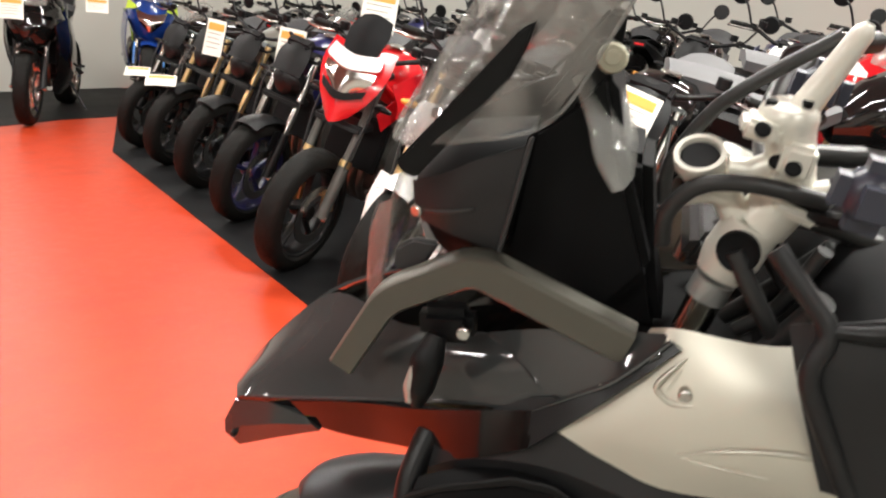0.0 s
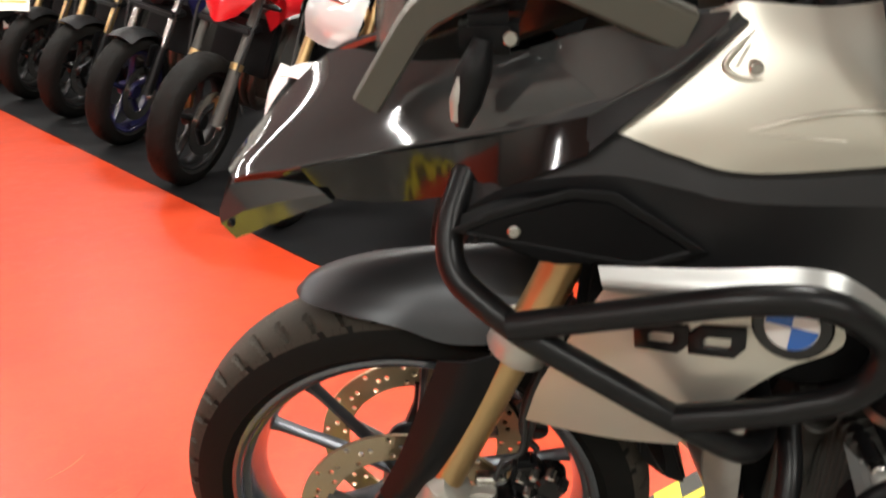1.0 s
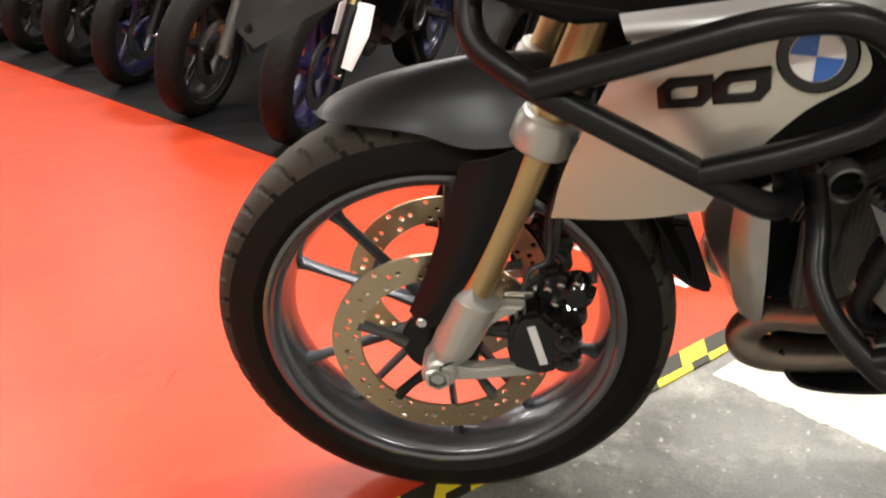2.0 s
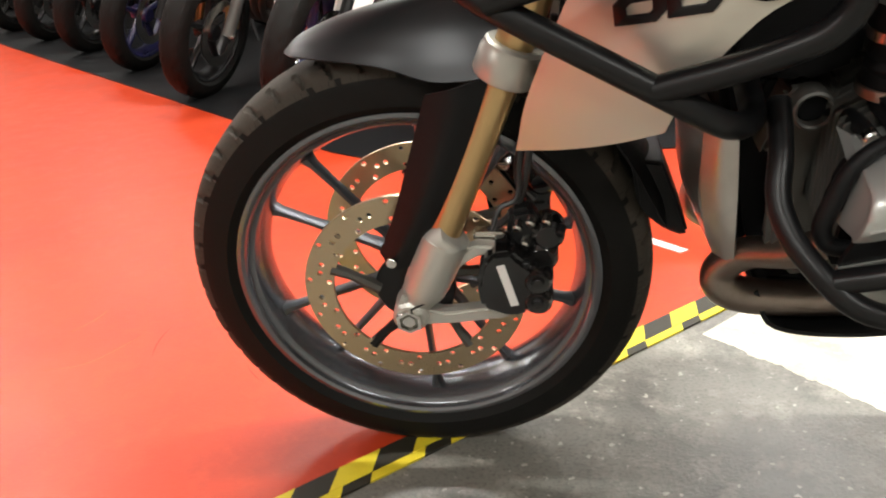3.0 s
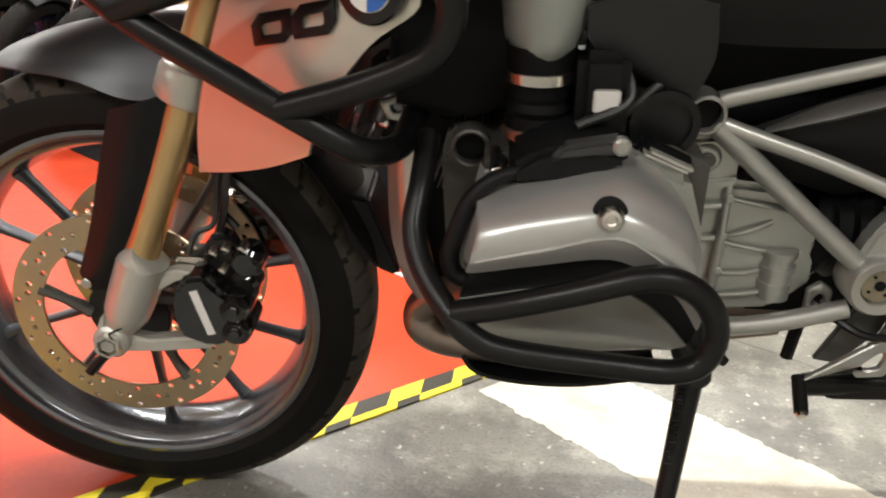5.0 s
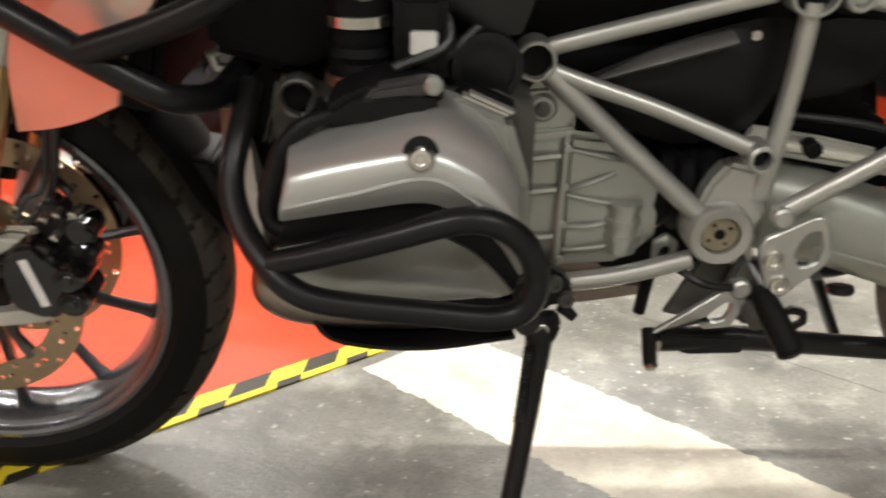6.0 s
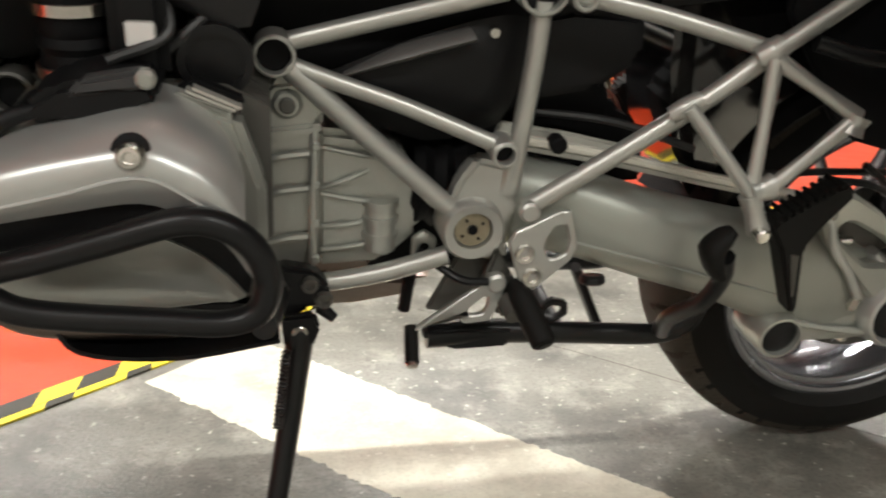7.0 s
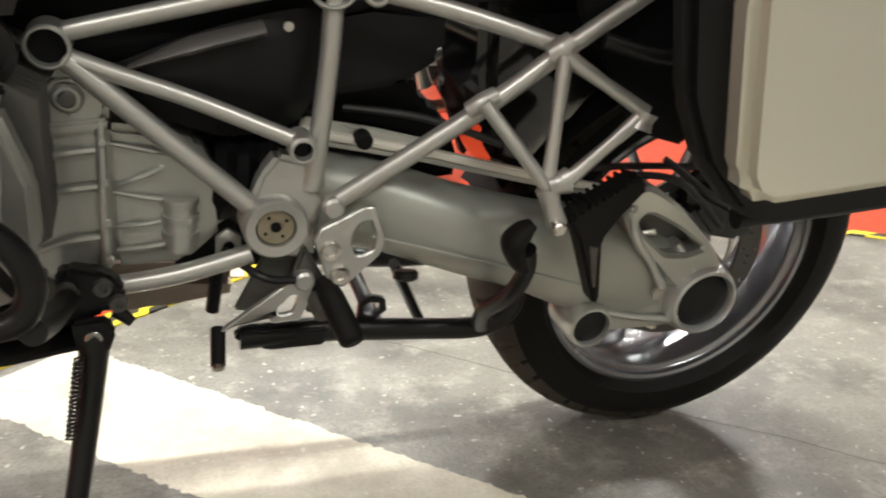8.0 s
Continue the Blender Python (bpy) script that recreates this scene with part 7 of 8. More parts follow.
def motorcycle(place, label, style="naked", body=GLOSS_BLACK, accent=BLACK_PLASTIC, rim=SATIN_BLACK, fork=STEEL, fender=BLACK_PLASTIC, seat=SEAT, steer=0.0):
    """A parked motorcycle that faces its own -x, its front tyre on the origin."""
    top = empty("motorcycle", place)
    tagged(top, label, "motorcycle", "motorcycles in the showroom")
    F, R2 = Vector((0, 0, 0.30)), Vector((1.42, 0, 0.305))
    small_wheel(top, F, 0.30, 0.06, rim, "front_wheel", "")
    small_wheel(top, R2, 0.305, 0.085, rim, "rear_wheel", "")
    for s in (-1, 1):
        y = 0.105 * s
        leg = part("fork_leg", tube([(0.0, y, 0.30), (0.10, y, 0.545)], 0.027, n=12), SATIN_BLACK if style != "motard" else ALU_DARK, top)
        part("fork_tube", tube([(0.10, y, 0.545), (0.28, y, 0.97)], 0.021, n=12), fork, leg)
        part("caliper", block((0.06, s * 0.085, 0.36), (0.06, 0.05, 0.1), 0.012), SATIN_BLACK if style == "naked" else GOLD if style == "motard" else STEEL, leg)
        part("axle_nut", disc((0, s * 0.125, 0.30), (0, 1, 0), 0.014, 0.03, 0.003, 12), STEEL, leg)
        if style == "motard":
            part("fork_band", tube([(0.098, y, 0.54), (0.11, y, 0.568)], 0.029, n=14), GOLD, leg, "gold fork band")
    rows = []
    for deg in (114, 100, 86, 72, 56, 40):
        a = radians(deg)
        hw = 0.072 if 50 < deg < 140 else 0.05
        rows.append([(math.cos(a) * (0.328 - 0.022 * k * k), hw * k, 0.30 + math.sin(a) * (0.328 - 0.022 * k * k)) for k in (-1, -0.6, 0, 0.6, 1)])
    if style != "motard":
        part("front_mudguard", sheet(rows, 0.004, 3, 3), fender, top)
        for s in (-1, 1):
            part("mudguard_stay", plate([(0.0, 0.45), (0.03, 0.56), (0.09, 0.56), (0.06, 0.44)], s * 0.075, s * 0.082, 0.002), fender, top)
    # handlebar and controls
    bar = part("handlebar", tube([(0.40, -0.38, 1.06), (0.36, -0.25, 1.07), (0.31, -0.1, 1.02), (0.30, 0, 1.01), (0.31, 0.1, 1.02), (0.36, 0.25, 1.07), (0.40, 0.38, 1.06)], 0.012, n=10, steps=4), SATIN_BLACK, top)
    for s in (-1, 1):
        part("grip", tube([(0.375, s * 0.29, 1.068), (0.402, s * 0.39, 1.06)], 0.018, n=10), RUBBER, bar)
        part("brake_lever", tube([(0.34, s * 0.25, 1.06), (0.31, s * 0.30, 1.055), (0.345, s * 0.40, 1.05)], 0.007, n=8), STEEL, bar)
        part("switch_box", block((0.36, s * 0.25, 1.07), (0.05, 0.06, 0.045), 0.01), BLACK_PLASTIC, bar)
        part("fluid_cup", disc((0.34, s * 0.2, 1.10), (0, 0, 1), 0.025, 0.04, 0.004, 14), BLACK_PLASTIC, bar)
        if style in ("naked", "street", "sport"):
            stem = part("mirror", tube([(0.36, s * 0.27, 1.09), (0.36, s * 0.32, 1.18), (0.38, s * 0.36, 1.22)], 0.007, n=8), SATIN_BLACK, top)
            part("mirror_head", lathe([(0.0, -0.012), (0.05, -0.01), (0.058, 0.0), (0.05, 0.012), (0.0, 0.014)], (0.385, s * 0.38, 1.235), (1, 0.1 * s, 0.15), 18), BLACK_PLASTIC, stem)
        part("turn_signal", tube([(0.22, s * 0.12, 0.82), (0.21, s * 0.18, 0.83), (0.20, s * 0.22, 0.83)], [0.008, 0.016, 0.008], n=8), BLACK_PLASTIC if style != "street" else ORANGE, top)
        part("brake_hose", tube([(0.28, s * 0.09, 0.98), (0.16, s * 0.14, 0.80), (0.08, s * 0.12, 0.55), (0.06, s * 0.10, 0.40)], 0.006, n=6, steps=4), HOSE, top)
    part("triple_clamp", plate([(0.24, 0.93), (0.25, 0.96), (0.32, 0.985), (0.34, 0.95)], -0.13, 0.13, 0.008), SATIN_BLACK, top)
    part("lower_clamp", plate([(0.12, 0.70), (0.13, 0.73), (0.24, 0.74), (0.25, 0.70)], -0.13, 0.13, 0.008), SATIN_BLACK, top)
    part("instrument", block((0.24, 0, 1.02), (0.07, 0.16, 0.06), 0.015, m=pose(0, 0, 0, 0, -35)), BLACK_PLASTIC, top)
    # tank, seat, tail
    tank = []
    for x, hw, z0, z1 in ((0.36, 0.08, 0.82, 0.95), (0.42, 0.14, 0.78, 1.02), (0.54, 0.165, 0.78, 1.05), (0.66, 0.13, 0.79, 1.0), (0.76, 0.085, 0.79, 0.90)):
        tank.append([(x, hw * c, (z0 + z1) / 2 + (z1 - z0) / 2 * d) for c, d in ((0, -1), (0.8, -0.9), (1, -0.2), (0.9, 0.5), (0.55, 0.92), (0, 1), (-0.55, 0.92), (-0.9, 0.5), (-1, -0.2), (-0.8, -0.9))])
    part("fuel_tank", loft(tank), body, top)
    part("filler_cap", disc((0.52, 0, 1.053), (0, 0, 1), 0.04, 0.012, 0.003, 20), STEEL, top)
    part("rider_seat", sheet([[(0.74, 0.08 * k, 0.88 + 0.02 * (1 - k * k)) for k in (-1, -0.5, 0, 0.5, 1)], [(0.9, 0.14 * k, 0.84 + 0.025 * (1 - k * k)) for k in (-1, -0.5, 0, 0.5, 1)], [(1.08, 0.13 * k, 0.88 + 0.02 * (1 - k * k)) for k in (-1, -0.5, 0, 0.5, 1)]], 0.05, 3, 4), seat, top)
    part("passenger_seat", sheet([[(1.08, 0.12 * k, 0.93 + 0.02 * (1 - k * k)) for k in (-1, -0.5, 0, 0.5, 1)], [(1.22, 0.11 * k, 0.97 + 0.02 * (1 - k * k)) for k in (-1, -0.5, 0, 0.5, 1)], [(1.36, 0.08 * k, 1.0 + 0.02 * (1 - k * k)) for k in (-1, -0.5, 0, 0.5, 1)]], 0.05, 3, 4), seat, top)
    tail = []
    for x, hw, z0, z1 in ((0.82, 0.12, 0.74, 0.83), (1.05, 0.13, 0.77, 0.90), (1.25, 0.11, 0.84, 0.955), (1.50, 0.05, 0.95, 1.0)):
        tail.append([(x, hw * c, (z0 + z1) / 2 + (z1 - z0) / 2 * d) for c, d in ((0, -1), (0.9, -0.8), (1, 0.3), (0.7, 1), (-0.7, 1), (-1, 0.3), (-0.9, -0.8))])
    part("tail", loft(tail), accent, top)
    part("tail_light", block((1.49, 0, 0.97), (0.03, 0.08, 0.03), 0.008), RED_PAINT, top)
    # engine, frame, exhaust
    engine = part("engine", plate([(0.40, 0.36), (0.38, 0.55), (0.50, 0.74), (0.66, 0.72), (0.86, 0.60), (0.88, 0.42), (0.76, 0.33), (0.52, 0.31)], -0.15, 0.15, 0.03), ALU_DARK if style != "sport" else DARK, top)
    for s in (-1, 1):
        part("engine_cover", disc((0.70, s * 0.16, 0.46), (0, 1, 0), 0.10, 0.05, 0.015, 24), SATIN_BLACK, engine)
        part("cover_ring", lathe([(0.075, 0.0), (0.088, 0.0), (0.088, 0.008), (0.075, 0.008)], (0.70, s * 0.184, 0.46), (0, s, 0), 24, closed=True), STEEL, engine)
        part("frame_spar", tube([(0.30, s * 0.06, 0.93), (0.45, s * 0.15, 0.80), (0.70, s * 0.17, 0.68), (0.86, s * 0.14, 0.50), (0.88, s * 0.13, 0.40)], 0.026, n=10, flat=0.6), accent if style in ("naked", "sport") else RED_PAINT if style == "motard" else SATIN_BLACK, top)
        part("swingarm", tube([(0.86, s * 0.11, 0.42), (1.15, s * 0.13, 0.37), (1.42, s * 0.125, 0.305)], 0.026, n=10, flat=0.7), SATIN_BLACK, top)
        part("foot_peg", tube([(0.86, s * 0.15, 0.42), (0.88, s * 0.26, 0.42)], 0.013, n=8), SATIN_BLACK, top)
        part("shroud", sheet([[(0.26, s * 0.12, 0.78), (0.38, s * 0.2, 0.93), (0.52, s * 0.19, 0.97)], [(0.30, s * 0.14, 0.70), (0.42, s * 0.2, 0.82), (0.56, s * 0.18, 0.84)]], 0.006 * s, 3, 3), body, top)
    part("radiator", block((0.35, 0, 0.60), (0.05, 0.30, 0.26), 0.01, m=pose(0, 0, 0, 0, 14)), DARK, top)
    for k in (-1.5, -0.5, 0.5, 1.5):
        part("exhaust_header", tube([(0.41, 0.05 * k, 0.60), (0.33, 0.052 * k, 0.50), (0.36, 0.045 * k, 0.36), (0.50, 0.03 * k, 0.27), (0.80, 0.01 * k + 0.03, 0.26)], 0.017, n=10, steps=4), HEADER, top)
    can = part("silencer", tube([(0.85, 0.12, 0.29), (1.0, 0.17, 0.33), (1.15, 0.19, 0.40), (1.42, 0.20, 0.52)], [0.03, 0.045, 0.055, 0.05], n=16), SATIN_BLACK if style != "street" else CHROME, top)
    part("shock", tube([(0.95, 0, 0.45), (0.90, 0, 0.78)], 0.035, n=12), GOLD, top)
    stand = part("side_stand", tube([(0.82, -0.13, 0.31), (0.80, -0.22, 0.16), (0.78, -0.29, 0.052)], 0.012, n=8), SATIN_BLACK, top)
    # face
    if style == "naked":
        part("headlight", tube([(0.14, 0, 0.80), (0.17, 0, 0.81), (0.25, 0, 0.83)], [0.06, 0.095, 0.07], n=16, flat=0.8), BLACK_PLASTIC, top)
        part("headlight_lens", lathe([(0.0, 0.012), (0.04, 0.01), (0.058, 0.0)], (0.136, 0, 0.80), (-1, 0, -0.1), 20), SATIN_BLACK, top)
        part("fly_screen", sheet([[(0.15, -0.09, 0.86), (0.13, 0, 0.87), (0.15, 0.09, 0.86)], [(0.19, -0.10, 0.95), (0.17, 0, 0.96), (0.19, 0.10, 0.95)], [(0.24, -0.07, 1.03), (0.23, 0, 1.05), (0.24, 0.07, 1.03)]], 0.005, 3, 3), accent, top)
    elif style == "motard":
        mask = [[(0.05, -0.064, 0.70), (0.01, 0, 0.66), (0.05, 0.064, 0.70)], [(0.08, -0.128, 0.78), (0.03, 0, 0.76), (0.08, 0.128, 0.78)], [(0.13, -0.173, 0.89), (0.08, 0, 0.88), (0.13, 0.173, 0.89)], [(0.19, -0.166, 1.0), (0.15, 0, 0.985), (0.19, 0.166, 1.0)]]
        part("front_mask", sheet(mask, 0.006, 4, 4), body, top, "red headlight mask")
        part("mask_trim", sheet([[(0.058, -0.109, 0.80), (0.02, 0, 0.765), (0.058, 0.109, 0.80)], [(0.068, -0.118, 0.835), (0.028, 0, 0.80), (0.068, 0.118, 0.835)]], 0.006, 4, 3), BLACK_PLASTIC, top)
        lens = part("headlight", sheet([[(0.062, -0.07, 0.825), (0.03, 0, 0.795), (0.062, 0.07, 0.825)], [(0.085, -0.125, 0.87), (0.045, 0, 0.85), (0.085, 0.125, 0.87)], [(0.10, -0.128, 0.91), (0.06, 0, 0.90), (0.10, 0.128, 0.91)]], 0.006, 4, 4), CHROME, top, "clear headlight")
        part("number_board", sheet([[(0.096, -0.128, 0.925), (0.055, 0, 0.905), (0.096, 0.128, 0.925)], [(0.11, -0.141, 0.94), (0.07, 0, 0.925), (0.11, 0.141, 0.94)], [(0.135, -0.128, 0.985), (0.10, 0, 0.965), (0.135, 0.128, 0.985)]], 0.006, 4, 4), WHITE_PAINT, lens, "white upper mask panel")
        part("fly_screen", sheet([[(0.14, -0.09, 0.975), (0.11, 0, 0.95), (0.14, 0.09, 0.975)], [(0.19, -0.102, 1.06), (0.17, 0, 1.07), (0.19, 0.102, 1.06)], [(0.24, -0.077, 1.12), (0.23, 0, 1.14), (0.24, 0.077, 1.12)]], 0.005, 3, 3), DARK, top, "dark small screen")
        for s in (-1, 1):
            part("white_flash", sheet([[(0.30, s * 0.21, 0.775), (0.50, s * 0.235, 0.80)], [(0.31, s * 0.212, 0.79), (0.51, s * 0.236, 0.815)]], 0.003 * s, 3, 2), WHITE_PAINT, top)
            part("side_panel", sheet([[(0.28, s * 0.15, 0.93), (0.42, s * 0.20, 0.99), (0.62, s * 0.19, 1.0)], [(0.29, s * 0.2, 0.84), (0.44, s * 0.235, 0.88), (0.64, s * 0.22, 0.9)], [(0.30, s * 0.2, 0.78), (0.46, s * 0.23, 0.80), (0.64, s * 0.2, 0.84)]], 0.006 * s, 4, 4), body, top, "glossy red tank side")
            part("white_side", sheet([[(0.52, s * 0.235, 0.80), (0.60, s * 0.235, 0.90), (0.70, s * 0.2, 0.96)], [(0.62, s * 0.23, 0.76), (0.72, s * 0.22, 0.84), (0.80, s * 0.18, 0.90)]], 0.005 * s, 3, 3), WHITE_PAINT, top)
        for ob in top.children_recursive:
            if ob.name.split(".")[0] in ("front_mask", "mask_trim", "headlight", "number_board", "fly_screen"):
                ob.data.transform(Matrix.Translation((0.05, 0, 0.07)))
    elif style == "sport":
        nose = []
        for x, hw, z0, z1 in ((-0.06, 0.03, 0.72, 0.80), (-0.02, 0.12, 0.64, 0.87), (0.08, 0.19, 0.58, 0.96), (0.22, 0.22, 0.56, 1.03), (0.34, 0.21, 0.60, 1.0)):
            nose.append([(x, hw * c, (z0 + z1) / 2 + (z1 - z0) / 2 * d) for c, d in ((0, -1), (0.6, -0.7), (1, 0.1), (0.8, 0.65), (0.35, 1), (-0.35, 1), (-0.8, 0.65), (-1, 0.1), (-0.6, -0.7))])
        part("nose_fairing", loft(nose), body, top)
        part("headlight", sheet([[(-0.045, -0.05, 0.745), (-0.075, 0, 0.70), (-0.045, 0.05, 0.745)], [(-0.045, -0.10, 0.80), (-0.078, 0, 0.765), (-0.045, 0.10, 0.80)], [(0.0, -0.12, 0.86), (-0.05, 0, 0.835), (0.0, 0.12, 0.86)]], 0.01, 4, 4), CHROME if body is BLUE_PAINT else GLOSS_BLACK, top, "glossy twin headlight")
        part("screen", sheet([[(0.02, -0.13, 0.95), (-0.02, 0, 0.94), (0.02, 0.13, 0.95)], [(0.12, -0.12, 1.05), (0.09, 0, 1.07), (0.12, 0.12, 1.05)], [(0.24, -0.08, 1.12), (0.22, 0, 1.15), (0.24, 0.08, 1.12)]], 0.004, 4, 4), SCREEN, top)
        for s in (-1, 1):
            part("side_fairing", sheet([[(0.06, s * 0.19, 0.80), (0.28, s * 0.24, 0.86), (0.52, s * 0.22, 0.82)], [(0.10, s * 0.2, 0.62), (0.34, s * 0.25, 0.62), (0.62, s * 0.24, 0.58)], [(0.20, s * 0.17, 0.42), (0.42, s * 0.21, 0.38), (0.76, s * 0.2, 0.38)], [(0.36, s * 0.10, 0.24), (0.52, s * 0.12, 0.20), (0.88, s * 0.12, 0.22)]], 0.006 * s, 4, 4), body, top, "glossy side fairing")
            part("accent_flash", sheet([[(-0.02, s * 0.12, 0.90), (0.1, s * 0.19, 0.94)], [(-0.03, s * 0.12, 0.875), (0.09, s * 0.205, 0.86)]], -0.004 * s, 3, 3), accent, top)
            part("inner_flash", plate([(0.02, 0.42), (0.06, 0.60), (0.10, 0.60), (0.055, 0.42)], s * 0.115, s * 0.13, 0.004), SKY_BLUE if body is BLUE_PAINT else SATIN_BLACK, top)
    else:
        lens = part("headlight", tube([(0.10, 0, 0.78), (0.14, 0, 0.79), (0.24, 0, 0.82)], [0.075, 0.10, 0.08], n=20), CHROME, top, "clear headlight under plastic wrap")
        part("headlight_wrap", sheet([[(0.08, -0.09, 0.70), (0.06, 0, 0.69), (0.08, 0.09, 0.70)], [(0.08, -0.11, 0.80), (0.05, 0.01, 0.79), (0.08, 0.11, 0.80)], [(0.14, -0.10, 0.88), (0.12, 0, 0.89), (0.14, 0.10, 0.88)]], 0.003, 4, 4), CLEAR, lens)
        for s in (-1, 1):
            part("side_fairing", sheet([[(0.14, s * 0.12, 0.92), (0.34, s * 0.2, 0.99), (0.52, s * 0.2, 0.98)], [(0.12, s * 0.15, 0.80), (0.34, s * 0.24, 0.82), (0.56, s * 0.22, 0.80)], [(0.20, s * 0.16, 0.62), (0.38, s * 0.22, 0.60), (0.54, s * 0.2, 0.62)], [(0.34, s * 0.14, 0.46), (0.44, s * 0.17, 0.42), (0.56, s * 0.16, 0.44)]], 0.006 * s, 4, 4), body, top, "glossy side fairing")
            part("fork_shield", tube([(0.015, s * 0.14, 0.33), (0.07, s * 0.145, 0.46), (0.11, s * 0.14, 0.56)], [0.03, 0.05, 0.045], n=12, flat=0.4), fender, top)
    return top


def parked(x, y, turn, lean=9):
    return pose(x, y, 0.0065, 0, 0, turn) @ pose(0, 0, 0, lean)


motorcycle(parked(-0.77, 2.16, 78, 16), "white and blue street motorcycle on the black mat", "street", GLOSS_BLACK, VIOLET, VIOLET, GOLD, WHITE_PAINT)
motorcycle(parked(-1.37, 2.69, 78, 16), "red and white supermoto motorcycle beside dark ones", "motard", RED_PAINT, BLACK_PLASTIC, SATIN_BLACK, ALU_DARK)
motorcycle(parked(-2.0, 3.42, 78, 16), "black naked motorcycle with violet-blue wheels", "naked", VIOLET, BLACK_PLASTIC, VIOLET, STEEL, BLACK_PLASTIC)
motorcycle(parked(-2.63, 4.1, 78, 16), "black naked motorcycle with gold fork tubes", "naked", SATIN_GREY, BLACK_PLASTIC, SATIN_BLACK, GOLD, BLACK_PLASTIC)
motorcycle(parked(-3.24, 4.7, 78, 16), "black naked motorcycle with a price card on it", "naked", GLOSS_BLACK, BLACK_PLASTIC, SATIN_BLACK, GOLD, BLACK_PLASTIC)
motorcycle(parked(-3.86, 5.29, 78, 16), "black naked motorcycle at the end of the row", "naked", GLOSS_BLACK, BLACK_PLASTIC, SATIN_BLACK, STEEL, BLACK_PLASTIC)
motorcycle(parked(-4.84, 6.81, 121, 8) @ Matrix.Scale(1.2, 4), "blue sport motorcycle with lime flashes by the wall", "sport", BLUE_PAINT, LIME, SATIN_BLACK, STEEL, BLUE_PAINT)
motorcycle(parked(-4.42, 6.81, 100, 12), "black sport motorcycle with a lime flash", "sport", GLOSS_BLACK, LIME, SATIN_BLACK, STEEL, GLOSS_BLACK)
motorcycle(parked(-5.46, 5.87, 116, 6) @ Matrix.Scale(1.16, 4), "black sport motorcycle by the wall", "sport", GLOSS_BLACK, GLOSS_BLACK, CHROME, STEEL, GLOSS_BLACK)
motorcycle(parked(-0.08, 1.82, 78, 16), "black motorcycle with a grey seat", "naked", GLOSS_BLACK, BLACK_PLASTIC, SATIN_BLACK, STEEL, BLACK_PLASTIC, GREY_SEAT)
motorcycle(parked(1.62, 2.72, 186, -10), "black motorcycle with a dark tail and grey seat", "naked", GLOSS_BLACK, BLACK_PLASTIC, SATIN_BLACK, STEEL, BLACK_PLASTIC, GREY_SEAT)
motorcycle(parked(1.95, 3.45, 184, -10), "black and white motorcycle with chrome parts", "naked", GLOSS_BLACK, BLACK_PLASTIC, VIOLET, STEEL, WHITE_PAINT, GREY_SEAT)
motorcycle(parked(2.45, 2.25, 200, -10), "dark motorcycle with a dark grey seat", "naked", GLOSS_BLACK, BLACK_PLASTIC, SATIN_BLACK, STEEL, BLACK_PLASTIC, GREY_SEAT)
BACK = (("black naked motorcycle in the back row", "naked", GLOSS_BLACK, BLACK_PLASTIC, SATIN_BLACK), ("black street motorcycle in the back row", "street", GLOSS_BLACK, BLACK_PLASTIC, SATIN_BLACK), ("red sport motorcycle in the back row", "sport", RED_PAINT, WHITE_PAINT, SATIN_BLACK), ("dark blue naked motorcycle in the back row", "naked", VIOLET, WHITE_PAINT, VIOLET))
for k in range(13):
    lab, sty, bd, ac, rm = BACK[(k * 3 + 1) % 4]
    motorcycle(parked(-4.5 + 0.52 * k, 7.75 - 0.33 * k, 80, 14), lab, sty, bd, ac, rm, STEEL, BLACK_PLASTIC)
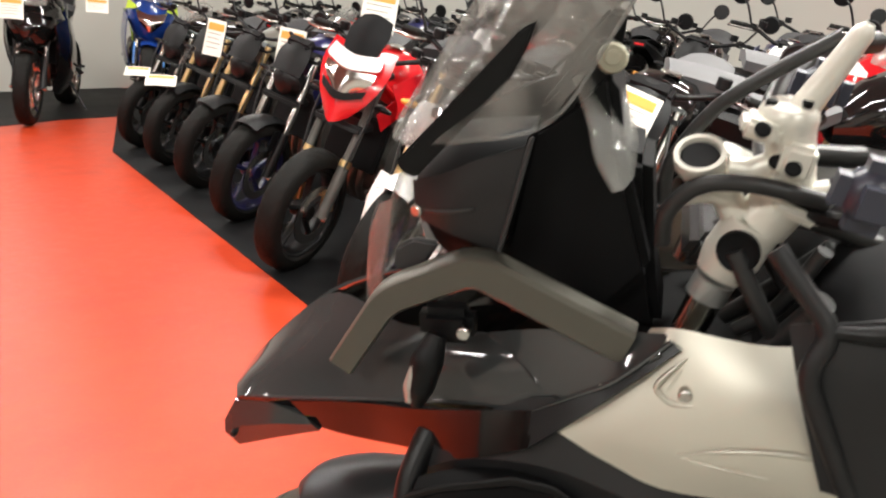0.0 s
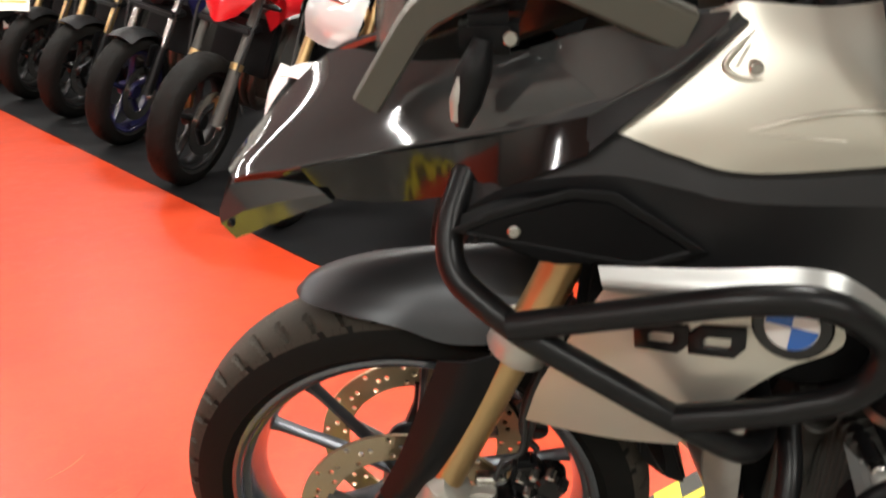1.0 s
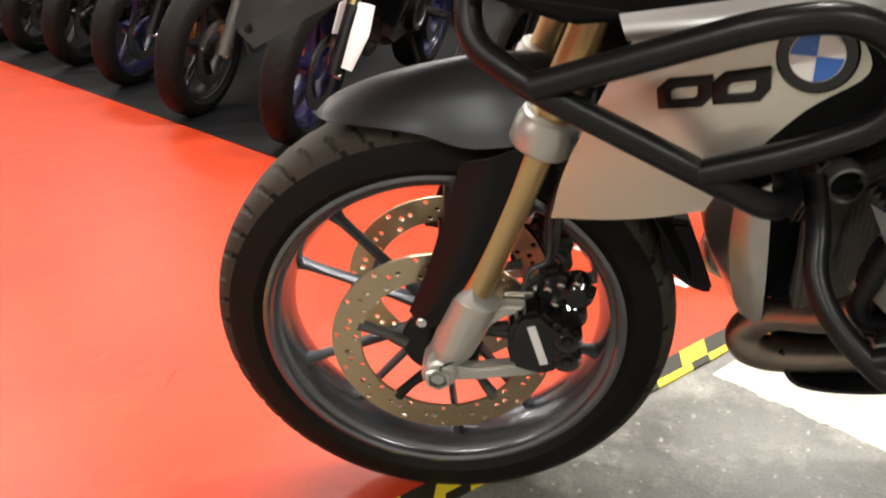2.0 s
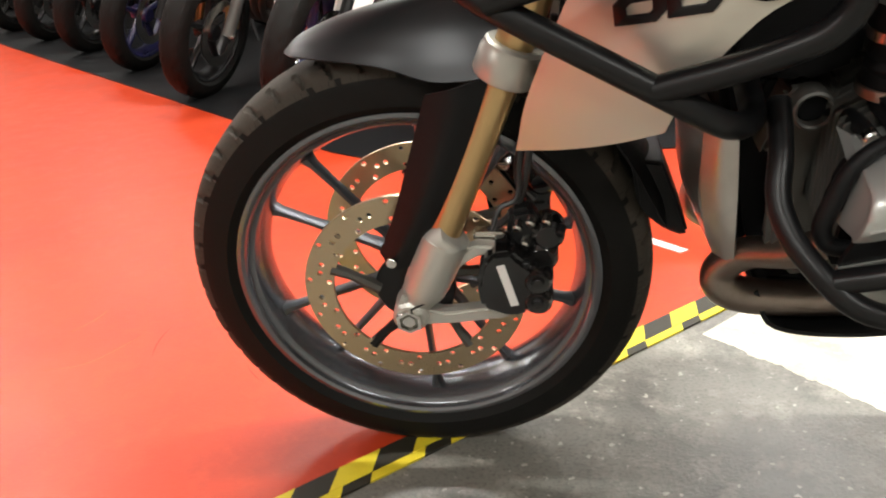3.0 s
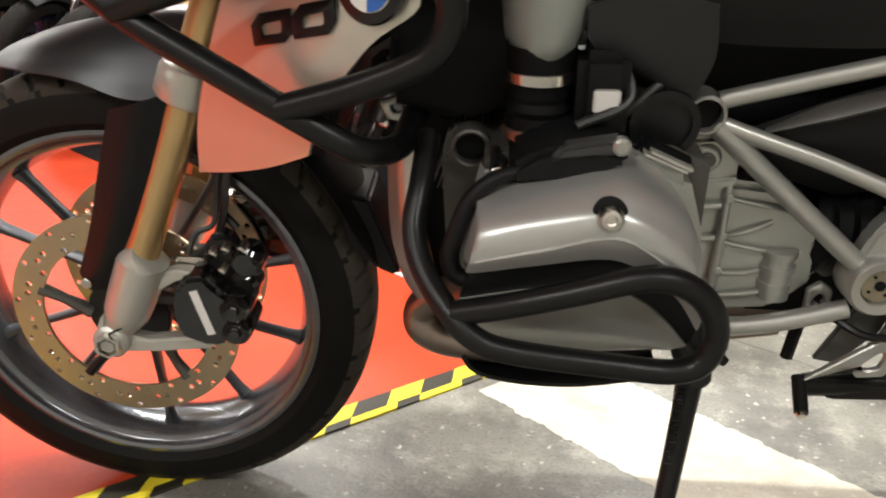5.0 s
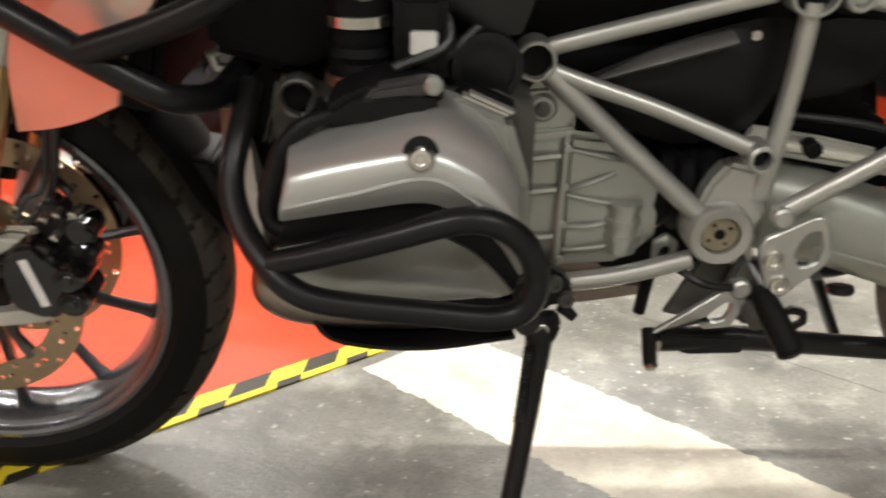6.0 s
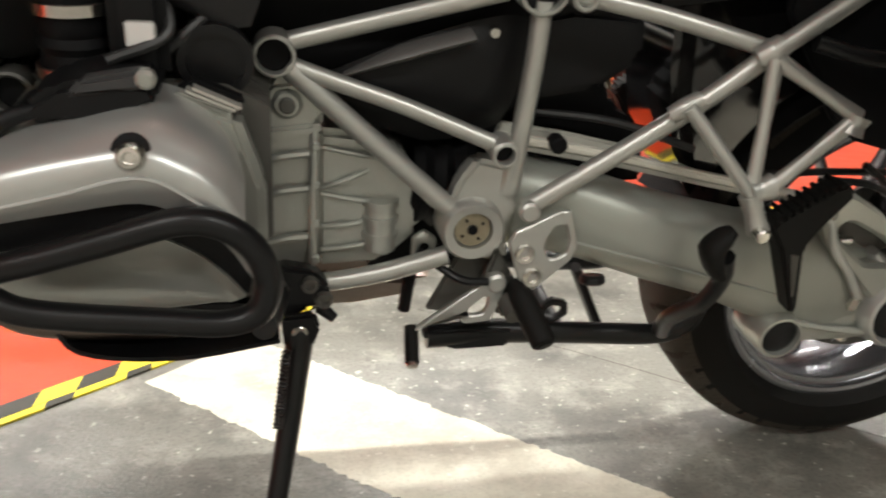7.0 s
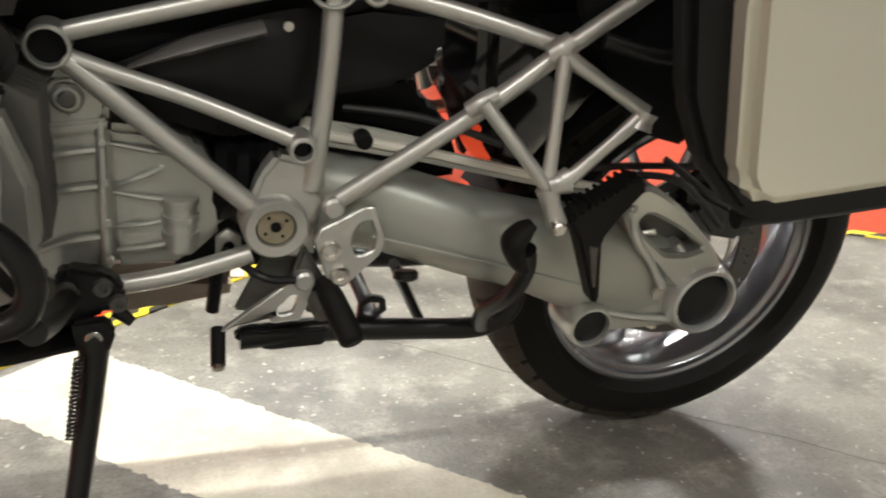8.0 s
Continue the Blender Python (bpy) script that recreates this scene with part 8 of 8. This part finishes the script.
for k in range(6):
    lab, sty, bd, ac, rm = BACK[(k * 3) % 4]
    motorcycle(parked(-3.0 + 1.05 * k, 7.6 - 0.3 * k, 262, -9), lab, sty, bd, ac, rm, STEEL, BLACK_PLASTIC)
motorcycle(parked(2.95, 4.2, 84), "silver and violet motorcycle standing on the red floor", "street", SATIN_GREY, VIOLET, SATIN_BLACK, CHROME, VIOLET)


# ---- price cards ----
def price_card(place, size, label="white price card with an orange heading"):
    w, h = size
    top = empty("price_card", place)
    tagged(top, label, "price card", "price cards")
    rows = [[(w * (i - 1) / 2, 0.004 * (i - 1) ** 2, h * (j - 1) / 2) for i in range(3)] for j in range(3)]
    card = part("card", sheet(rows, 0.0012, 3, 2), PAPER, top)
    part("heading", sheet([[(w * 0.42 * (i - 1), -0.0015 + 0.004 * (i - 1) ** 2 * 0.7, h * z) for i in range(3)] for z in (0.20, 0.40)], 0.0012, 3, 2), ORANGE, top, "orange heading bar")
    for k in range(4):
        part("print_line", sheet([[(w * (-0.38 + 0.36 * i * (1 - 0.12 * (k % 2))), -0.0015 + 0.0025 * (i - 1) ** 2, h * (0.10 - 0.13 * k + dz)) for i in range(3)] for dz in (0.0, 0.022)], 0.001, 2, 1), PRINT, top)


def facing(x, y, z, tilt=-15, roll=8, turn=None):
    a = math.degrees(math.atan2(y + 0.83, x - 0.3)) - 90 if turn is None else turn
    return pose(x, y, z, 0, 0, a) @ pose(0, 0, 0, tilt, 0, 0) @ pose(0, 0, 0, 0, roll, 0)


price_card(facing(-3.78, 5.17, 0.63, -68, 8), (0.19, 0.15))
price_card(facing(-3.18, 4.55, 0.64, -66, 8), (0.21, 0.15))
price_card(facing(-2.51, 4.14, 0.97, -12, 14), (0.115, 0.23))
price_card(facing(-1.78, 3.68, 0.96, -12, 12), (0.15, 0.21))
price_card(facing(-1.0, 2.94, 1.19, -16, 10), (0.16, 0.2))
price_card(facing(0.175, 1.84, 0.93, -20, 22), (0.19, 0.16))
price_card(facing(-5.02, 6.45, 1.09, -20, 5), (0.2, 0.14))
price_card(facing(-5.42, 5.78, 1.07, -20, 5), (0.2, 0.2))
